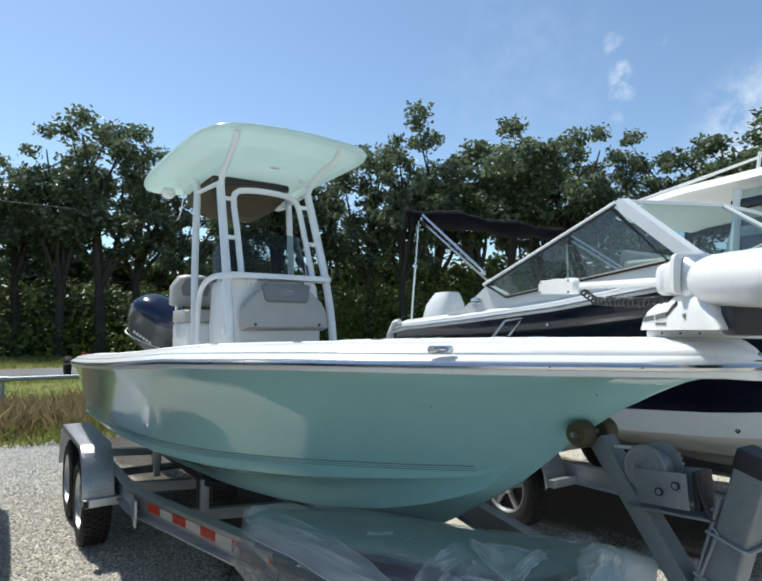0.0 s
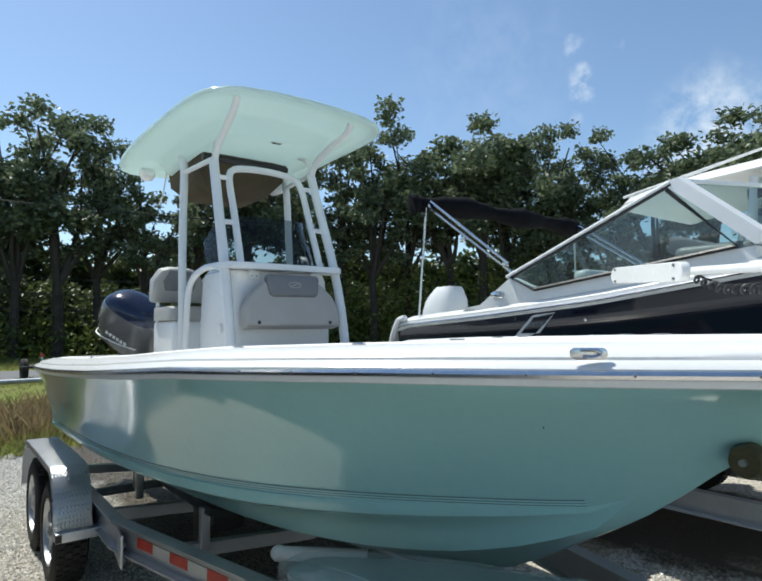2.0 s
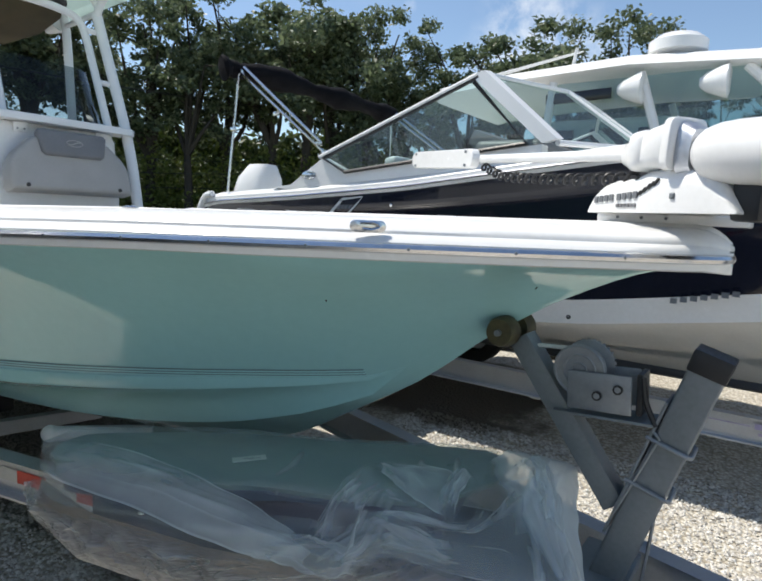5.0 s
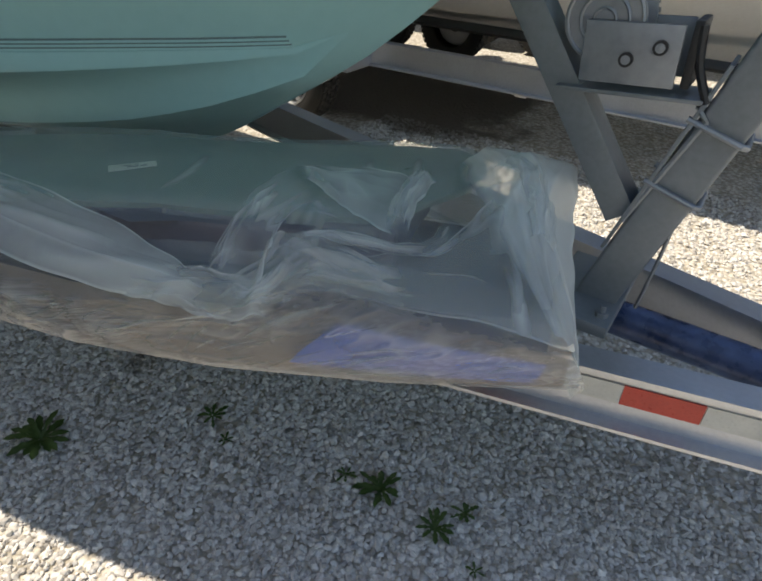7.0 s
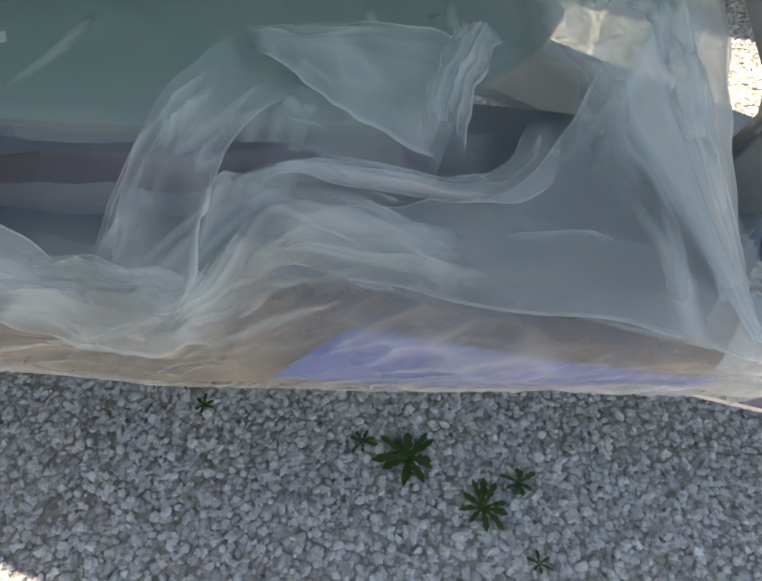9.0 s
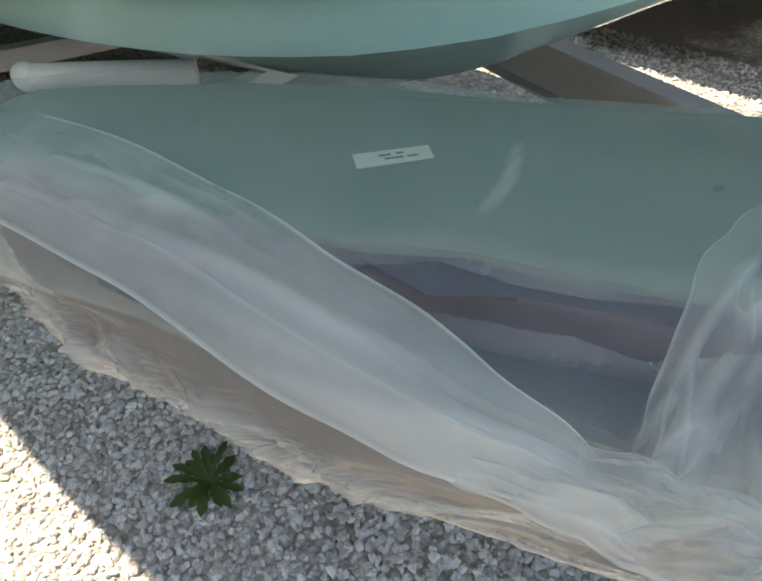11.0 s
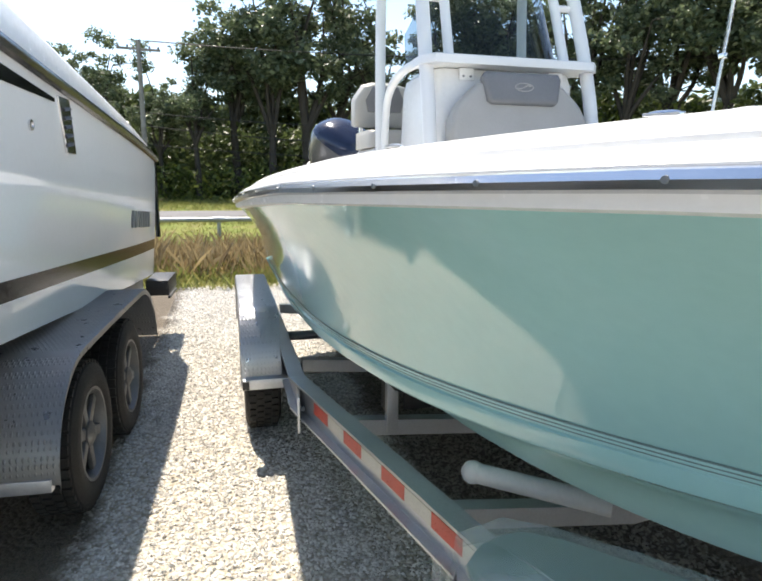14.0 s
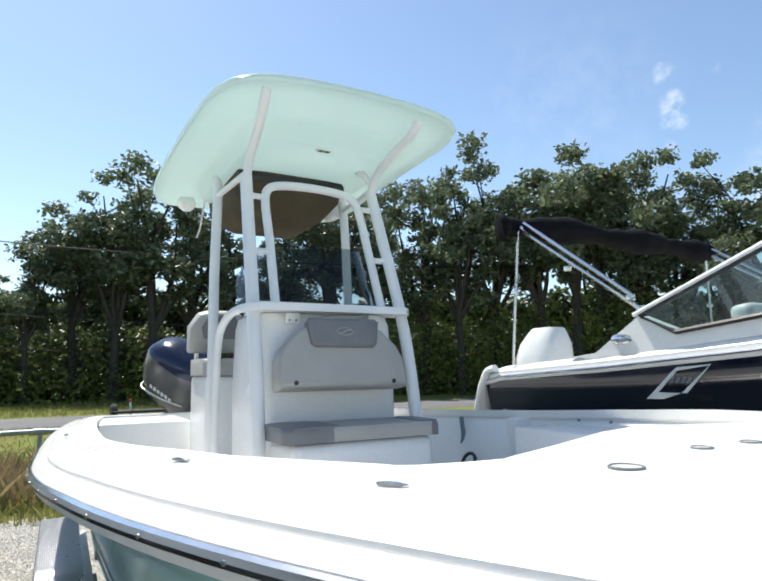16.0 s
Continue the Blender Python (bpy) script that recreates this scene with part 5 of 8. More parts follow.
        tube(bm, [V(-2.235, side * 0.60, 0.645), V(-2.0, side * 0.30, 0.63)], 0.030, 14)
        bmesh.ops.create_uvsphere(bm, u_segments=14, v_segments=10, radius=0.0345, matrix=Matrix.Translation((-2.238, side * 0.603, 0.645)))
        part("guide_pipe", bm, PVC, tr, "white pipe bunk end")
        bm = mesh()
        box(bm, (-3.10, mid + side * 0.52, 0.615), (0.012, 0.17, 0.25), bevel=0.004)
        part("bunk_bracket", bm, BLACK, tr)
        for x in (-3.1, -4.4):
            bm = mesh()
            box(bm, (x, mid + side * 0.66, 0.52), (0.045, 0.05, 0.24), bevel=0.004)
            part("bunk_bracket", bm, ALU, tr)
            bm = mesh()
            box(bm, (x - 0.10, mid + side * 0.64, 0.56), (0.16, 0.045, 0.24), bevel=0.01)
            part("bunk_post", bm, BLACK, tr)
    # crossmembers bent down under the keel
    for x in (-5.5, -4.0, -3.12, -2.35):
        w = 0.94 if x < -3 else 0.66
        bm = mesh()
        for s in (-1, 1):
            a, b = V(x, mid + s * w, 0.44), V(x, mid, 0.36)
            rows = [[p + V(dx, 0, dz) for dx, dz in ((-0.03, 0.035), (0.03, 0.035), (0.03, -0.035), (-0.03, -0.035))] for p in (a, b)]
            g = loft(bm, rows, True)
            for r in g:
                bm.faces.new(r)
        part("crossmember", bm, ALU, tr)
    for x in (-4.26, -5.05):
        bm = mesh()
        tube(bm, [V(x, mid - 1.1, 0.325), V(x, mid + 1.1, 0.325)], 0.035, 10)
        part("axle", bm, GALV, tr)
    # tongue, coupler, jack are forward of the winch stand
    bm = mesh()
    box(bm, (1.35, 0, 0.49), (1.9, 0.10, 0.10), bevel=0.008)
    part("tongue", bm, ALU, tr)
    bm = mesh()
    tube(bm, [V(-0.22, 0.06, 0.50), V(0.75, 0.03, 0.50)], 0.045, 12)
    part("tongue_tube", bm, surface("blue_wrapped_tube", (0.010, 0.020, 0.055), (0.085, 0.13, 0.25), 0.3, 0, 9, 30, spread=0.1), tr, "blue plastic-wrapped tube between the rails")
    bm = mesh()
    box(bm, (2.35, 0, 0.50), (0.22, 0.11, 0.10), bevel=0.02)
    part("coupler", bm, GALV, tr)
    bm = mesh()
    tube(bm, [V(1.7, 0.12, 0.0), V(1.7, 0.12, 0.75)], 0.03, 12)
    tube(bm, [V(1.7, 0.12, 0.74), V(1.7, 0.28, 0.76), V(1.7, 0.28, 0.86)], 0.01, 8)
    lathe(bm, [(0.09, 0), (0.09, 0.015), (0.03, 0.03), (0, 0.03)], (1.7, 0.12, 0.0), "z", 16)
    part("jack", bm, GALV, tr)
    return tr


TRAILER = build_trailer()


def build_winch_stand():
    ws = part("winch_post", winch_post_mesh(), GREYSTEEL, TRAILER, "grey square winch post with a black cap")
    low, top = V(-0.222, 0.0, 0.57), V(-0.008, 0.0, 1.270)
    way = (top - low).normalized()
    t = way.to_track_quat("Z", "Y").to_matrix()
    bm = mesh()
    box(bm, top - way * 0.031, (0.098, 0.098, 0.062), None, 0.008)
    bmesh.ops.rotate(bm, verts=bm.verts, cent=top - way * 0.031, matrix=rot(0, math.degrees(math.atan2(way.x, way.z)), 0))
    part("end_cap", bm, BLACK, ws, "black plastic cap")
    lean = rot(0, math.degrees(math.atan2(way.x, way.z)), 0)
    for d in (0.324, 0.461):
        bm = mesh()
        c = low + way * d
        loop = [c + lean @ V(u, v, 0) for u, v in ((-0.062, -0.052), (0.045, -0.052), (0.053, -0.045), (0.053, 0.045), (0.045, 0.052), (-0.062, 0.052))]
        tube(bm, loop, 0.0062, 8)
        part("u_bolt", bm, GALV, ws)
    bm = mesh()
    box(bm, low + way * 0.36 + lean @ V(-0.052, 0, 0), (0.008, 0.11, 0.42), lean, 0.002)
    part("clamp_plate", bm, GREYSTEEL, ws)
    # brace up to the bow roller
    bm = mesh()
    for y in (-0.035,):
        a, b = V(-0.212, 0, 0.80), V(-0.53, 0, 1.232)
        d = (b - a).normalized()
        q = rot(0, math.degrees(math.atan2(d.x, d.z)), 0)
        box(bm, (a + b) / 2, (0.065, 0.075, (b - a).length), q, 0.006)
    part("roller_arm", bm, GREYSTEEL, ws)
    for y in (-0.062, 0.062):
        bm = mesh()
        lathe(bm, [(0.012, -0.034), (0.040, -0.034), (0.047, -0.015), (0.048, 0.02), (0.036, 0.034), (0.012, 0.034)], (-0.566, y, 1.250), "y", 22)
        part("bow_roller", bm, ROLLER, ws, "worn olive-brown bow roller")
    bm = mesh()
    tube(bm, [V(-0.566, -0.11, 1.250), V(-0.566, 0.11, 1.250)], 0.010, 8)
    part("roller_pin", bm, GALV, ws)
    # winch: side plates, drum with webbing, gear
    tilt = rot(0, -4, 0)
    winch = part("winch", winch_plate_mesh(tilt, -0.062), GALV, ws, "galvanised hand winch")
    part("side_plate", winch_plate_mesh(tilt, 0.055), GALV, winch)
    bm = mesh()
    lathe(bm, [(0.018, -0.048), (0.0735, -0.048), (0.0735, -0.042), (0.05, -0.038), (0.05, 0.036), (0.0735, 0.040), (0.0735, 0.048), (0.018, 0.048)], (-0.335, -0.004, 1.173), "y", 36)
    part("drum", bm, GALV, winch, "drum wound with pale webbing")
    bm = mesh()
    for k in range(30):
        a = 2 * math.pi * k / 30
        box(bm, (-0.335 + 0.072 * math.cos(a), 0.046, 1.173 + 0.072 * math.sin(a)), (0.008, 0.008, 0.008), rot(0, -math.degrees(a), 0))
    part("gear_ring", bm, GALV, winch)
    bm = mesh()
    for r in (0.020, 0.044, 0.068):
        tube(bm, [V(-0.335 + r * math.cos(a), -0.053, 1.173 + r * math.sin(a)) for a in np.linspace(0, 2 * math.pi, 28)], 0.0035, 6, False)
    part("drum_ridge", bm, GALV, winch)
    for x, z in ((-0.277, 1.115), (-0.224, 1.143)):
        bm = mesh()
        lathe(bm, [(0.013, 0), (0.013, -0.006), (0.008, -0.006), (0.007, -0.001), (0, -0.001)], (x, -0.068, z), "y", 18)
        part("pinion_bush", bm, BLACK, winch)
        bm = mesh()
        lathe(bm, [(0.0085, 0.0), (0.0085, -0.008), (0.0, -0.009)], (x, -0.067, z), "y", 14)
        part("pinion_pin", bm, GALV, winch)
    bm = mesh()
    tube(bm, smooth_line([V(-0.335, -0.0, 1.223), V(-0.46, 0, 1.215), V(-0.545, 0.0, 1.20)]), 0.006, 8)
    part("strap", bm, PVC, winch)
    bm = mesh()
    box(bm, (-0.172, -0.01, 1.135), (0.016, 0.09, 0.115), rot(0, -3, 0), 0.004)
    tube(bm, smooth_line([V(-0.168, -0.05, 1.185), V(-0.155, -0.05, 1.12), V(-0.125, -0.05, 1.06)]), 0.008, 8)
    part("ratchet_pawl", bm, BLACK, winch)
    bm = mesh()
    box(bm, (-0.265, 0, 1.052), (0.27, 0.12, 0.008), rot(0, -4, 0), 0.002)
    a, b = V(-0.115, -0.05, 1.03), V(-0.205, -0.05, 0.80)
    tube(bm, [V(-0.13, -0.052, 1.045), a, b], 0.006, 6)
    part("winch_base", bm, GREYSTEEL, winch)
    # hanging safety strap behind the post
    bm = mesh()
    tube(bm, smooth_line([V(-0.105, -0.03, 0.87), V(-0.112, -0.03, 0.74), V(-0.125, -0.03, 0.60)]), 0.013, 6, flat=0.35)
    part("hanging_strap", bm, GALV, ws)
    bm = mesh()
    box(bm, (-0.235, 0, 0.582), (0.16, 0.30, 0.03), bevel=0.006)
    for k in (-0.11, 0.11):
        lathe(bm, [(0.014, 0), (0.014, 0.012), (0.006, 0.012), (0.006, 0.028), (0, 0.028)], (-0.18, k, 0.597), "z", 6)
    part("base_plate", bm, GREYSTEEL, ws)


def winch_post_mesh():
    bm = mesh()
    low, top = V(-0.222, 0, 0.57), V(-0.008, 0, 1.270)
    way = top - low
    q = rot(0, math.degrees(math.atan2(way.x, way.z)), 0)
    box(bm, (low + top) / 2, (0.09, 0.09, way.length), q, 0.008, 3)
    return bm


def winch_plate_mesh(tilt, y):
    bm = mesh()
    box(bm, (-0.275, y, 1.124), (0.172, 0.006, 0.108), tilt, 0.004)
    return bm


build_winch_stand()


# ---- the wrapped parcel on the trailer's tongue ----
NEAR = [(-1.90, -0.80), (-1.74, -0.88), (-1.43, -0.905), (-1.04, -0.81), (-0.76, -0.70), (-0.46, -0.54), (-0.15, -0.345)]
FAR = [(-1.72, -0.70), (-1.50, -0.56), (-1.28, -0.38), (-1.00, -0.245), (-0.76, -0.07), (-0.56, -0.01), (-0.30, -0.08)]


def along(line, t):
    k = t * (len(line) - 1)
    i = min(int(k), len(line) - 2)
    f = k - i
    return V(line[i][0] * (1 - f) + line[i + 1][0] * f, line[i][1] * (1 - f) + line[i + 1][1] * f, 0)


def crease(p, scale, seed):
    """Sharp folds: ridged noise."""
    return 1 - abs(2 * noise.noise(V(p.x * scale, p.y * scale, p.z * scale + seed)))


HEM = [(-1.72, -0.88, 0.72), (-1.45, -0.955, 0.755), (-1.17, -0.87, 0.77), (-0.86, -0.80, 0.76), (-0.70, -0.725, 0.75), (-0.61, -0.61, 0.79), (-0.48, -0.56, 0.78), (-0.29, -0.51, 0.765), (-0.16, -0.47, 0.75)]
BACK = [(-1.73, -0.80, 0.79), (-1.62, -0.625, 0.835), (-1.36, -0.395, 0.85), (-1.10, -0.25, 0.85), (-0.90, -0.115, 0.85), (-0.73, 0.01, 0.85), (-0.60, 0.055, 0.85), (-0.51, -0.02, 0.85), (-0.42, -0.14, 0.84), (-0.27, -0.26, 0.81)]
PANEL_EDGE = ([-1.6, -1.52, -1.46, -1.38, -1.30, -1.126, -1.044, -0.992, -0.909, -0.849, -0.792, -0.58, -0.50, -0.42], [-0.92, -0.885, -0.84, -0.828, -0.793, -0.715, -0.665, -0.61, -0.585, -0.555, -0.515, -0.40, -0.16, 0.10])


# long folds in the film: the line of each, its height and its half-width
RIDGES = (
    (((-0.722, -0.693), (-0.72, -0.62), (-0.72, -0.54), (-0.713, -0.45)), 0.010, 0.012),
    (((-0.745, -0.66), (-0.745, -0.58), (-0.742, -0.50)), 0.006, 0.007),
    (((-0.695, -0.68), (-0.70, -0.60), (-0.70, -0.52), (-0.69, -0.46)), 0.006, 0.008),
    (((-0.625, -0.745), (-0.63, -0.69), (-0.655, -0.62), (-0.68, -0.54), (-0.672, -0.45)), 0.012, 0.009),
    (((-0.615, -0.74), (-0.615, -0.68), (-0.608, -0.635), (-0.588, -0.587)), 0.014, 0.012),
    (((-0.612, -0.735), (-0.578, -0.69), (-0.555, -0.645), (-0.535, -0.605)), 0.010, 0.008),
    (((-0.65, -0.60), (-0.60, -0.585), (-0.525, -0.56), (-0.44, -0.52)), 0.008, 0.011),
    (((-0.642, -0.587), (-0.616, -0.548), (-0.55, -0.528), (-0.46, -0.50)), 0.007, 0.008),
    (((-0.60, -0.570), (-0.53, -0.548), (-0.47, -0.528)), 0.005, 0.007),
    (((-0.65, -0.513), (-0.584, -0.512), (-0.50, -0.499)), 0.005, 0.006),
    (((-0.63, -0.535), (-0.56, -0.52), (-0.50, -0.51)), 0.004, 0.005),
    (((-0.304, -0.378), (-0.27, -0.455), (-0.235, -0.495)), 0.008, 0.012),
    (((-0.34, -0.34), (-0.30, -0.40), (-0.25, -0.47)), 0.005, 0.010),
    (((-0.385, -0.30), (-0.385, -0.234), (-0.386, -0.157)), 0.010, 0.012),
    (((-0.317, -0.263), (-0.344, -0.198), (-0.383, -0.169)), 0.010, 0.012),
    (((-1.03, -0.845), (-0.93, -0.815), (-0.84, -0.775), (-0.73, -0.742)), 0.008, 0.012),
    (((-1.26, -0.83), (-1.12, -0.80), (-1.0, -0.785), (-0.91, -0.765)), 0.008, 0.014),
    (((-1.45, -0.83), (-1.30, -0.79), (-1.15, -0.765)), 0.006, 0.012),
    (((-0.796, -0.79), (-0.763, -0.765), (-0.70, -0.735)), 0.008, 0.008),
    (((-1.05, -0.40), (-1.0, -0.50), (-0.985, -0.58)), 0.003, 0.012),
    (((-0.74, -0.20), (-0.70, -0.26), (-0.62, -0.27)), 0.005, 0.010),
    (((-0.66, -0.12), (-0.62, -0.20), (-0.57, -0.24)), 0.006, 0.010),
)


def fold_ridges(grid):
    """How far the film stands up, and how much it is bunched, along its long folds."""
    up, bunch = np.zeros(grid.shape[:2]), np.zeros(grid.shape[:2])
    for line, height, half in RIDGES:
        pts = smooth_line([V(x, y, 0) for x, y in line], 4)
        near, at = np.full(grid.shape[:2], 9.0), np.zeros(grid.shape[:2])
        for k, (p, q) in enumerate(zip(pts, pts[1:])):
            dx, dy = q.x - p.x, q.y - p.y
            f = np.clip(((grid[..., 0] - p.x) * dx + (grid[..., 1] - p.y) * dy) / (dx * dx + dy * dy + 1e-9), 0, 1)
            d = np.hypot(grid[..., 0] - p.x - f * dx, grid[..., 1] - p.y - f * dy)
            at = np.where(d < near, (k + f) / (len(pts) - 1), at)
            near = np.minimum(near, d)
        fade = np.sin(np.pi * np.clip(at, 0.04, 0.96)) ** 0.6
        up += height * fade * np.exp(-(near / half) ** 2)
        bunch += 0.9 * fade * np.exp(-(near / (half * 0.75)) ** 2)
    return up, np.clip(bunch, 0, 1)


def film_sheet(name, grid, bunched, parent, label="", material=None):
    """A sheet of film over a grid of places; bunched film scatters more light."""
    ni, nj = grid.shape[:2]
    k = np.arange(ni * nj).reshape(ni, nj)
    f = np.stack([k[:-1, :-1], k[1:, :-1], k[1:, 1:], k[:-1, 1:]], -1).reshape(-1, 4)
    ob = raw_mesh(name, grid.reshape(-1, 3), f, material or FILM, parent, True)
    ob.data.attributes.new("bunched", "FLOAT", "POINT").data.foreach_set("value", np.clip(bunched, -0.4, 1).astype(np.float32).ravel())
    return tagged(ob, label)


def build_parcel():
    par = thing("wrapped_parcel", (-1.0, -0.5, 0.57), "long parts parcel in milky polythene lying on the trailer tongue", "parcel")
    bm = mesh()
    outline = [(-1.665, -0.845), (-1.685, -0.79), (-1.685, -0.745), (-1.645, -0.685), (-1.57, -0.62), (-1.46, -0.51), (-1.33, -0.40), (-1.1, -0.275), (-0.9, -0.14), (-0.73, -0.02), (-0.63, 0.035), (-0.56, 0.02), (-0.52, -0.04), (-0.51, -0.16), (-0.58, -0.40), (-0.80, -0.535), (-0.90, -0.585), (-0.97, -0.61), (-1.06, -0.68), (-1.20, -0.745), (-1.30, -0.793), (-1.38, -0.828), (-1.46, -0.838), (-1.52, -0.88), (-1.565, -0.90), (-1.62, -0.89)]
    slab(bm, outline, 0.815, 0.828, 0.005)
    part("panel", bm, PANELGREY, par, "pale grey-green moulded panel")
    bm = mesh()
    rim = [(-1.50, -0.55), (-1.0, -0.33), (-0.62, -0.12), (-0.55, -0.40), (-0.78, -0.56), (-0.90, -0.625), (-0.98, -0.655), (-1.07, -0.715), (-1.20, -0.765), (-1.45, -0.835), (-1.56, -0.88), (-1.64, -0.82), (-1.62, -0.72)]
    slab(bm, rim, 0.725, 0.8155, 0.03)
    part("packing", bm, TAUPEPACK, par, "brown-grey packing under the panel")
    bm = mesh()
    outline = [(-1.55, -0.80), (-1.0, -0.30), (-0.45, -0.12), (-0.26, -0.26), (-0.22, -0.38), (-0.42, -0.485), (-0.75, -0.645), (-1.05, -0.77), (-1.40, -0.85)]
    slab(bm, outline, 0.60, 0.728, 0.012)
    part("foam_block", bm, PANELDARK, par, "dark grey foam block")
    bm = mesh()
    box(bm, (-0.955, -0.617, 0.757), (0.14, 0.034, 0.012), rot(0, 0, 27), 0.005)
    part("flange", bm, PANELGREY, par)
    for x, y in ((-1.07, -0.775), (-1.24, -0.83), (-0.965, -0.622)):
        bm = mesh()
        lathe(bm, [(0.011, 0), (0.010, 0.004), (0, 0.007)], (x, y, 0.763 if x > -1 else 0.745), "z", 12)
        part("rivet", bm, STEEL, par)
    bm = mesh()
    rows = []
    for t in np.linspace(0.12, 0.985, 40):
        n, f = along(NEAR, float(t)), along(FAR, float(t))
        rows.append([n + (f - n) * k + V(0, 0, z) for k, z in ((0.20, 0.574), (0.01, 0.575), (0.0, 0.62), (0.025, 0.655), (0.06, 0.70))])
    loft(bm, rows)
    bmesh.ops.solidify(bm, geom=bm.faces[:], thickness=0.004)
    carton = part("carton_sleeve", bm, CARTON, par, "beige carton sleeve")
    bm = mesh()
    rows = []
    for t in np.linspace(0.735, 0.955, 14):
        n, f, h = along(NEAR, float(t)), along(FAR, float(t)), along3(HEM, min(1.0, float(t) * 1.02))
        row = []
        for g in (0.22, 0.36, 0.50, 0.64, 0.76):
            p = V(n.x + (h.x - n.x) * g ** 1.5, n.y + (h.y - n.y) * g ** 1.5, 0.572 + (h.z - 0.584) * g)
            row.append(p + (n - f).normalized() * (0.030 * math.sin(math.pi * g) ** 0.8 - 0.006))
        rows.append(row)
    loft(bm, rows)
    bmesh.ops.solidify(bm, geom=bm.faces[:], thickness=0.002)
    part("blue_label", bm, BLUEPAPER, carton, "blue printed label seen through the film")

    # lower sleeve of film, drawn into slanting wrinkles
    rows, drawn = [], []
    nt, ns = 420, 56
    for i in range(nt + 1):
        t = i / nt
        n, f, h = along(NEAR, t), along(FAR, t), along3(HEM, min(1.0, max(0.0, t * 1.02)))
        row, tight = [], []
        for j in range(ns + 1):
            s = j / ns
            g = min(1.0, s / 0.74)
            p = V(n.x + (h.x - n.x) * g ** 1.5, n.y + (h.y - n.y) * g ** 1.5, 0.572 + (h.z - 0.012 - 0.572) * g)
            p += (n - f).normalized() * 0.030 * math.sin(math.pi * g) ** 0.8
            p += (f - n).normalized() * 0.16 * max(0.0, s - 0.74) / 0.26 - V(0, 0, 0.02 * max(0.0, s - 0.74) / 0.26)
            turn = table(p.x, [-1.2, -0.85, -0.7, -0.3], [0.9, 0.5, -1.1, -1.5])
            u = p.x + turn * 0.17 * g
            c1, c2, c3 = crease(V(u, 0.10 * g, 0), 6.0, 3.3) ** 4, crease(V(u * 1.05 + 0.03 * g, 0.25 * g, 0), 13.0, 9.1) ** 5, crease(V(u, 0.5 * g, 0), 29.0, 4.0) ** 5
            w = 0.024 * c1 + 0.014 * c2 + 0.006 * c3
            patch = min(1.0, max(0.0, 0.55 + 1.6 * noise.noise(V(u * 5.0, 2.2 * g, 8.3))))
            fine = crease(V(u * 1.1, 0.6 * g, 0), 41.0, 6.6) ** 6
            low = max(0.0, 1 - g / 0.10)
            tight.append(0.05 + patch * max(0.25 * c1, 0.75 * c2, 0.7 * c3, 0.5 * fine) * min(1.0, (1.05 - g) * 2.2) + 0.55 * low + 0.25 * patch * max(0.0, 1 - g / 0.5) - 0.35 * max(0.0, g - 0.72))
            w *= math.sin(math.pi * (0.015 + 0.90 * g)) * (0.35 + 0.65 * min(1.0, abs(t - 0.84) * 5))
            row.append(p + (n - f).normalized() * w + V(0, 0, 0.3 * w))
        rows.append(row)
        drawn.append(tight)
    film_sheet("film_sleeve", np.array([[tuple(p) for p in row] for row in rows]), np.array(drawn), par, "wrinkled lower sleeve of film", FILMTHICK)
    wr = mesh()
    rng = np.random.default_rng(5)
    for k in range(60):
        c, g0 = rng.uniform(0.06, 0.98), rng.uniform(0.05, 0.55)
        x = rows[int(c * nt)][0].x
        lean = table(x, [-1.3, -0.9, -0.7, -0.3], [-0.10, -0.045, 0.055, 0.05]) * rng.uniform(0.5, 1.5)
        rise = rng.uniform(0.12, 0.34) * (0.6 if x > -0.45 else 1)
        wide, bow = rng.uniform(0.002, 0.006) * (2.4 if k % 4 == 0 else 1), rng.normal() * 0.06
        strip = []
        for e in np.linspace(0, 1, 15):
            i = min(nt, max(0, (c + lean * (e - 0.5)) * nt))
            j = min(0.74, max(0.02, g0 * 0.74 + rise * e + bow * math.sin(math.pi * e))) * ns
            i0, j0 = min(int(i), nt - 1), min(int(j), ns - 1)
            q = rows[i0][j0].lerp(rows[i0 + 1][j0], i - i0).lerp(rows[i0][j0 + 1].lerp(rows[i0 + 1][j0 + 1], i - i0), j - j0)
            n, f = along(NEAR, i / nt), along(FAR, i / nt)
            out = (n - f).normalized() * 0.8 + V(0, 0, 0.5)
            a = wide * math.sin(math.pi * min(0.97, max(0.03, e))) ** 0.8
            strip.append([q + out * 0.003, q + out * (0.003 + a * 0.7) + V(0, 0, a * 0.6), q + out * 0.005 + V(0, 0, a * 1.6), q + out * (0.002 + a * 0.4) + V(0, 0, a * 0.7)])
        loft(wr, strip)

    # clear sheet drawn over the panel and down into the recess before it
    nt, ns = 240, 110
    grid = np.zeros((nt + 1, ns + 3, 3))
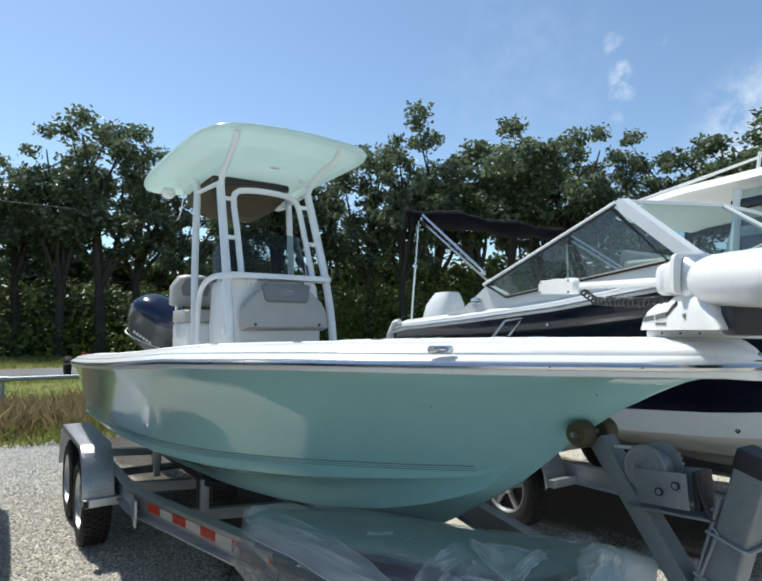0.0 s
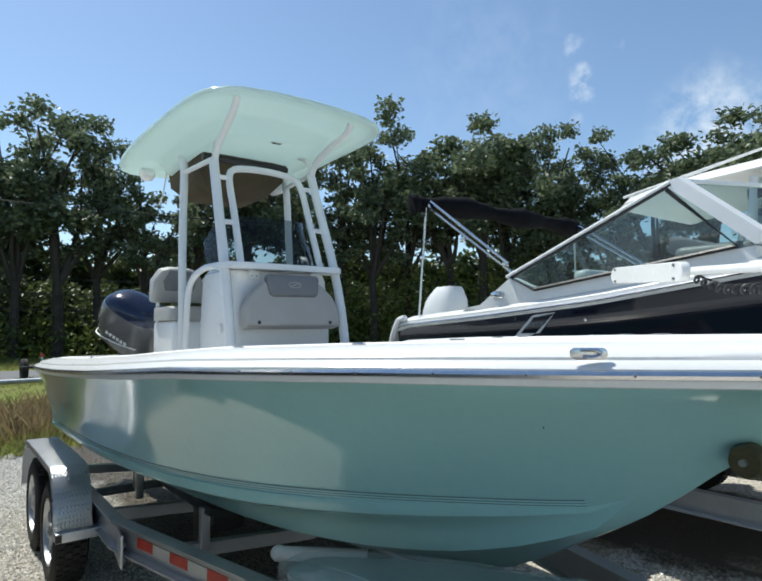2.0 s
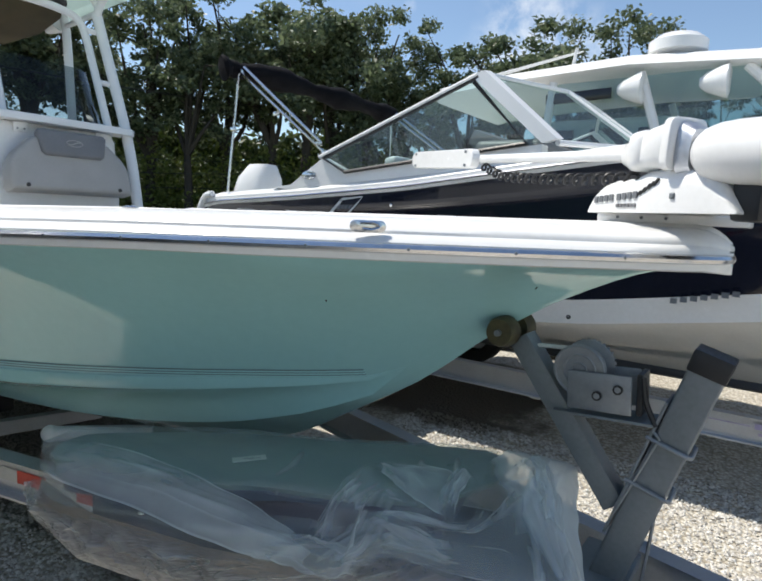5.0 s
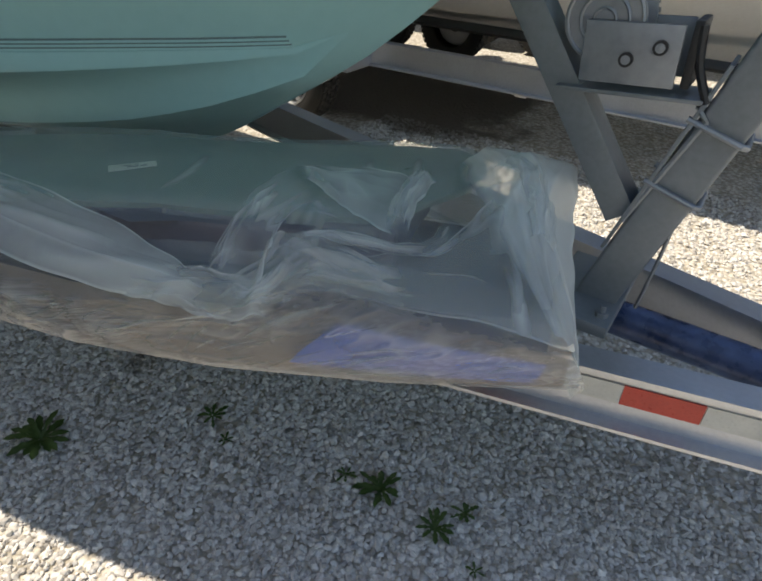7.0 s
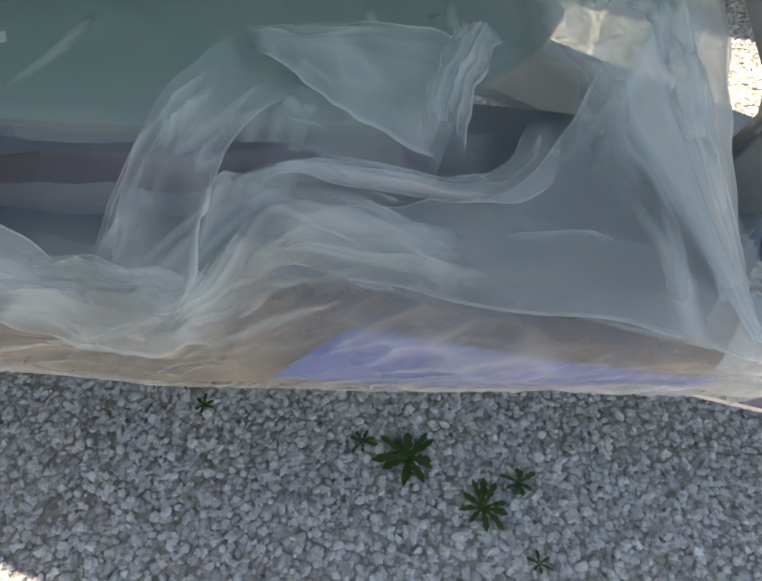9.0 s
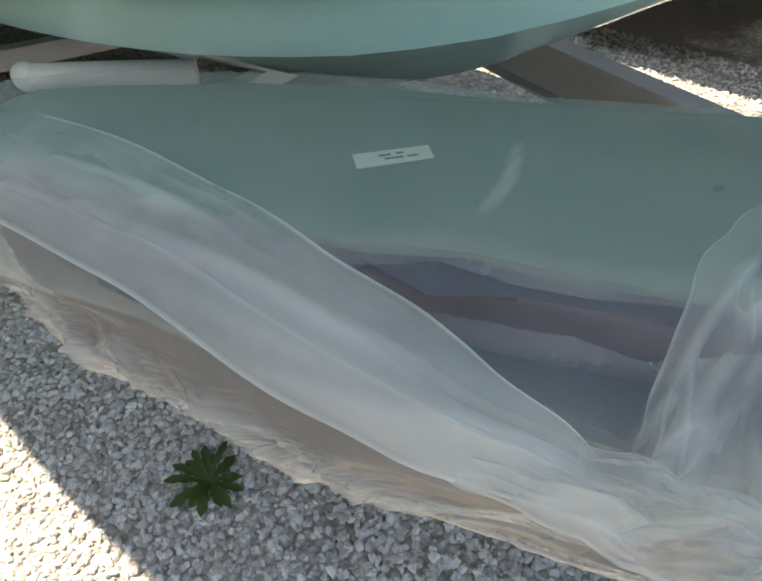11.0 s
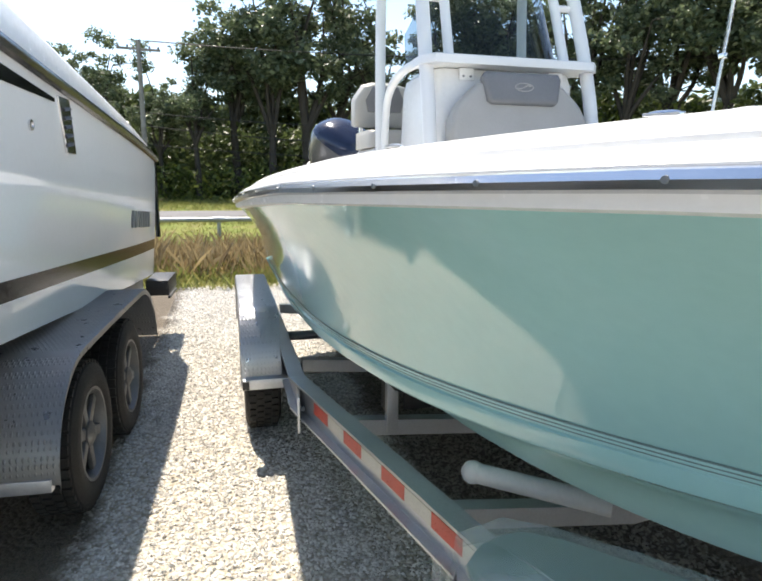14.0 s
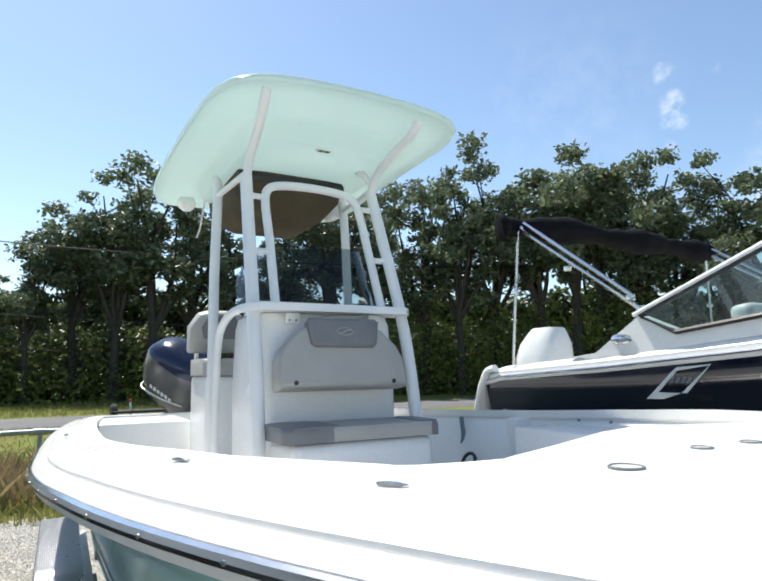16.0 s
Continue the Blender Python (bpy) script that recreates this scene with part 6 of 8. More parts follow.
    for i in range(nt + 1):
        t = i / nt
        h, b = smooth3(HEM, t), smooth3(BACK, t)
        for j in range(ns + 1):
            s = j / ns
            p = h + (b - h) * s
            d = min(1.0, max(0.0, (p.y - table(p.x, *PANEL_EDGE) + 0.06) / 0.055))
            d = d * d * (3 - 2 * d)
            top = 0.752 + 0.092 * d + 0.03 * min(1.0, max(0.0, (p.x + 0.55) / 0.25)) * (1 - d)
            k = min(1.0, s * 7)
            p.z = h.z * (1 - k) + top * k - 0.03 * max(0.0, s - 0.94) / 0.06
            p.z += 0.0025 * crease(V(p.x * 0.5 + p.y, p.y * 0.3, 0), 7.0, 2.0) ** 4 * k - 0.06 * max(0.0, 1 - t / 0.03) ** 2 * min(1.0, s * 4)
            grid[i, j] = p
        grid[i, ns + 1] = V(b.x, b.y, b.z - 0.06) + (b - h).normalized() * 0.02
        grid[i, ns + 2] = V(b.x, b.y, 0.60) + (b - h).normalized() * 0.03
    rise, bunch = fold_ridges(grid)
    rise[:, ns - 3:] = 0
    grid[..., 2] += 0.7 * rise
    film_sheet("film", grid, 0.12 + 0.4 * bunch, par, "clear polythene film drawn over the panel")

    def fold(a, b, bulge, seed, level=0.35, name="film_fold", na=110, nb=54, deep=0.006, many=3.0, edge=0.35, label="", wander=0.006, ends=True, soft=0.0):
        """A loose layer of film between two lines, milky where it is bunched, with long wrinkles running along it."""
        g, milky = np.zeros((na + 1, nb + 1, 3)), np.zeros((na + 1, nb + 1))
        for i in range(na + 1):
            t = i / na
            p, q = smooth3(a, t), smooth3(b, t)
            d = q - p
            out = d.normalized()
            p = p + out * wander * noise.noise(V(t * 9, seed, 1.7))
            q = q + out * wander * noise.noise(V(t * 9, seed, 5.2))
            d = q - p
            for j in range(nb + 1):
                e = j / nb
                u = e * many * 0.35 + 0.25 * t
                c = crease(V(u, 0.5 * t, 0), 2.0, seed) ** 2 + 0.4 * crease(V(u * 1.7, 0.9 * t, 0), 2.6, seed + 3) ** 3
                c *= math.sin(math.pi * min(0.94, max(0.06, t))) ** 0.7 * math.sin(math.pi * min(1.0, 0.08 + 0.84 * e))
                here = min(1.0, max(0.0, 2.4 * noise.noise(V(t * 3.1, e * 2.3, seed + 30)) + 0.15))
                thin = here * crease(V(e * many * 0.34 + 0.35 * t + 0.12 * noise.noise(V(t * 3, e * 2, seed)), 0.4 * t, 0), 2.3, seed + 8) ** 11
                there = min(1.0, max(0.0, 2.4 * noise.noise(V(t * 2.7, e * 2.0, seed + 40)) + 0.1))
                thin += there * crease(V(e * many * 0.24 - 0.8 * t, 0.4 * t, 0), 2.9, seed + 21) ** 14
                g[i, j] = p + d * e + V(0, 0, bulge * math.sin(math.pi * e) + deep * c + 0.005 * thin)
                rim = min(e, 1 - e) * nb
                fade = min(1.0, t / 0.14, (1 - t) / 0.14) if ends else 1.0
                g[i, j, 2] -= 0.008 * (1 - fade) ** 2
                milky[i, j] = fade * (0.6 * level + edge * max(0.0, 1 - rim / 2.0) + 0.08 * c + 0.30 * thin + 0.25 * noise.noise(V(t * 4 + seed, e * 2.2, seed))) - 0.4 * (1 - fade)
                if soft:
                    near = min(1.0, e / soft)
                    milky[i, j] = milky[i, j] * near - 0.4 * (1 - near)
        up, b2 = fold_ridges(g)
        g[..., 2] += up
        return film_sheet(name, g, milky + 0.30 * b2, par, label)

    # long band along the near side
    fold([(-1.66, -0.84, 0.846), (-1.52, -0.78, 0.850), (-1.30, -0.735, 0.846), (-1.12, -0.722, 0.843), (-0.99, -0.72, 0.838), (-0.86, -0.722, 0.83), (-0.78, -0.725, 0.815), (-0.715, -0.732, 0.80)],
         [(-1.66, -0.91, 0.80), (-1.53, -0.925, 0.79), (-1.36, -0.895, 0.785), (-1.21, -0.872, 0.785), (-1.05, -0.855, 0.782), (-0.90, -0.822, 0.77), (-0.79, -0.775, 0.764), (-0.675, -0.735, 0.762)], 0.016, 1.0, 0.40, na=160, deep=0.007, edge=0.5, label="long milky band of folded film")
    # tent-like fold standing over the recess, and the sheet that runs on from it
    fold([(-0.735, -0.725, 0.79), (-0.75, -0.67, 0.825), (-0.766, -0.60, 0.86), (-0.776, -0.54, 0.88), (-0.773, -0.48, 0.893), (-0.765, -0.44, 0.90)],
         [(-0.645, -0.735, 0.765), (-0.628, -0.70, 0.80), (-0.638, -0.66, 0.835), (-0.666, -0.605, 0.846), (-0.685, -0.545, 0.857), (-0.668, -0.455, 0.868)], 0.016, 2.0, 0.06, deep=0.009, many=4.0, label="tent-like fold of film")
    fold([(-0.66, -0.735, 0.77), (-0.636, -0.69, 0.81), (-0.660, -0.61, 0.846), (-0.62, -0.553, 0.848), (-0.56, -0.537, 0.842), (-0.46, -0.51, 0.80)],
         [(-0.655, -0.735, 0.762), (-0.60, -0.690, 0.776), (-0.578, -0.635, 0.786), (-0.545, -0.605, 0.782), (-0.48, -0.575, 0.765), (-0.40, -0.548, 0.745)], 0.010, 8.0, -0.12, deep=0.010, many=5.0, edge=0.18)
    # bunched film where the folds meet
    fold([(-0.93, -0.79, 0.79), (-0.84, -0.755, 0.80), (-0.76, -0.72, 0.812), (-0.70, -0.70, 0.815), (-0.65, -0.685, 0.81), (-0.60, -0.665, 0.79)],
         [(-0.90, -0.815, 0.768), (-0.82, -0.79, 0.764), (-0.755, -0.775, 0.76), (-0.69, -0.757, 0.758), (-0.645, -0.738, 0.758), (-0.59, -0.69, 0.768)], 0.012, 11.0, 0.24, deep=0.012, many=6.0)
    # thin layer over the recess
    fold([(-0.70, -0.46, 0.872), (-0.62, -0.455, 0.858), (-0.54, -0.44, 0.848), (-0.47, -0.40, 0.85)], [(-0.665, -0.60, 0.842), (-0.60, -0.55, 0.838), (-0.52, -0.52, 0.836), (-0.43, -0.47, 0.842)], -0.010, 14.0, -0.15, deep=0.006, many=5.0, edge=0.1)
    # flap thrown over the top, and the pleat that holds it
    fold([(-0.765, -0.44, 0.903), (-0.72, -0.39, 0.896), (-0.66, -0.335, 0.89), (-0.59, -0.30, 0.882), (-0.525, -0.315, 0.872)],
         [(-0.738, -0.456, 0.898), (-0.67, -0.465, 0.884), (-0.62, -0.470, 0.868), (-0.56, -0.473, 0.856), (-0.495, -0.475, 0.848)], 0.010, 3.0, 0.42, deep=0.004, many=2.0, label="flap of film thrown over the top")
    fold([(-0.578, -0.29, 0.890), (-0.566, -0.35, 0.888), (-0.556, -0.41, 0.872), (-0.54, -0.468, 0.852)], [(-0.525, -0.28, 0.884), (-0.517, -0.35, 0.88), (-0.507, -0.41, 0.866), (-0.485, -0.468, 0.848)], 0.014, 4.0, 0.42, na=60, nb=34, deep=0.010, many=7.0)
    # soft swag round the dark recess
    fold([(-0.662, -0.562, 0.846), (-0.60, -0.517, 0.842), (-0.53, -0.492, 0.84), (-0.475, -0.472, 0.842), (-0.452, -0.435, 0.85), (-0.462, -0.37, 0.862)],
         [(-0.666, -0.605, 0.842), (-0.616, -0.553, 0.839), (-0.535, -0.532, 0.837), (-0.45, -0.502, 0.839), (-0.406, -0.455, 0.846), (-0.43, -0.35, 0.862)], 0.006, 5.0, 0.14, deep=0.004, edge=0.2)
    # smooth doubled sheet towards the post
    fold([(-0.63, -0.60, 0.80), (-0.57, -0.55, 0.817), (-0.50, -0.512, 0.828), (-0.435, -0.465, 0.838), (-0.42, -0.36, 0.852), (-0.42, -0.24, 0.862), (-0.41, -0.13, 0.866)],
         [(-0.655, -0.70, 0.765), (-0.60, -0.605, 0.768), (-0.50, -0.575, 0.770), (-0.40, -0.548, 0.768), (-0.30, -0.503, 0.762), (-0.21, -0.484, 0.756), (-0.165, -0.472, 0.750)], 0.006, 6.0, 0.06, na=140, nb=70, deep=0.005, many=3.0, edge=0.3, label="smooth doubled sheet of film")
    # gathered mouth of the bag beside the post
    fold([(-0.57, -0.11, 0.842), (-0.50, -0.235, 0.842), (-0.44, -0.285, 0.842), (-0.35, -0.37, 0.83), (-0.20, -0.475, 0.765)], [(-0.47, 0.0, 0.85), (-0.345, 0.015, 0.862), (-0.285, -0.13, 0.81), (-0.225, -0.26, 0.73), (-0.14, -0.41, 0.63)], 0.032, 7.0, 1.15, "gathered_mouth", 90, 60, 0.022, 3.0, wander=0.012, label="gathered mouth of the bag", ends=False, soft=0.2, edge=0.1)
    fold([(-0.47, -0.15, 0.875), (-0.42, -0.17, 0.885), (-0.37, -0.24, 0.862)], [(-0.42, -0.08, 0.872), (-0.36, -0.11, 0.868), (-0.31, -0.19, 0.83)], 0.026, 12.0, 0.95, "gathered_mouth", 60, 46, 0.018, 4.0, ends=False, soft=0.15)
    fold([(-0.40, -0.20, 0.868), (-0.36, -0.24, 0.866), (-0.315, -0.32, 0.842)], [(-0.345, -0.14, 0.85), (-0.305, -0.19, 0.832), (-0.27, -0.28, 0.80)], 0.018, 17.0, 0.95, "gathered_mouth", 50, 40, 0.014, 4.0, ends=False, soft=0.15)
    fold([(-0.47, 0.0, 0.85), (-0.345, 0.015, 0.862), (-0.285, -0.13, 0.81), (-0.225, -0.26, 0.73), (-0.14, -0.41, 0.63)], [(-0.48, -0.02, 0.60), (-0.36, -0.02, 0.60), (-0.30, -0.14, 0.60), (-0.24, -0.25, 0.60), (-0.155, -0.40, 0.59)], 0.0, 15.0, 1.0, "gathered_side", 60, 24, ends=False)
    tagged(part("film_wrinkle", wr, FILM, par, "fine bright wrinkles in the film", sharp=180), "fine bright wrinkles in the film", kind="stuff")
    # paper tag with unreadable writing, under the film
    place = Matrix.Translation((-1.151, -0.529, 0.829)) @ rot(0, 0, 57).to_4x4()
    bm = mesh()
    plate(bm, [(-0.050, -0.017), (0.050, -0.015), (0.051, 0.016), (-0.049, 0.017)], place, 0.0015)
    tag = part("paper_tag", bm, PAPER, par, "pale paper tag with scribbled marks")
    bm = mesh()
    for u, v, w in ((-0.010, 0.004, 0.016), (0.010, 0.005, 0.010), (0.0, -0.005, 0.024), (0.024, -0.005, 0.014)):
        plate(bm, [(u - w / 2, v - 0.0018), (u + w / 2, v - 0.0018), (u + w / 2, v + 0.0018), (u - w / 2, v + 0.0018)], place @ Matrix.Translation((0, 0, 0.002)), 0.0006)
    part("writing_bars", bm, GREYPRINT, tag)


def smooth3(line, t):
    """A rounded line through the given places."""
    k = t * (len(line) - 1)
    i = min(int(k), len(line) - 2)
    f = k - i
    g = [Vector(line[max(0, min(len(line) - 1, i + j))]) for j in (-1, 0, 1, 2)]
    return 0.5 * (2 * g[1] + (g[2] - g[0]) * f + (2 * g[0] - 5 * g[1] + 4 * g[2] - g[3]) * f * f + (3 * g[1] - g[0] - 3 * g[2] + g[3]) * f ** 3)


def along3(line, t):
    k = t * (len(line) - 1)
    i = min(int(k), len(line) - 2)
    f = k - i
    return Vector(line[i]) * (1 - f) + Vector(line[i + 1]) * f


build_parcel()


# ---- the navy dual-console boat beside it ----
def build_navy_boat():
    yc, hb = 3.06, 1.28
    nb = thing("navy_boat", (-1.0, yc, 0.5), "navy and white dual-console boat with a folded bimini, on a trailer", "boat")

    def half(x):
        if x > -0.8:
            u = min(1.0, (3.2 - x) / 4.0)
            return hb * (1 - (1 - u) ** 2.6)
        return hb - 0.02 * max(0, -x - 3)

    def sheer(x):
        return table(x, [-4.5, -4.27, -3.2, -2.2, -1.56, -0.8, 0.2, 3.2], [1.63, 1.69, 1.755, 1.835, 1.915, 2.005, 2.09, 2.25])

    def break_z(x):
        return table(x, [-4.5, -2.0, -1.1, -0.8, 0.1, 1.5, 3.2], [0.98, 1.04, 1.10, 1.14, 1.28, 1.55, 2.0])

    def keel(x):
        return table(x, [-4.5, 0.0, 1.2, 2.2, 3.2], [0.55, 0.55, 0.75, 1.25, 2.05])

    xs = [-4.4 + 0.19 * i for i in range(40)] + [3.1, 3.17]
    xs = [x for x in xs if x <= 3.17]

    def skin(stations_, f):
        bm = mesh()
        for s in (-1, 1):
            loft(bm, [[V(x, yc + s * a, z) for a, z in f(x)] for x in stations_])
        return bm

    hull = part("topside", skin(xs, lambda x: [(half(x) * (1 - 0.16 * (1 - t) ** 1.5), break_z(x) + (sheer(x) - 0.07 - break_z(x)) * t) for t in np.linspace(0, 1, 9)]), NAVY, nb, "glossy navy blue hull side")
    part("bottom", skin(xs, lambda x: [(0.0, keel(x)), (half(x) * 0.45, keel(x) + (break_z(x) - 0.17 - keel(x)) * 0.5), (half(x) * 0.79, break_z(x) - 0.17), (half(x) * 0.815, break_z(x) - 0.155), (half(x) * 0.825, break_z(x) - 0.06), (half(x) * 0.84, break_z(x))]), WHITE, nb, "white hull bottom", sharp=30)
    part("sheer_cap", skin(xs, lambda x: [(half(x) + 0.004, sheer(x) - 0.075), (half(x) + 0.018, sheer(x) - 0.055), (half(x) + 0.008, sheer(x) - 0.035), (half(x) + 0.010, sheer(x) - 0.01), (half(x) - 0.015, sheer(x) + 0.022), (half(x) - 0.06, sheer(x) + 0.035), (half(x) - 0.13, sheer(x) + 0.035)]), WHITE, nb, "white gunwale cap")
    for s in (-1, 1):
        bm = mesh()
        tube(bm, [V(x, yc + s * (half(x) + 0.018), sheer(x) - 0.045) for x in xs], 0.008, 6)
        part("rub_rail", bm, STEEL, nb)
    # decks and cockpit
    bm = mesh()
    loft(bm, [[V(x, yc - max(half(x) - 0.13, 0.01), sheer(x) + 0.034), V(x, yc, sheer(x) + 0.06), V(x, yc + max(half(x) - 0.13, 0.01), sheer(x) + 0.034)] for x in xs if x > -1.2])
    part("foredeck", bm, DECK, nb, "white foredeck")
    bm = mesh()
    slab(bm, [(-4.35, yc - 0.99), (-1.2, yc - 0.99), (-1.2, yc + 0.99), (-4.35, yc + 0.99)], 1.09, 1.13)
    for s in (-1, 1):
        box(bm, (-2.8, yc + s * 1.00, 1.41), (3.1, 0.03, 0.64))
    box(bm, (-4.37, yc, 1.30), (0.08, 2.3, 0.62), bevel=0.02)
    box(bm, (-1.22, yc, 1.56), (0.05, 2.0, 0.86))
    part("cockpit", bm, WHITE, nb)
    # raked stern trim
    for s in (-1, 1):
        bm = mesh()
        tube(bm, smooth_line([V(-4.26, yc + s * 1.275, 1.71), V(-4.36, yc + s * 1.275, 1.68), V(-4.46, yc + s * 1.27, 1.52), V(-4.54, yc + s * 1.25, 1.30), V(-4.58, yc + s * 1.22, 1.05)]), 0.03, 8)
        part("stern_trim", bm, WHITE, nb)
    bm = mesh()
    loft(bm, [[V(-4.40, yc - 1.26, 1.66), V(-4.40, yc + 1.26, 1.66)], [V(-4.52, yc - 1.25, 1.3), V(-4.52, yc + 1.25, 1.3)], [V(-4.58, yc - 1.05, 0.95), V(-4.58, yc + 1.05, 0.95)], [V(-4.58, yc - 0.1, 0.56), V(-4.58, yc + 0.1, 0.56)]])
    part("transom", bm, WHITE, nb)
    # coaming under the windshield
    for s in (-1, 1):
        y = yc + s * 1.27
        bm = mesh()
        prof = [(-3.50, 1.775), (-3.28, 1.80), (-2.95, 2.005), (-2.71, 1.90), (-1.2, 2.055), (-1.2, 1.96), (-2.2, 1.86), (-3.3, 1.76)]
        va, vb = [bm.verts.new((x, y, z)) for x, z in prof], [bm.verts.new((x, y - s * 0.10, z)) for x, z in prof]
        bm.faces.new(va)
        bm.faces.new(vb[::-1])
        for i in range(len(va)):
            j = (i + 1) % len(va)
            bm.faces.new((va[i], va[j], vb[j], vb[i]))
        part("coaming", bm, WHITE, nb)
        bm = mesh()
        lathe(bm, [(0.055, 0.0), (0.055, s * 0.012), (0.04, s * 0.018), (0, s * 0.018)], (-3.08, y, 1.875), "y", 20)
        bmesh.ops.scale(bm, verts=bm.verts, vec=(1.3, 1, 0.6), space=Matrix.Translation((3.08, -y, -1.875)))
        part("vent", bm, STEEL, nb, "oval stainless vent")
    # windshield: side panes, front panes, frames
    ws = part("windshield", frame_mesh(yc), POWDER, nb, "white-framed raked windshield with green-tinted glass")
    a, b, c, d = V(-2.93, 0, 2.0), V(-1.645, 0, 2.485), V(-1.20, 0, 2.06), V(-2.71, 0, 1.895)
    for s in (-1, 1):
        dy = V(0, yc + s * 1.285, 0)
        bm = mesh()
        loft(bm, [[a + dy, b + dy], [d + dy, c + dy]])
        g = part("side_pane", bm, TINTED, ws)
        g.visible_shadow = False
        bm = mesh()
        tube(bm, [d + dy, a + dy, b + dy], 0.013, 6)
        tube(bm, [b + dy + V(-0.03, 0, -0.03), c + dy + V(-0.09, 0, -0.0), d + dy], 0.015, 6)
        part("pane_gasket", bm, BLACK, ws)
    for s in (-1, 1):
        p0, p1, q0, q1 = V(-1.62, yc + s * 1.25, 2.50), V(-1.36, yc + s * 0.42, 2.53), V(-0.80, yc + s * 0.42, 2.12), V(-1.12, yc + s * 1.22, 2.075)
        bm = mesh()
        loft(bm, [[p0, p1], [q1, q0]])
        g = part("front_pane", bm, TINTED, ws)
        g.visible_shadow = False
    p0, p1 = V(-1.36, yc - 0.42, 2.53), V(-1.36, yc + 0.42, 2.53)
    bm = mesh()
    loft(bm, [[p0, p1], [V(-0.80, yc - 0.42, 2.12), V(-0.80, yc + 0.42, 2.12)]])
    g = part("centre_pane", bm, TINTED, ws)
    g.visible_shadow = False
    # helm seats seen through the glass
    for s in (-1, 1):
        bm = mesh()
        box(bm, (-2.55, yc + s * 0.62, 1.75), (0.14, 0.52, 0.62), rot(0, -8, 0), 0.05, 3)
        box(bm, (-2.30, yc + s * 0.62, 1.52), (0.50, 0.52, 0.14), bevel=0.04, segs=3)
        box(bm, (-2.30, yc + s * 0.62, 1.27), (0.30, 0.30, 0.38), bevel=0.02)
        part("helm_seat", bm, PVC, nb, "white helm seat")
        bm = mesh()
        box(bm, (-1.50, yc + s * 0.70, 1.62), (0.50, 0.80, 1.0), bevel=0.06, segs=3)
        box(bm, (-1.66, yc + s * 0.70, 2.10), (0.36, 0.60, 0.12), rot(0, 20, 0), 0.03)
        part("helm_console", bm, VINYLDARK, nb)
    # bimini folded back in its black boot
    bim = part("bimini", bimini_boot(yc), CANVAS, nb, "folded bimini in a black canvas boot")
    for s in (-1, 1):
        y = yc + s * 1.18
        for a, b, r in (((-4.04, y, 2.76), (-4.08, yc + s * 1.25, 1.73), 0.0125), ((-4.02, y, 2.77), (-2.90, yc + s * 1.28, 2.025), 0.014), ((-3.97, y, 2.805), (-2.98, yc + s * 1.27, 2.125), 0.014)):
            bm = mesh()
            tube(bm, [a, b], r, 8)
            part("frame_tube", bm, STEEL, bim)
        for at in ((-4.02, y, 2.775), (-3.50, yc + s * 1.24, 2.375), (-2.92, yc + s * 1.28, 2.045), (-2.99, yc + s * 1.275, 2.115), (-4.06, yc + s * 1.215, 2.28)):
            bm = mesh()
            box(bm, at, (0.05, 0.03, 0.035), bevel=0.006)
            part("hinge", bm, STEEL, bim)
    # silver emblem on the side
    for s in (-1,):
        y = yc + s * 1.272
        place = Matrix.Translation((-2.73, y, 1.62)) @ rot(90, 0, 0).to_4x4()
        bm = mesh()
        for quad in ([(-0.20, -0.092), (-0.10, -0.092), (0.02, -0.055), (-0.155, -0.055)], [(-0.155, -0.055), (-0.125, -0.055), (0.0, 0.06), (-0.03, 0.06)], [(-0.03, 0.06), (0.19, 0.092), (0.215, 0.115), (0.0, 0.082)], [(0.19, 0.092), (0.02, -0.055), (0.05, -0.055), (0.215, 0.115)]):
            plate(bm, [(u, v) for u, v in quad], place, 0.006)
        part("emblem", bm, PVC, nb, "silver slanted emblem")
        bm = mesh()
        for k in range(4):
            plate(bm, [(-0.055 + 0.035 * k, 0.0), (-0.03 + 0.035 * k, 0.0), (-0.012 + 0.035 * k, 0.032), (-0.037 + 0.035 * k, 0.032)], place, 0.005)
        part("emblem_bars", bm, GREYPRINT, nb)
    bm = mesh()
    for k in range(7):
        box(bm, (-0.42 + 0.05 * k, yc - half(-0.3) * 0.86, 1.18 + 0.012 * k), (0.035, 0.01, 0.03))
    part("registration_bars", bm, GREYPRINT, nb, "pale lettering bars")
    bm = mesh()
    lathe(bm, [(0.016, 0), (0.016, -0.01), (0.009, -0.012), (0, -0.008)], (-1.02, yc - half(-1) * 0.812, 1.00), "y", 14)
    part("drain", bm, BLACK, nb)
    # white outboard
    bm = mesh()
    rows = []
    for z, cx, lx, ly in ((1.45, -4.98, 0.24, 0.18), (1.55, -4.97, 0.29, 0.20), (1.80, -4.96, 0.285, 0.20), (1.94, -4.935, 0.25, 0.185), (2.06, -4.90, 0.175, 0.135), (2.09, -4.89, 0.15, 0.115), (2.095, -4.885, 0.10, 0.08)):
        ring = []
        for a in np.linspace(0, 2 * math.pi, 26, endpoint=False):
            cc, ss = math.cos(a), math.sin(a)
            r = (abs(cc) ** 3 + abs(ss) ** 3) ** (-1 / 3)
            ring.append(V(cx + lx * r * cc, yc - 0.08 + ly * r * ss, z))
        rows.append(ring)
    g = loft(bm, rows, True)
    bm.faces.new(g[0])
    bm.faces.new(g[-1])
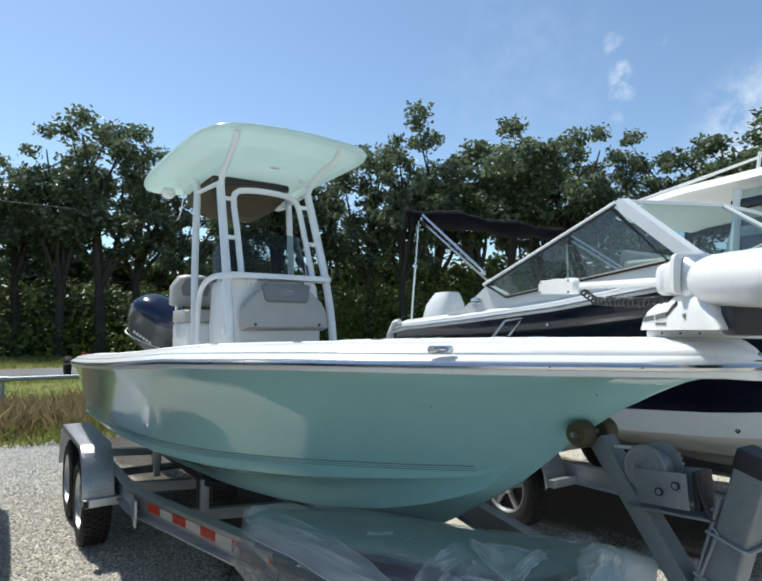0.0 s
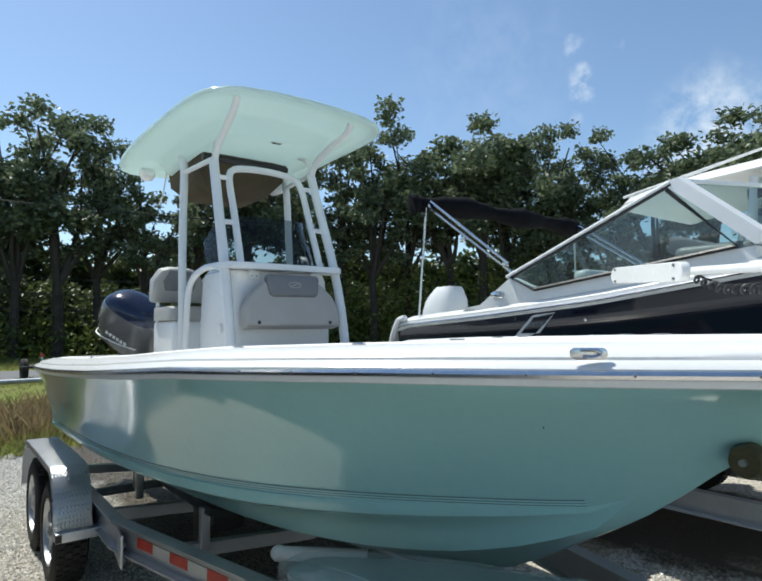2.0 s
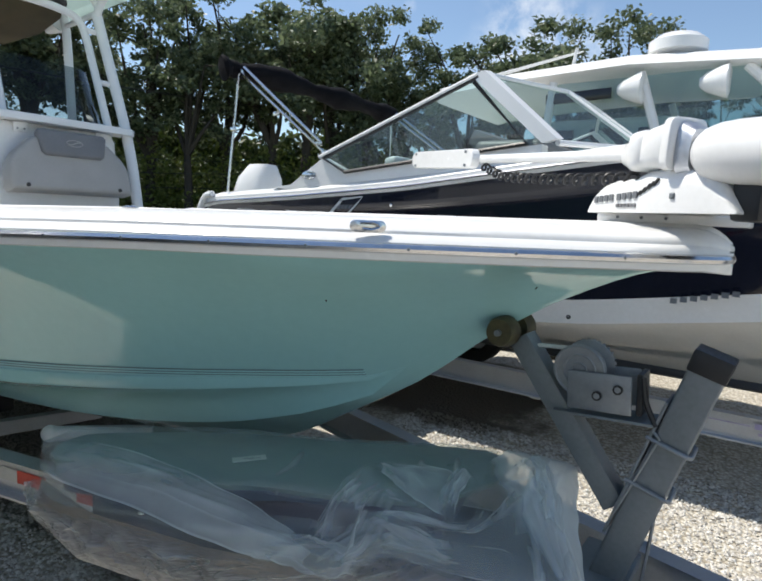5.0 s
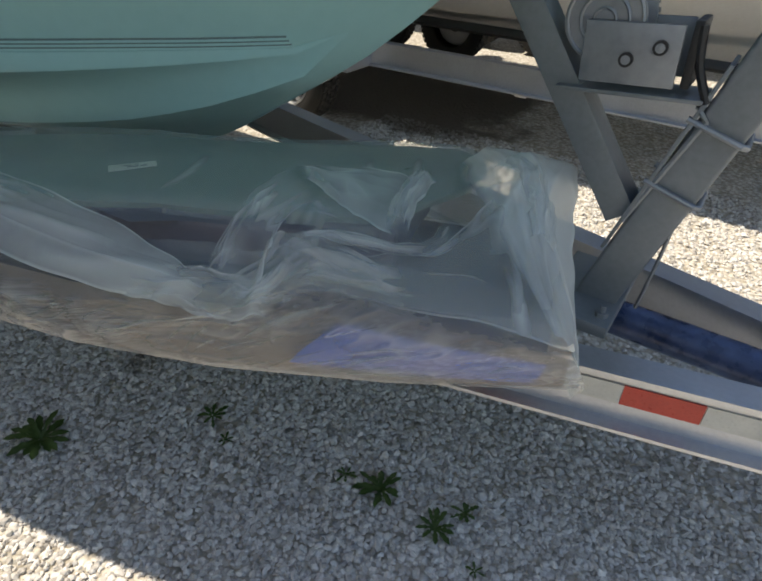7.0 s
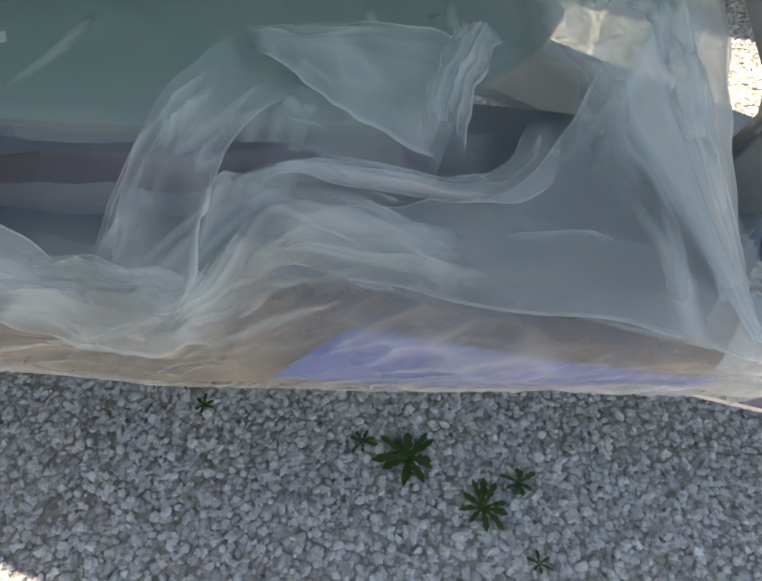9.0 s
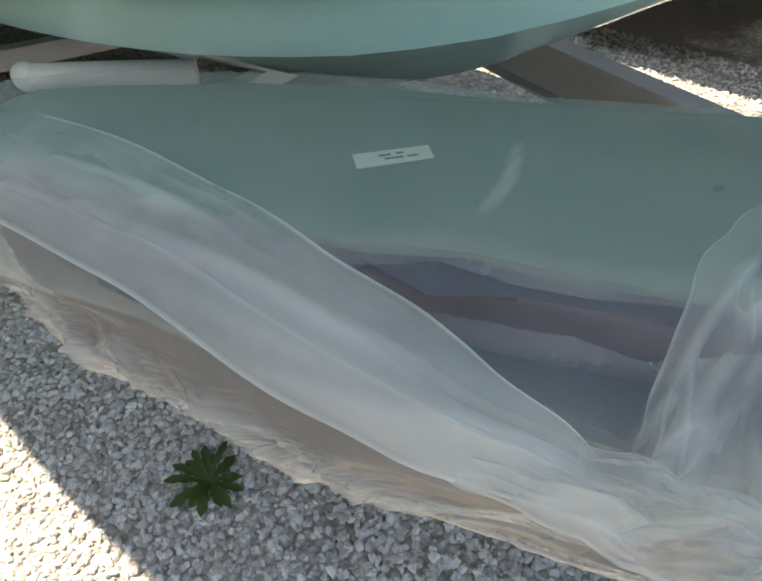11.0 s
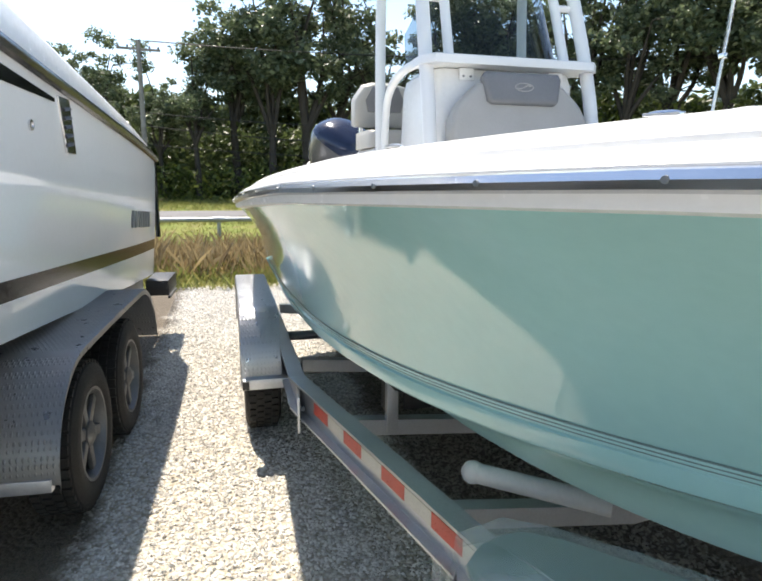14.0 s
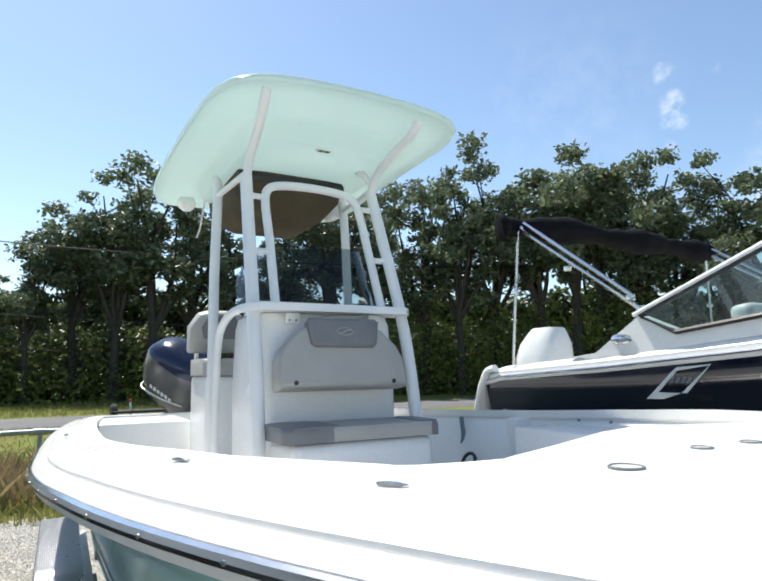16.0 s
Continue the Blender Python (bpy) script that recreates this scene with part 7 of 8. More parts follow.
    part("outboard", bm, WHITE, nb, "white outboard cowl")
    bm = mesh()
    box(bm, (-4.92, yc - 0.08, 1.1), (0.24, 0.16, 0.9), rot(0, 8, 0), 0.03)
    part("outboard_leg", bm, WHITE, nb)
    # through-hull studs low on the side
    bm = mesh()
    for x, z in ((-2.28, 1.66), (-2.24, 1.55)):
        lathe(bm, [(0.012, 0), (0.012, -0.008), (0, -0.010)], (x, yc - 1.27, z), "y", 10)
    part("through_hull", bm, STEEL, nb)
    # its trailer
    nt = thing("navy_boat_trailer", (-1.0, yc, 0), "white-painted trailer under the navy boat", "trailer")
    for s in (-1, 1):
        bm = mesh()
        flanged_beam(bm, (-4.4, yc + s * 1.05, 0.50), (0.5, yc + s * 1.05, 0.52), 0.15, 0.07)
        part("side_rail", bm, ALU, nt)
        bm = mesh()
        flanged_beam(bm, (0.5, yc + s * 1.05, 0.52), (3.9, yc + s * 0.06, 0.52), 0.15, 0.07)
        part("tongue_rail", bm, ALU, nt)
        for x in (-2.75, -3.55):
            wheel(nt, V(x, yc + s * 1.20, 0.33), 0.33, 0.20, 5, None, s)
        bm = mesh()
        fender(bm, -4.02, -2.28, yc + s * 1.33, yc + s * 1.10, 0.76, 0.42)
        part("fender", bm, ALU, nt)
        bm = mesh()
        box(bm, (-1.5, yc + s * 0.62, 0.66), (5.0, 0.14, 0.05), rot(s * 16, 0, 0), 0.01)
        part("bunk", bm, BLACK, nt)
        bm = mesh()
        box(bm, (-2.24, yc + s * 1.18, 0.46), (0.06, 0.28, 0.06), bevel=0.005)
        part("fender_bracket", bm, ALU, nt)
    for x in (-4.2, -3.15, -1.2, 0.4):
        bm = mesh()
        box(bm, (x, yc, 0.45), (0.07, 2.08, 0.07), bevel=0.005)
        part("crossmember", bm, ALU, nt)
    # dealer's lettering on the near rail, as bars
    for at, w, h, z in ((0.19, 0.30, 0.030, 0.552), (0.53, 0.24, 0.030, 0.552), (-0.08, 0.20, 0.006, 0.548), (0.34, 0.56, 0.014, 0.510)):
        bm = mesh()
        box(bm, (at, yc - 1.0885, z), (w, 0.003, h))
        part("lettering_bar", bm, PURPLEPRINT, nt, "faded purple lettering bar")
def frame_mesh(yc):
    bm = mesh()
    for s in (-1, 1):
        y = yc + s * 1.285
        tube(bm, [V(-2.97, y, 2.01), V(-1.655, y, 2.50)], 0.016, 8)
        rows = []
        for x, z in ((-1.655, 2.50), (-1.15, 2.06)):
            rows.append([V(x - 0.045, y + s * 0.008, z), V(x + 0.05, y + s * 0.008, z + 0.02), V(x + 0.07, y - s * 0.05, z + 0.025), V(x - 0.03, y - s * 0.03, z)])
        g = loft(bm, rows, True)
        for r in g:
            bm.faces.new(r)
        tube(bm, [V(-1.63, y, 2.505), V(-1.36, yc + s * 0.42, 2.535), V(-1.36, yc, 2.54)], 0.017, 8)
        tube(bm, [V(-1.36, yc + s * 0.42, 2.53), V(-0.80, yc + s * 0.42, 2.11)], 0.018, 8)
        tube(bm, [V(-1.12, yc + s * 1.23, 2.065), V(-0.80, yc + s * 0.42, 2.11), V(-0.80, yc, 2.11)], 0.018, 8)
    return bm


def bimini_boot(yc):
    bm = mesh()
    pts = [V(-4.12, yc - 1.30, 2.79), V(-4.10, yc - 1.2, 2.80), V(-4.06, yc - 0.6, 2.82), V(-4.04, yc, 2.80), V(-4.06, yc + 0.6, 2.81), V(-4.10, yc + 1.2, 2.80), V(-4.12, yc + 1.3, 2.79)]
    pts = smooth_line(pts, 6)
    rad = [0.105 + 0.025 * math.sin(i * 0.7) + 0.01 * math.sin(i * 2.3) for i in range(len(pts))]
    rad[0] = rad[-1] = 0.05
    tube(bm, pts, rad, 14, flat=0.85)
    return bm


build_navy_boat()


# ---- the white cruiser on the other side ----
def build_white_boat():
    side, beam_ = -2.0, 2.5
    yc = side - beam_ / 2
    wb = thing("white_boat", (-3.53, -1.9, 0.6), "white cabin boat with a black boot stripe, on a tandem trailer", "boat")
    X0, X1 = -6.45, 1.6

    def half(x):
        u = min(1.0, (X1 - x) / 4.2)
        return beam_ / 2 * (1 - (1 - u) ** 2.4) if x > X1 - 4.2 else beam_ / 2 - 0.04 * max(0.0, (-5.0 - x) / 1.45) ** 2

    top = lambda x: table(x, [-6.45, -6.0, -3.0, -1.0, 1.6], [1.72, 1.80, 2.18, 2.37, 2.55])
    rub = lambda x: table(x, [-6.45, -3.0, -1.0, 1.6], [1.645, 1.965, 2.12, 2.30])
    s_hi = lambda x: table(x, [-6.45, -3.0, 1.6], [0.935, 1.12, 1.55])
    s_lo = lambda x: table(x, [-6.45, -3.0, 1.6], [0.85, 1.04, 1.45])
    chn = lambda x: table(x, [-6.45, -3.0, 0.0, 1.6], [0.60, 0.88, 1.22, 1.9])
    keel = lambda x: table(x, [-6.45, -2.0, 0.0, 1.0, 1.6], [0.52, 0.56, 0.85, 1.45, 2.1])
    xs = [X0 + 0.21 * i for i in range(38)] + [1.45, 1.56]

    def skin(f):
        bm = mesh()
        for s in (-1, 1):
            loft(bm, [[V(x, yc + s * a, z) for a, z in f(x)] for x in xs])
        return bm

    def side_at(x, z):
        t = min(1.0, max(0.0, (z - chn(x)) / (rub(x) - chn(x))))
        return half(x) * (1 - 0.06 * (1 - t) ** 1.6)

    part("topside", skin(lambda x: [(side_at(x, z), z) for z in np.linspace(s_hi(x), rub(x), 8)]), WHITEGLOSS, wb, "white glossy hull side")
    part("boot_stripe", skin(lambda x: [(side_at(x, z), z) for z in np.linspace(s_lo(x), s_hi(x), 3)]), BLACKGLOSS, wb, "black boot stripe")
    part("bottom", skin(lambda x: [(0, keel(x)), (side_at(x, chn(x)) * 0.55, keel(x) + (chn(x) - keel(x)) * 0.5), (side_at(x, chn(x)) - 0.02, chn(x)), (side_at(x, chn(x)), chn(x) + 0.012), (side_at(x, s_lo(x)), s_lo(x))]), WHITEGLOSS, wb, "white hull bottom", sharp=30)
    part("sheer_cap", skin(lambda x: [(half(x), rub(x)), (half(x) - 0.002, rub(x) + 0.035), (half(x) - 0.014, top(x) - 0.03), (half(x) - 0.045, top(x) + 0.01), (half(x) - 0.11, top(x) + 0.024), (max(half(x) - 0.35, 0.0), top(x) + 0.02), (0.0, top(x) + 0.06)]), WHITE, wb, "white rounded gunwale and deck")
    for s in (-1, 1):
        bm = mesh()
        tube(bm, [V(x, yc + s * (half(x) + 0.008), rub(x)) for x in xs], 0.030, 8, flat=1.0)
        tube(bm, [V(X0 - 0.02, yc + s * (half(X0) - 0.01), z) for z in np.linspace(rub(X0), 0.95, 8)], 0.022, 8)
        part("rub_rail", bm, BLACKGLOSS, wb, "dark rub rail")
        bm = mesh()
        tube(bm, [V(x, yc + s * (half(x) + 0.026), rub(x) + 0.006) for x in xs], 0.006, 6)
        part("rail_insert", bm, GREYSTEEL, wb)
    bm = mesh()
    z0 = X0
    loft(bm, [[V(X0, yc - side_at(X0, z), z), V(X0, yc + side_at(X0, z), z)] for z in np.linspace(rub(X0), chn(X0), 7)] + [[V(X0, yc - 0.05, keel(X0)), V(X0, yc + 0.05, keel(X0))]])
    part("transom", bm, WHITE, wb)
    bm = mesh()
    box(bm, (X0 - 0.30, yc, 0.92), (0.55, 2.0, 0.05), bevel=0.02)
    part("swim_platform", bm, WHITE, wb)
    # long dark side window and a louvre plate
    bm = mesh()
    rows = []
    for x in np.linspace(-3.72, -0.6, 12):
        hi, lo = rub(x) - 0.07, rub(x) - 0.07 - 0.085 * min(1.0, 0.2 + (x + 3.72) * 0.9)
        rows.append([V(x, yc + side_at(x, hi) + 0.004, hi), V(x, yc + side_at(x, lo) + 0.004, lo)])
    loft(bm, rows)
    bmesh.ops.solidify(bm, geom=bm.faces[:], thickness=0.004)
    part("side_window", bm, BLACKGLOSS, wb, "long dark side window")
    bm = mesh()
    x = -3.86
    z = rub(x) - 0.16
    plate(bm, [(-0.10, 0.12), (0.06, 0.12), (0.10, -0.13), (-0.03, -0.13)], Matrix.Translation((x, yc + side_at(x, z) - 0.002, z)) @ rot(90, 0, 180).to_4x4(), 0.012, 0.003)
    louvre = part("louvre", bm, STEEL, wb, "stainless vent louvre")
    for k in range(5):
        bm = mesh()
        box(bm, (x + 0.01, yc + side_at(x, z) + 0.016, z + 0.07 - 0.04 * k), (0.10, 0.01, 0.014), rot(25, 8, 0))
        part("slat", bm, BLACK, louvre)
    bm = mesh()
    lathe(bm, [(0.022, 0), (0.022, 0.008), (0.012, 0.010), (0.010, 0.004), (0, 0.004)], (-3.42, yc + side_at(-3.42, 1.69), 1.69), "y", 16)
    part("through_hull", bm, STEEL, wb)
    bm = mesh()
    lathe(bm, [(0.035, 0), (0.035, 0.012), (0.022, 0.014), (0.018, 0.004), (0, 0.004)], (-2.72, yc + side_at(-2.72, 1.14), 1.14), "y", 18)
    part("outlet", bm, STEEL, wb)
    for k, w in enumerate((0.09, 0.08, 0.03, 0.10, 0.085, 0.09, 0.085)):
        bm = mesh()
        xx = -5.30 - 0.115 * k
        plate(bm, [(-w / 2, -0.06), (w / 2, -0.06), (w / 2 + 0.02, 0.06), (-w / 2 + 0.02, 0.06)], Matrix.Translation((xx, yc + side_at(xx, 1.2) + 0.001, 1.19 - 0.008 * k)) @ rot(90, 0, 180).to_4x4(), 0.004)
        part("lettering_bar", bm, GREYPRINT, wb, "grey lettering bar")
    # cabin and windscreen above
    bm = mesh()
    rows = []
    for z, xa, xb, w in ((1.95, -4.2, 0.2, 0.95), (2.25, -4.1, -0.3, 0.90), (2.75, -3.9, -1.2, 0.80), (2.80, -3.8, -1.35, 0.7)):
        rows.append([V(xa, yc - w, z), V(xb, yc - w * 0.55, z), V(xb, yc + w * 0.55, z), V(xa, yc + w, z)])
    g = loft(bm, rows, True)
    bm.faces.new(g[-1])
    part("cabin", bm, WHITE, wb)
    wb.rotation_euler = (0, 0, radians(-3.0))

    wt = thing("white_boat_trailer", (-3.53, -1.9, 0), "aluminium tandem trailer with a diamond-plate fender", "trailer")
    for x in (-3.53, -4.34):
        wheel(wt, V(x, -2.0, 0.335), 0.335, 0.21, 6, DULLPLATE, 1)
        wheel(wt, V(x, -4.35, 0.335), 0.335, 0.21, 6, None, -1)
    bm = mesh()
    fender(bm, -5.02, -2.93, -1.86, -2.22, 0.80, 0.40, 0.42)
    part("fender", bm, OLDTREAD, wt, "dull diamond-plate fender")
    bm = mesh()
    box(bm, (-2.94, -2.06, 0.40), (0.035, 0.34, 0.05), bevel=0.004)
    part("step_lip", bm, ALU, wt)
    bm = mesh()
    fender(bm, -5.05, -2.83, -4.49, -4.15, 0.80, 0.40)
    part("fender", bm, TREAD, wt)
    for y in (-2.24, -4.18):
        bm = mesh()
        flanged_beam(bm, (-6.6, y, 0.50), (-1.0, y, 0.50), 0.15, 0.07)
        part("side_rail", bm, ALU, wt)
        bm = mesh()
        flanged_beam(bm, (-1.0, y, 0.50), (2.6, -3.21, 0.50), 0.15, 0.07)
        part("tongue_rail", bm, ALU, wt)
        bm = mesh()
        box(bm, (-3.6, y - 0.5 if y > -3 else y + 0.5, 0.62), (5.4, 0.14, 0.06), bevel=0.01)
        part("bunk", bm, BLACK, wt)
    for x in (-6.4, -4.9, -2.9, -1.2):
        bm = mesh()
        box(bm, (x, -3.21, 0.44), (0.07, 1.95, 0.08), bevel=0.005)
        part("crossmember", bm, ALU, wt)
    bm = mesh()
    box(bm, (-6.55, -2.06, 0.50), (0.50, 0.20, 0.14), bevel=0.01)
    lampbox = part("tail_lamp_box", bm, BLACK, wt, "black tail lamp bracket")
    bm = mesh()
    box(bm, (-6.81, -2.06, 0.50), (0.02, 0.14, 0.09), bevel=0.005)
    part("lamp", bm, TAIL, lampbox)
    bm = mesh()
    box(bm, (-6.30, -1.93, 0.455), (0.42, 0.02, 0.02), bevel=0.003)
    part("bar", bm, BLACK, lampbox)
    wt.rotation_euler = (0, 0, radians(-3.0))


build_white_boat()


# ---- a hardtop boat past the navy one ----
def build_far_boat():
    yc = 6.3
    fb = thing("hardtop_boat", (-1.0, yc, 0.5), "white hardtop cruiser parked beyond the navy boat", "boat")
    bm = mesh()
    rows = []
    for x in [-4.8 + 0.4 * i for i in range(22)]:
        u = min(1.0, (3.6 - x) / 3.8)
        h = 1.3 * (1 - (1 - u) ** 2.4) + 0.01
        z = table(x, [-4.8, 3.6], [1.75, 2.35])
        k = table(x, [-4.8, 1.0, 3.6], [0.55, 0.6, 2.0])
        rows.append([V(x, yc - h * 0.9, z + 0.03), V(x, yc - h, z), V(x, yc - h * 0.86, k + 0.5 * (z - k) * 0.8), V(x, yc, k), V(x, yc + h * 0.86, k + 0.5 * (z - k) * 0.8), V(x, yc + h, z), V(x, yc + h * 0.9, z + 0.03)])
    g = loft(bm, rows, True)
    bm.faces.new(g[0])
    part("hull", bm, WHITE, fb)
    bm = mesh()
    rows = []
    for x, z, w, th in ((-4.05, 3.15, 1.02, 0.05), (-3.9, 3.20, 1.10, 0.09), (-3.0, 3.28, 1.15, 0.11), (-1.6, 3.34, 1.12, 0.12), (-0.4, 3.30, 1.0, 0.12), (0.1, 3.22, 0.85, 0.06)):
        rows.append([V(x, yc - w, z), V(x, yc - w * 0.9, z + th), V(x, yc, z + th + 0.05), V(x, yc + w * 0.9, z + th), V(x, yc + w, z), V(x, yc + w * 0.9, z - 0.02), V(x, yc, z - 0.02), V(x, yc - w * 0.9, z - 0.02)])
    g = loft(bm, rows, True)
    for r in (g[0], g[-1]):
        bm.faces.new(r)
    top = part("hardtop", bm, WHITE, fb, "long white hardtop roof")
    bm = mesh()
    rows = [[V(-2.6, yc - 1.05, 2.0), V(0.6, yc - 0.9, 2.15), V(0.95, yc, 2.2), V(0.6, yc + 0.9, 2.15), V(-2.6, yc + 1.05, 2.0)], [V(-2.5, yc - 1.0, 3.22), V(-0.5, yc - 0.85, 3.28), V(-0.2, yc, 3.28), V(-0.5, yc + 0.85, 3.28), V(-2.5, yc + 1.0, 3.22)]]
    loft(bm, rows)
    g = part("enclosure_glass", bm, TINTED, fb, "tinted cabin glass")
    for a, b in ((((-2.55, -1.06, 2.0)), (-2.45, -1.02, 3.24)), ((-1.1, -1.0, 2.08), (-1.5, -0.95, 3.28)), ((0.6, -0.9, 2.15), (-0.5, -0.86, 3.28))):
        for s in (1, -1):
            bm = mesh()
            tube(bm, [V(a[0], yc + s * a[1], a[2]), V(b[0], yc + s * b[1], b[2])], 0.05, 8)
            part("pillar", bm, WHITE, fb)
    bm = mesh()
    box(bm, (-2.0, yc + 0.1, 2.42), (2.0, 1.5, 0.95), bevel=0.10, segs=3, taper=(0.8, 0.85))
    cabin = part("cabin", bm, WHITE, fb, "white cabin block with dark windows")
    for x in (-2.5, -1.9, -1.35):
        bm = mesh()
        box(bm, (x, yc - 0.615, 2.60), (0.40, 0.03, 0.30), rot(-7, 0, 0), 0.02)
        part("cabin_window", bm, BLACKGLOSS, cabin)
    for s in (1, -1):
        bm = mesh()
        box(bm, (-2.15, yc - s * 1.03, 3.06), (0.75, 0.03, 0.12), rot(0, -2, 0), 0.01)
        part("side_vent_window", bm, BLACKGLOSS, fb)
    for y, z0, z1 in ((-1.0, 3.32, 3.58), (-0.86, 3.34, 3.62)):
        bm = mesh()
        tube(bm, [V(-4.0, yc + y, z0 - 0.03), V(-2.2, yc + y + 0.05, z1)], [0.018, 0.010], 8)
        part("antenna_rod", bm, WHITE, top)
    bm = mesh()
    tube(bm, [V(-2.25, yc - 0.98, 3.42), V(-2.22, yc - 0.98, 3.62)], 0.02, 8)
    part("rod_rest", bm, WHITE, top)
    for x, y, z, r in ((-1.2, -0.7, 3.60, 0.30), (-0.35, -0.55, 3.40, 0.16)):
        bm = mesh()
        lathe(bm, [(r * 0.6, -0.12), (r, -0.09), (r, 0.02), (r * 0.7, 0.09), (0, 0.11)], (x, yc + y, z), "z", 24)
        part("radar_dome", bm, WHITE, top, "white radar dome")
    for x, y, z in ((-1.55, -1.02, 3.10), (-0.75, -0.95, 3.12)):
        bm = mesh()
        lathe(bm, [(0.05, -0.16), (0.10, -0.10), (0.16, 0.05), (0.17, 0.10), (0.12, 0.12), (0, 0.10)], (x, yc + y, z), "x", 20)
        part("loudspeaker_pod", bm, WHITE, fb, "white speaker pod")
    ft = thing("hardtop_boat_trailer", (-1.0, yc, 0), "plain trailer under the hardtop cruiser", "trailer")
    for s in (-1, 1):
        bm = mesh()
        flanged_beam(bm, (-4.6, yc + s * 1.05, 0.52), (1.5, yc + s * 1.05, 0.52), 0.15, 0.07)
        part("side_rail", bm, ALU, ft)
        for x in (-2.9, -2.1):
            wheel(ft, V(x, yc + s * 1.22, 0.33), 0.33, 0.2, 5, None, s)
    bm = mesh()
    for x in (-4.2, -2.5, 1.0):
        box(bm, (x, yc, 0.48), (0.08, 2.2, 0.08), bevel=0.005)
    part("crossmember", bm, ALU, ft)


build_far_boat()


# ---- wood, verge, gravel ----
def leaf_cards(centres, size, rng, droop=0.3):
    """Small four-cornered leaf sprays, each bent along its middle, at the given places."""
    n = len(centres)
    a = rng.normal(size=(n, 3))
    a[:, 2] *= 0.6
    a /= np.linalg.norm(a, axis=1)[:, None]
    b = np.cross(a, rng.normal(size=(n, 3)))
    b /= np.linalg.norm(b, axis=1)[:, None]
    s = size * rng.uniform(0.55, 1.25, (n, 1))
    a, b = a * s, b * s * 0.55
    quad = np.stack([centres - a, centres + b * 0.9, centres + a * 0.9, centres - b], 1)
    quad[:, 2, 2] -= droop * s[:, 0]
    return quad.reshape(-1, 3), np.arange(4 * n).reshape(-1, 4)


def tree_variant(seed, height, lean=0.0):
    """Trunk forking into limbs, with leaf clumps round the limb ends."""
    rng = np.random.default_rng(seed)
    bm = mesh()
    fork = height * rng.uniform(0.22, 0.34)
    trunk = [V(0, 0, -0.1), V(0.1 * lean, 0, fork * 0.5), V(0.25 * lean, 0.1, fork)]
    tube(bm, smooth_line(trunk, 4), [0.30 - 0.012 * i for i in range(9)], 8)
    clumps = []
    for k in range(int(rng.integers(6, 9))):
        a = 2 * math.pi * k / 7 + rng.uniform(-0.4, 0.4)
        r, up = height * rng.uniform(0.06, 0.22), height * rng.uniform(0.52, 0.97)
        end = V(r * math.cos(a), r * math.sin(a), up)
        mid = V(end.x * 0.35, end.y * 0.35, fork + (up - fork) * 0.5) + V(*(rng.normal(size=3) * 0.25))
        line = smooth_line([trunk[-1], mid, end], 5)
        tube(bm, line[:-1], [0.17 - 0.015 * i for i in range(len(line) - 1)], 6)
        for j in range(int(rng.integers(4, 7))):
            t = rng.uniform(0.5, 1.08)
            p = Vector(line[min(int(t * 10), 10)]) + V(*(rng.normal(size=3) * (0.07 * height, 0.07 * height, 0.05 * height)))
            clumps.append((p, rng.uniform(0.5, 1.25) * height / 14))
            if j < 1:
                clumps.append((end + V(*(rng.normal(size=3) * 0.3)), 0.8 * height / 14))
            if rng.random() < 0.5:
                tube(bm, [line[min(int(t * 9), 10)], p], [0.045, 0.015], 5)
    pts = []
    for p, r in clumps:
        n = int(175 * r * r + 34)
        q = np.clip(rng.normal(size=(n, 3)), -1.9, 1.9) * np.array([0.37, 0.37, 0.26]) * r
        pts.append(q + np.array(p))
    return bm, np.concatenate(pts)




def make_tree(seed, height):
    t = thing("tree", (0, 0, 0), "tall broad-leaved tree with gaps in its crown", "tree", "trees of the wood")
    bm, pts = tree_variant(seed, height, (seed % 5 - 2) * 0.5)
    part("trunk", bm, BARK, t)
    rng = np.random.default_rng(seed + 50)
    v, f = leaf_cards(pts, 0.155, rng)
    t["top"] = float(np.percentile(v[:, 2], 99.6))
    raw_mesh("crown", v, f, LEAF, t)
    return t


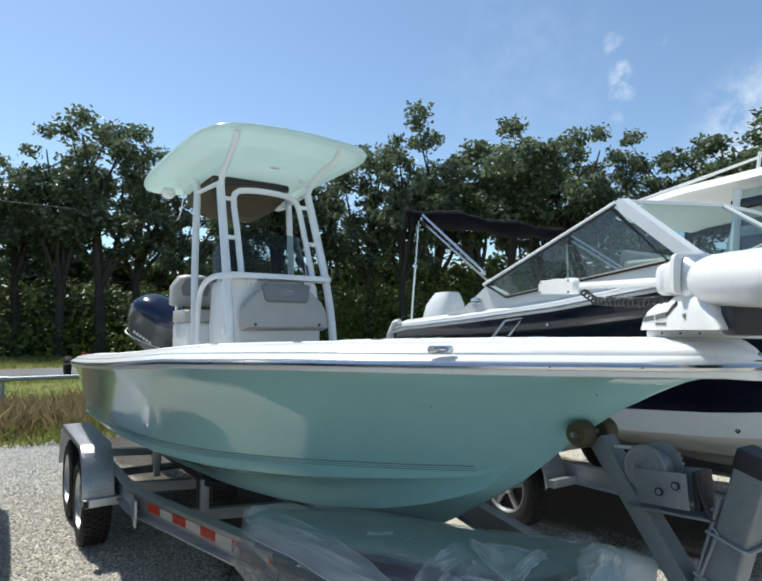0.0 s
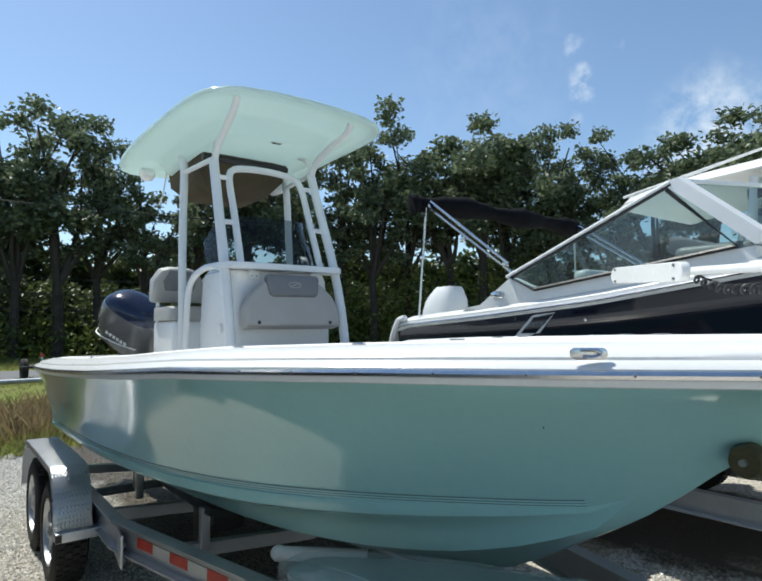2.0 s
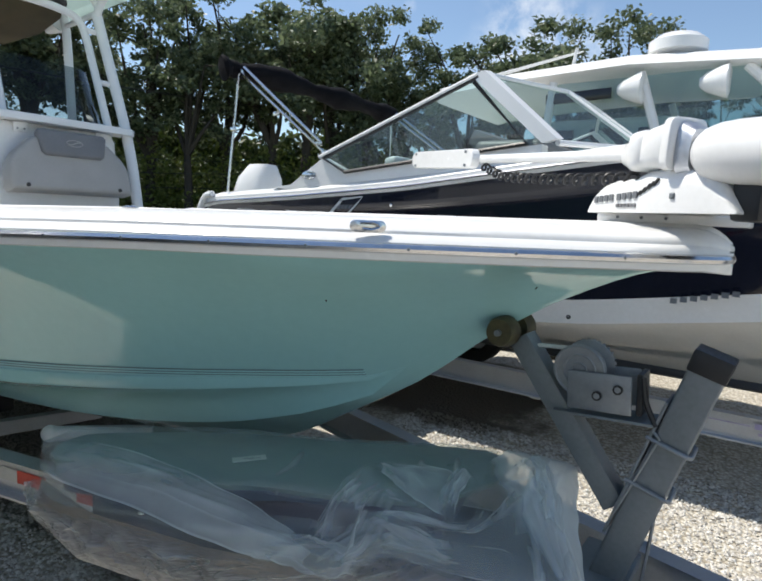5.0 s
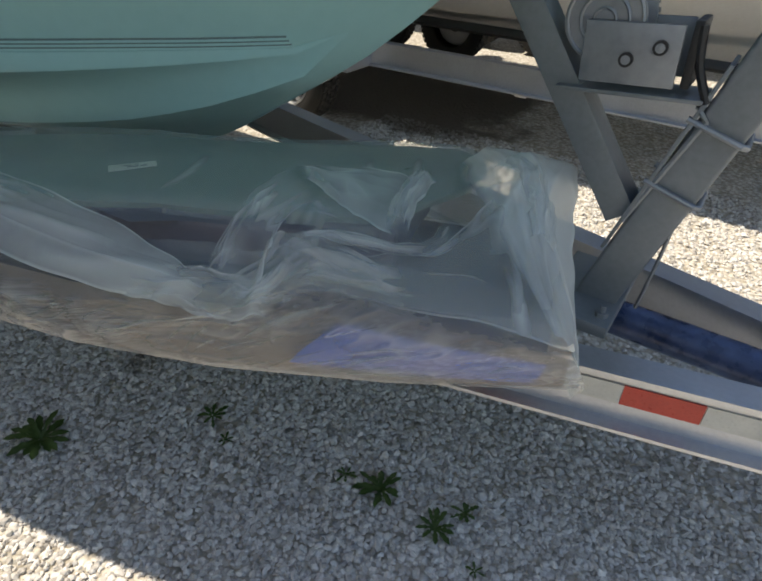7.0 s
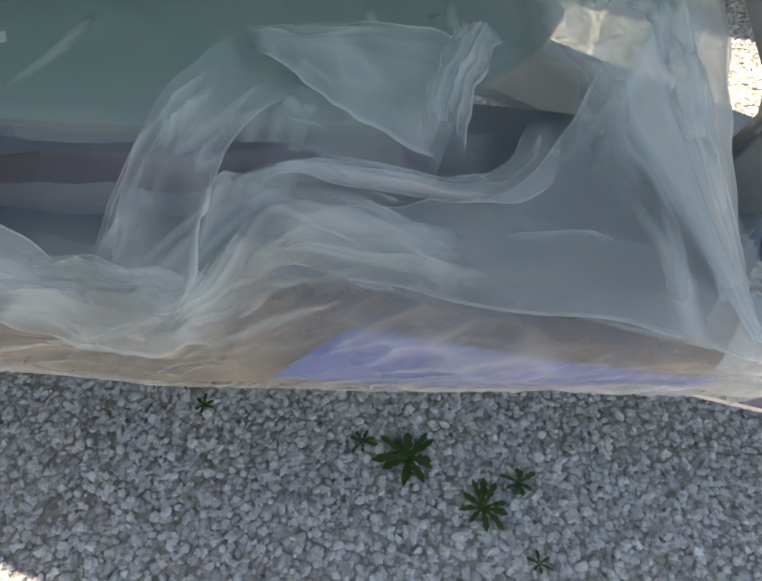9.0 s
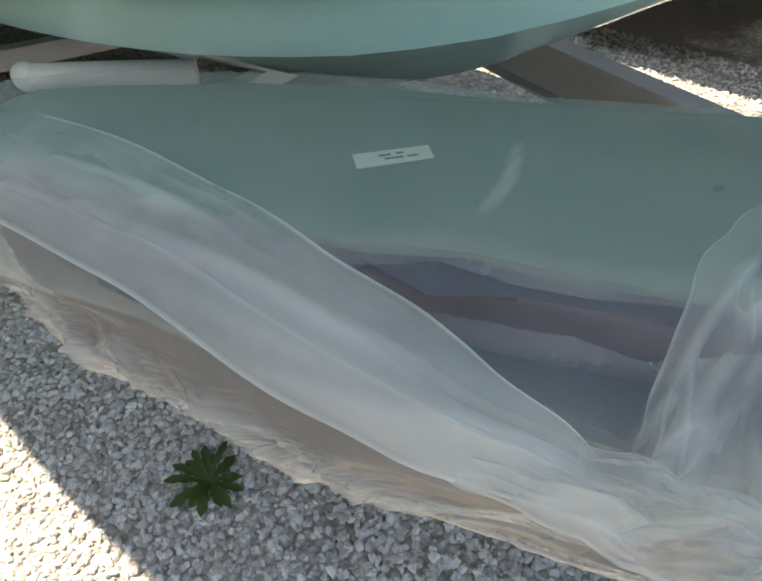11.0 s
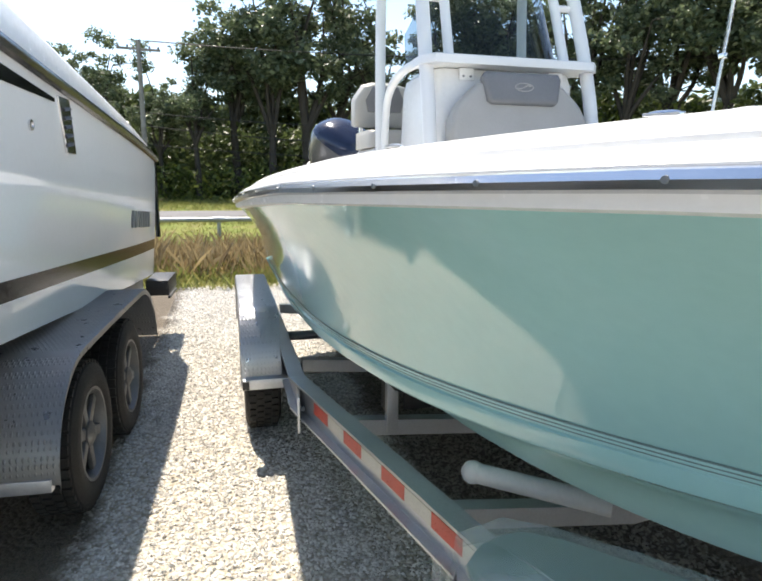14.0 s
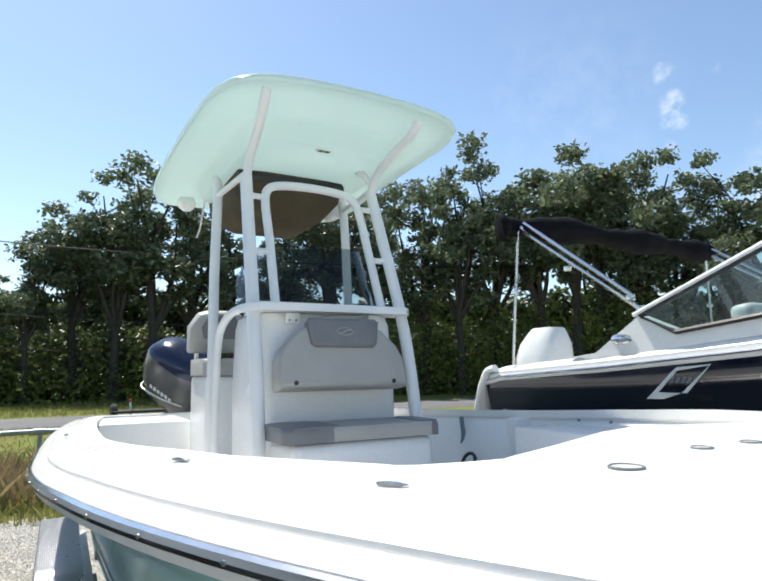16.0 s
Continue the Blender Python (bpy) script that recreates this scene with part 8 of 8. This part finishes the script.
def plant_wood():
    """A belt of trees in an arc behind the boats, with bushes and dark undergrowth."""
    rows = ((196, 8.6), (191.5, 9.4), (187.2, 9.0), (184.2, 9.7), (180.6, 10.4), (177.6, 14.4), (174.4, 15.0), (171.2, 14.7), (167.5, 13.9), (163, 13.4), (158.5, 13.6), (153.6, 14.0), (149, 14.8), (145.6, 15.5), (142, 17.0), (138, 16.0),
            (134.8, 15.6), (132, 15.8), (129, 15.0), (126, 13.2), (122.5, 13.6), (118.8, 14.7), (114, 14.2), (109, 14.0), (104, 14.7), (100, 12.4), (96.4, 10.6), (91, 10.2), (85, 10.4))
    rng = np.random.default_rng(7)
    kinds = [make_tree(s, 14.0) for s in (11, 23, 37, 41, 59, 67)]
    used = set()
    for i, (az, h) in enumerate(rows):
        k = i % len(kinds)
        r = 40.0 + rng.uniform(-1.0, 1.5)
        s = h * r / 40.0 / kinds[k]["top"]
        m = pose(r * math.cos(radians(az)), r * math.sin(radians(az)), 0, 0, 0, float(rng.uniform(0, 360))) @ Matrix.Diagonal((s * float(rng.uniform(0.9, 1.1)), s * float(rng.uniform(0.9, 1.1)), s, 1))
        if k not in used:
            used.add(k)
            kinds[k].matrix_basis = m
        else:
            t = copy_thing(kinds[k], pose(0, 0, 0))
            t.matrix_basis = m
    for i, az in enumerate(np.arange(83, 200, 9.1)):
        r = 46.0 + rng.uniform(-1, 3)
        s = float(rng.uniform(0.42, 0.58)) * (0.75 if az > 183 else 1)
        t = copy_thing(kinds[(i * 5 + 2) % 6], pose(0, 0, 0))
        t.matrix_basis = pose(r * math.cos(radians(az)), r * math.sin(radians(az)), 0, 0, 0, float(rng.uniform(0, 360))) @ Matrix.Diagonal((s * 1.2, s * 1.2, s, 1))


plant_wood()


def undergrowth(name, label, material, r0, r1, top, count, size, seed, az0=80.0, az1=202.0):
    rng = np.random.default_rng(seed)
    az, r = np.radians(rng.uniform(az0, az1, count)), rng.uniform(r0, r1, count)
    swell = 0.55 + 0.45 * np.sin(az * 37 + seed) * np.sin(az * 61 + 1.3 * seed)
    z = np.abs(rng.beta(1.0, 1.35, count)) * top * (0.80 + 0.3 * swell)
    v, f = leaf_cards(np.stack([r * np.cos(az), r * np.sin(az), z], 1), size, rng)
    ob = raw_mesh(name, v, f, material)
    return tagged(ob, label, "undergrowth", kind="stuff")


undergrowth("undergrowth", "leafy undergrowth beneath the wood, leaf colour darkened for shade", LEAFSHADE, 41.0, 45.0, 5.2, 80000, 0.20, 3)
undergrowth("thicket", "thicket behind the trunks, leaf colour darkened for deep shade", LEAFSHADE, 46.0, 49.0, 7.8, 120000, 0.34, 4)
undergrowth("shrubs", "sunlit shrubs along the wood's edge", LEAFLIGHT, 38.2, 40.5, 2.4, 12000, 0.17, 5)
undergrowth("climbers", "yellow-green climbers on the wood's edge", LEAFLIGHT, 39.5, 41.0, 6.5, 14000, 0.18, 6, 122.0, 165.0)


def blades(name, label, material, x0, x1, y0, y1, count, low, high, seed, bent=0.5):
    """Grass blades: narrow bent triangles."""
    rng = np.random.default_rng(seed)
    p = np.stack([rng.uniform(x0, x1, count), rng.uniform(y0, y1, count), np.full(count, -0.02)], 1)
    p[:, 2] -= np.where((p[:, 0] < -11) & (p[:, 0] > -20), 0.12, 0.0)
    a = rng.uniform(0, 2 * math.pi, count)
    h = rng.uniform(low, high, count) * (0.6 + 0.4 * np.sin(p[:, 0] * 1.7 + p[:, 1] * 2.3) ** 2)
    w = np.stack([np.cos(a), np.sin(a), 0 * a], 1) * (0.008 + 0.018 * h)[:, None]
    tip = p + np.stack([rng.normal(size=count) * h * bent, rng.normal(size=count) * h * bent, h], 1)
    mid = p * 0.5 + tip * 0.5
    mid[:, 2] += 0.12 * h
    v = np.stack([p - w, p + w, mid + w * 0.6, tip], 1).reshape(-1, 3)
    return tagged(raw_mesh(name, v, np.arange(4 * count).reshape(-1, 4), material), label, "grass", kind="stuff")


blades("grass", "rough green grass on the verge", GRASSBLADE, -14.5, -8.75, -9, 6, 26000, 0.08, 0.32, 21)
blades("dry_grass", "tall dry brown grass stems", DRYBLADE, -14.0, -9.6, -9, 6, 12000, 0.25, 0.65, 22, 0.35)
blades("far_grass", "mown green grass beyond", GRASSBLADE, -22.4, -14.5, -14, 10, 24000, 0.06, 0.22, 23)
blades("road_verge", "grass between the road and the wood", GRASSBLADE, -39, -27.6, -20, 10, 16000, 0.08, 0.35, 24)


def build_pole(az, r, h):
    c = V(r * math.cos(radians(az)), r * math.sin(radians(az)), 0)
    up = thing("utility_pole", c, "weathered wooden utility pole with a crossarm", "pole")
    bm = mesh()
    tube(bm, [c + V(0, 0, -0.2), c + V(0, 0, h)], [0.16, 0.11], 12)
    part("pole", bm, POLEWOOD, up)
    bm = mesh()
    box(bm, c + V(0, 0, h - 0.45), (0.10, 2.2, 0.12), rot(0, 0, az), 0.01)
    part("crossarm", bm, POLEWOOD, up)
    for k in (-1.0, -0.55, 0.55, 1.0):
        bm = mesh()
        q = c + rot(0, 0, az) @ V(0, k, h - 0.38)
        lathe(bm, [(0.05, 0), (0.06, 0.06), (0.035, 0.12), (0, 0.14)], q, "z", 10)
        part("insulator", bm, GREYSTEEL, up)
    return c


def build_wires():
    a, b = build_pole(188.7, 36.5, 8.6), build_pole(138.0, 41.0, 9.0)
    for dz, sag, dy in ((8.6, 0.5, -0.5), (8.6, 0.5, 0.5), (4.9, 0.7, 0), (4.2, 0.9, 0), (3.2, 0.7, 0.1)):
        bm = mesh()
        off = V(0, dy, dz)
        p, q = a + off, b + off
        ext = [p + (q - p) * t + V(0, 0, -sag * 4 * t * (1 - t)) for t in np.linspace(0, 1, 24)]
        tube(bm, ext, 0.022, 5)
        ob = part("cable", bm, CABLE, None)
        tagged(ob, "black overhead cable strung before the wood", "cable", "overhead cables")


build_wires()


def build_far_trailer():
    """A small trailer standing past the road, its wheel and jack in view."""
    ft = thing("utility_trailer", (-22.0, 0.5, 0.0), "small parked utility trailer on the grass beyond", "trailer")
    wheel(ft, V(-22.0, 0.45, 0.36), 0.36, 0.2, 5, None, 1)
    bm = mesh()
    box(bm, (-22.0, 1.3, 0.46), (0.9, 1.9, 0.08), bevel=0.01)
    part("bed", bm, BLACK, ft)
    bm = mesh()
    tube(bm, [V(-21.9, 1.0, 0.0), V(-21.9, 0.93, 0.78)], 0.035, 8)
    part("jack", bm, PVC, ft)
    bm = mesh()
    box(bm, (-21.9, 0.93, 0.82), (0.10, 0.12, 0.08), bevel=0.02)
    part("jack_top", bm, REDTAPE, ft, "red jack top")


build_far_trailer()


def build_pipe_rail():
    """Low galvanised pipe rail along the far verge, on short posts."""
    pr = thing("pipe_rail", (-16.6, -5.0, 0.0), "low galvanised pipe rail along the grass verge", "railing")
    bm = mesh()
    tube(bm, [V(-16.6, -22.0, 0.40), V(-16.6, 1.5, 0.40)], 0.06, 10)
    part("pipe", bm, GALV, pr)
    for k in range(10):
        y = -21.5 + 2.5 * k
        bm = mesh()
        tube(bm, [V(-16.6, y, -0.2), V(-16.6, y, 0.36)], 0.05, 8)
        part("post", bm, GALV, pr)
        bm = mesh()
        tube(bm, [V(-16.6, y - 0.12, 0.40), V(-16.6, y + 0.12, 0.40)], 0.078, 10)
        part("coupling", bm, GALV, pr)


build_pipe_rail()


def pebble_field(name, label, x0, x1, y0, y1, per_m2, rmin, rmax, seed, fine=False):
    """Loose angular stones: each a jittered little solid, half sunk in the lot."""
    rng = np.random.default_rng(seed)
    n = int((x1 - x0) * (y1 - y0) * per_m2)
    t = (1 + 5 ** 0.5) / 2
    if fine:
        base = np.array([(-1, t, 0), (1, t, 0), (-1, -t, 0), (1, -t, 0), (0, -1, t), (0, 1, t), (0, -1, -t), (0, 1, -t), (t, 0, -1), (t, 0, 1), (-t, 0, -1), (-t, 0, 1)]) / 1.9
        tri = np.array([(0, 11, 5), (0, 5, 1), (0, 1, 7), (0, 7, 10), (0, 10, 11), (1, 5, 9), (5, 11, 4), (11, 10, 2), (10, 7, 6), (7, 1, 8), (3, 9, 4), (3, 4, 2), (3, 2, 6), (3, 6, 8), (3, 8, 9), (4, 9, 5), (2, 4, 11), (6, 2, 10), (8, 6, 7), (9, 8, 1)])
    else:
        base = np.array([(1, 0, 0), (-1, 0, 0), (0, 1, 0), (0, -1, 0), (0, 0, 1), (0, 0, -1)], float)
        tri = np.array([(0, 2, 4), (2, 1, 4), (1, 3, 4), (3, 0, 4), (2, 0, 5), (1, 2, 5), (3, 1, 5), (0, 3, 5)])
    k = len(base)
    c = np.stack([rng.uniform(x0, x1, n), rng.uniform(y0, y1, n), np.zeros(n)], 1)
    r = rmin + (rmax - rmin) * rng.beta(1.3, 2.4, n)
    v = base[None] * (1 + rng.normal(size=(n, k, 1)) * 0.20)
    v = v * np.stack([rng.uniform(0.75, 1.3, n), rng.uniform(0.7, 1.1, n), rng.uniform(0.5, 0.85, n)], 1)[:, None]
    a = rng.uniform(0, 2 * math.pi, n)
    tilt = rng.normal(size=n) * 0.35
    x, y, z = v[..., 0], v[..., 1], v[..., 2]
    x, z = x * np.cos(tilt)[:, None] - z * np.sin(tilt)[:, None], x * np.sin(tilt)[:, None] + z * np.cos(tilt)[:, None]
    x, y = x * np.cos(a)[:, None] - y * np.sin(a)[:, None], x * np.sin(a)[:, None] + y * np.cos(a)[:, None]
    v = np.stack([x, y, z], -1) * r[:, None, None] + c[:, None]
    v[..., 2] += (r * rng.uniform(0.05, 0.5, n))[:, None]
    f = (tri[None] + (np.arange(n) * k)[:, None, None]).reshape(-1, 3)
    return tagged(raw_mesh(name, v.reshape(-1, 3), f, STONE), label, "gravel", kind="stuff")


pebble_field("gravel", "loose pale crushed rock beside the trailer", -2.3, 1.0, -1.55, 0.1, 8600, 0.0045, 0.0135, 31, True)
pebble_field("outer_gravel", "loose pale crushed rock across the lot", -9.0, -2.3, -1.95, 0.6, 3600, 0.0055, 0.015, 32)
pebble_field("bow_gravel", "loose pale crushed rock past the bow", -2.3, 1.6, 0.1, 2.4, 2300, 0.007, 0.019, 33)
pebble_field("side_gravel", "loose pale crushed rock by the white boat", -2.3, 1.6, -1.95, -1.55, 2300, 0.007, 0.019, 34)


def build_weed(x, y, size, leaves, seed):
    rng = np.random.default_rng(seed)
    w = thing("weed", (x, y, 0), "green rosette weed growing in the gravel", "weed", "weeds in the gravel")
    for k in range(leaves):
        bm = mesh()
        a = 2 * math.pi * k / leaves + rng.uniform(-0.25, 0.25)
        ln, wd, up = size * rng.uniform(0.7, 1.15), size * rng.uniform(0.10, 0.17), rng.uniform(0.25, 0.8)
        d, s = V(math.cos(a), math.sin(a), 0), V(-math.sin(a), math.cos(a), 0)
        rows = []
        for t, wk in ((0.0, 0.25), (0.2, 0.6), (0.35, 0.45), (0.5, 1.0), (0.62, 0.7), (0.78, 0.95), (0.9, 0.5), (1.0, 0.03)):
            c = V(x, y, 0.008) + d * ln * t + V(0, 0, ln * up * (t - 0.75 * t * t))
            rows.append([c - s * wd * wk + V(0, 0, 0.15 * wd), c, c + s * wd * wk + V(0, 0, 0.15 * wd)])
        loft(bm, rows)
        part("leaf", bm, WEEDLEAF, w)


for i, (x, y, s, n) in enumerate(((-1.45, -0.80, 0.095, 17), (-2.05, -1.31, 0.06, 10), (-1.12, -0.455, 0.05, 9), (-0.555, -0.385, 0.07, 13), (-0.375, -0.405, 0.055, 10), (-0.33, -0.32, 0.04, 8), (-0.66, -0.40, 0.035, 7), (-1.02, -0.50, 0.028, 6), (-0.24, -0.45, 0.025, 6))):
    build_weed(x, y, s, n, 70 + i)
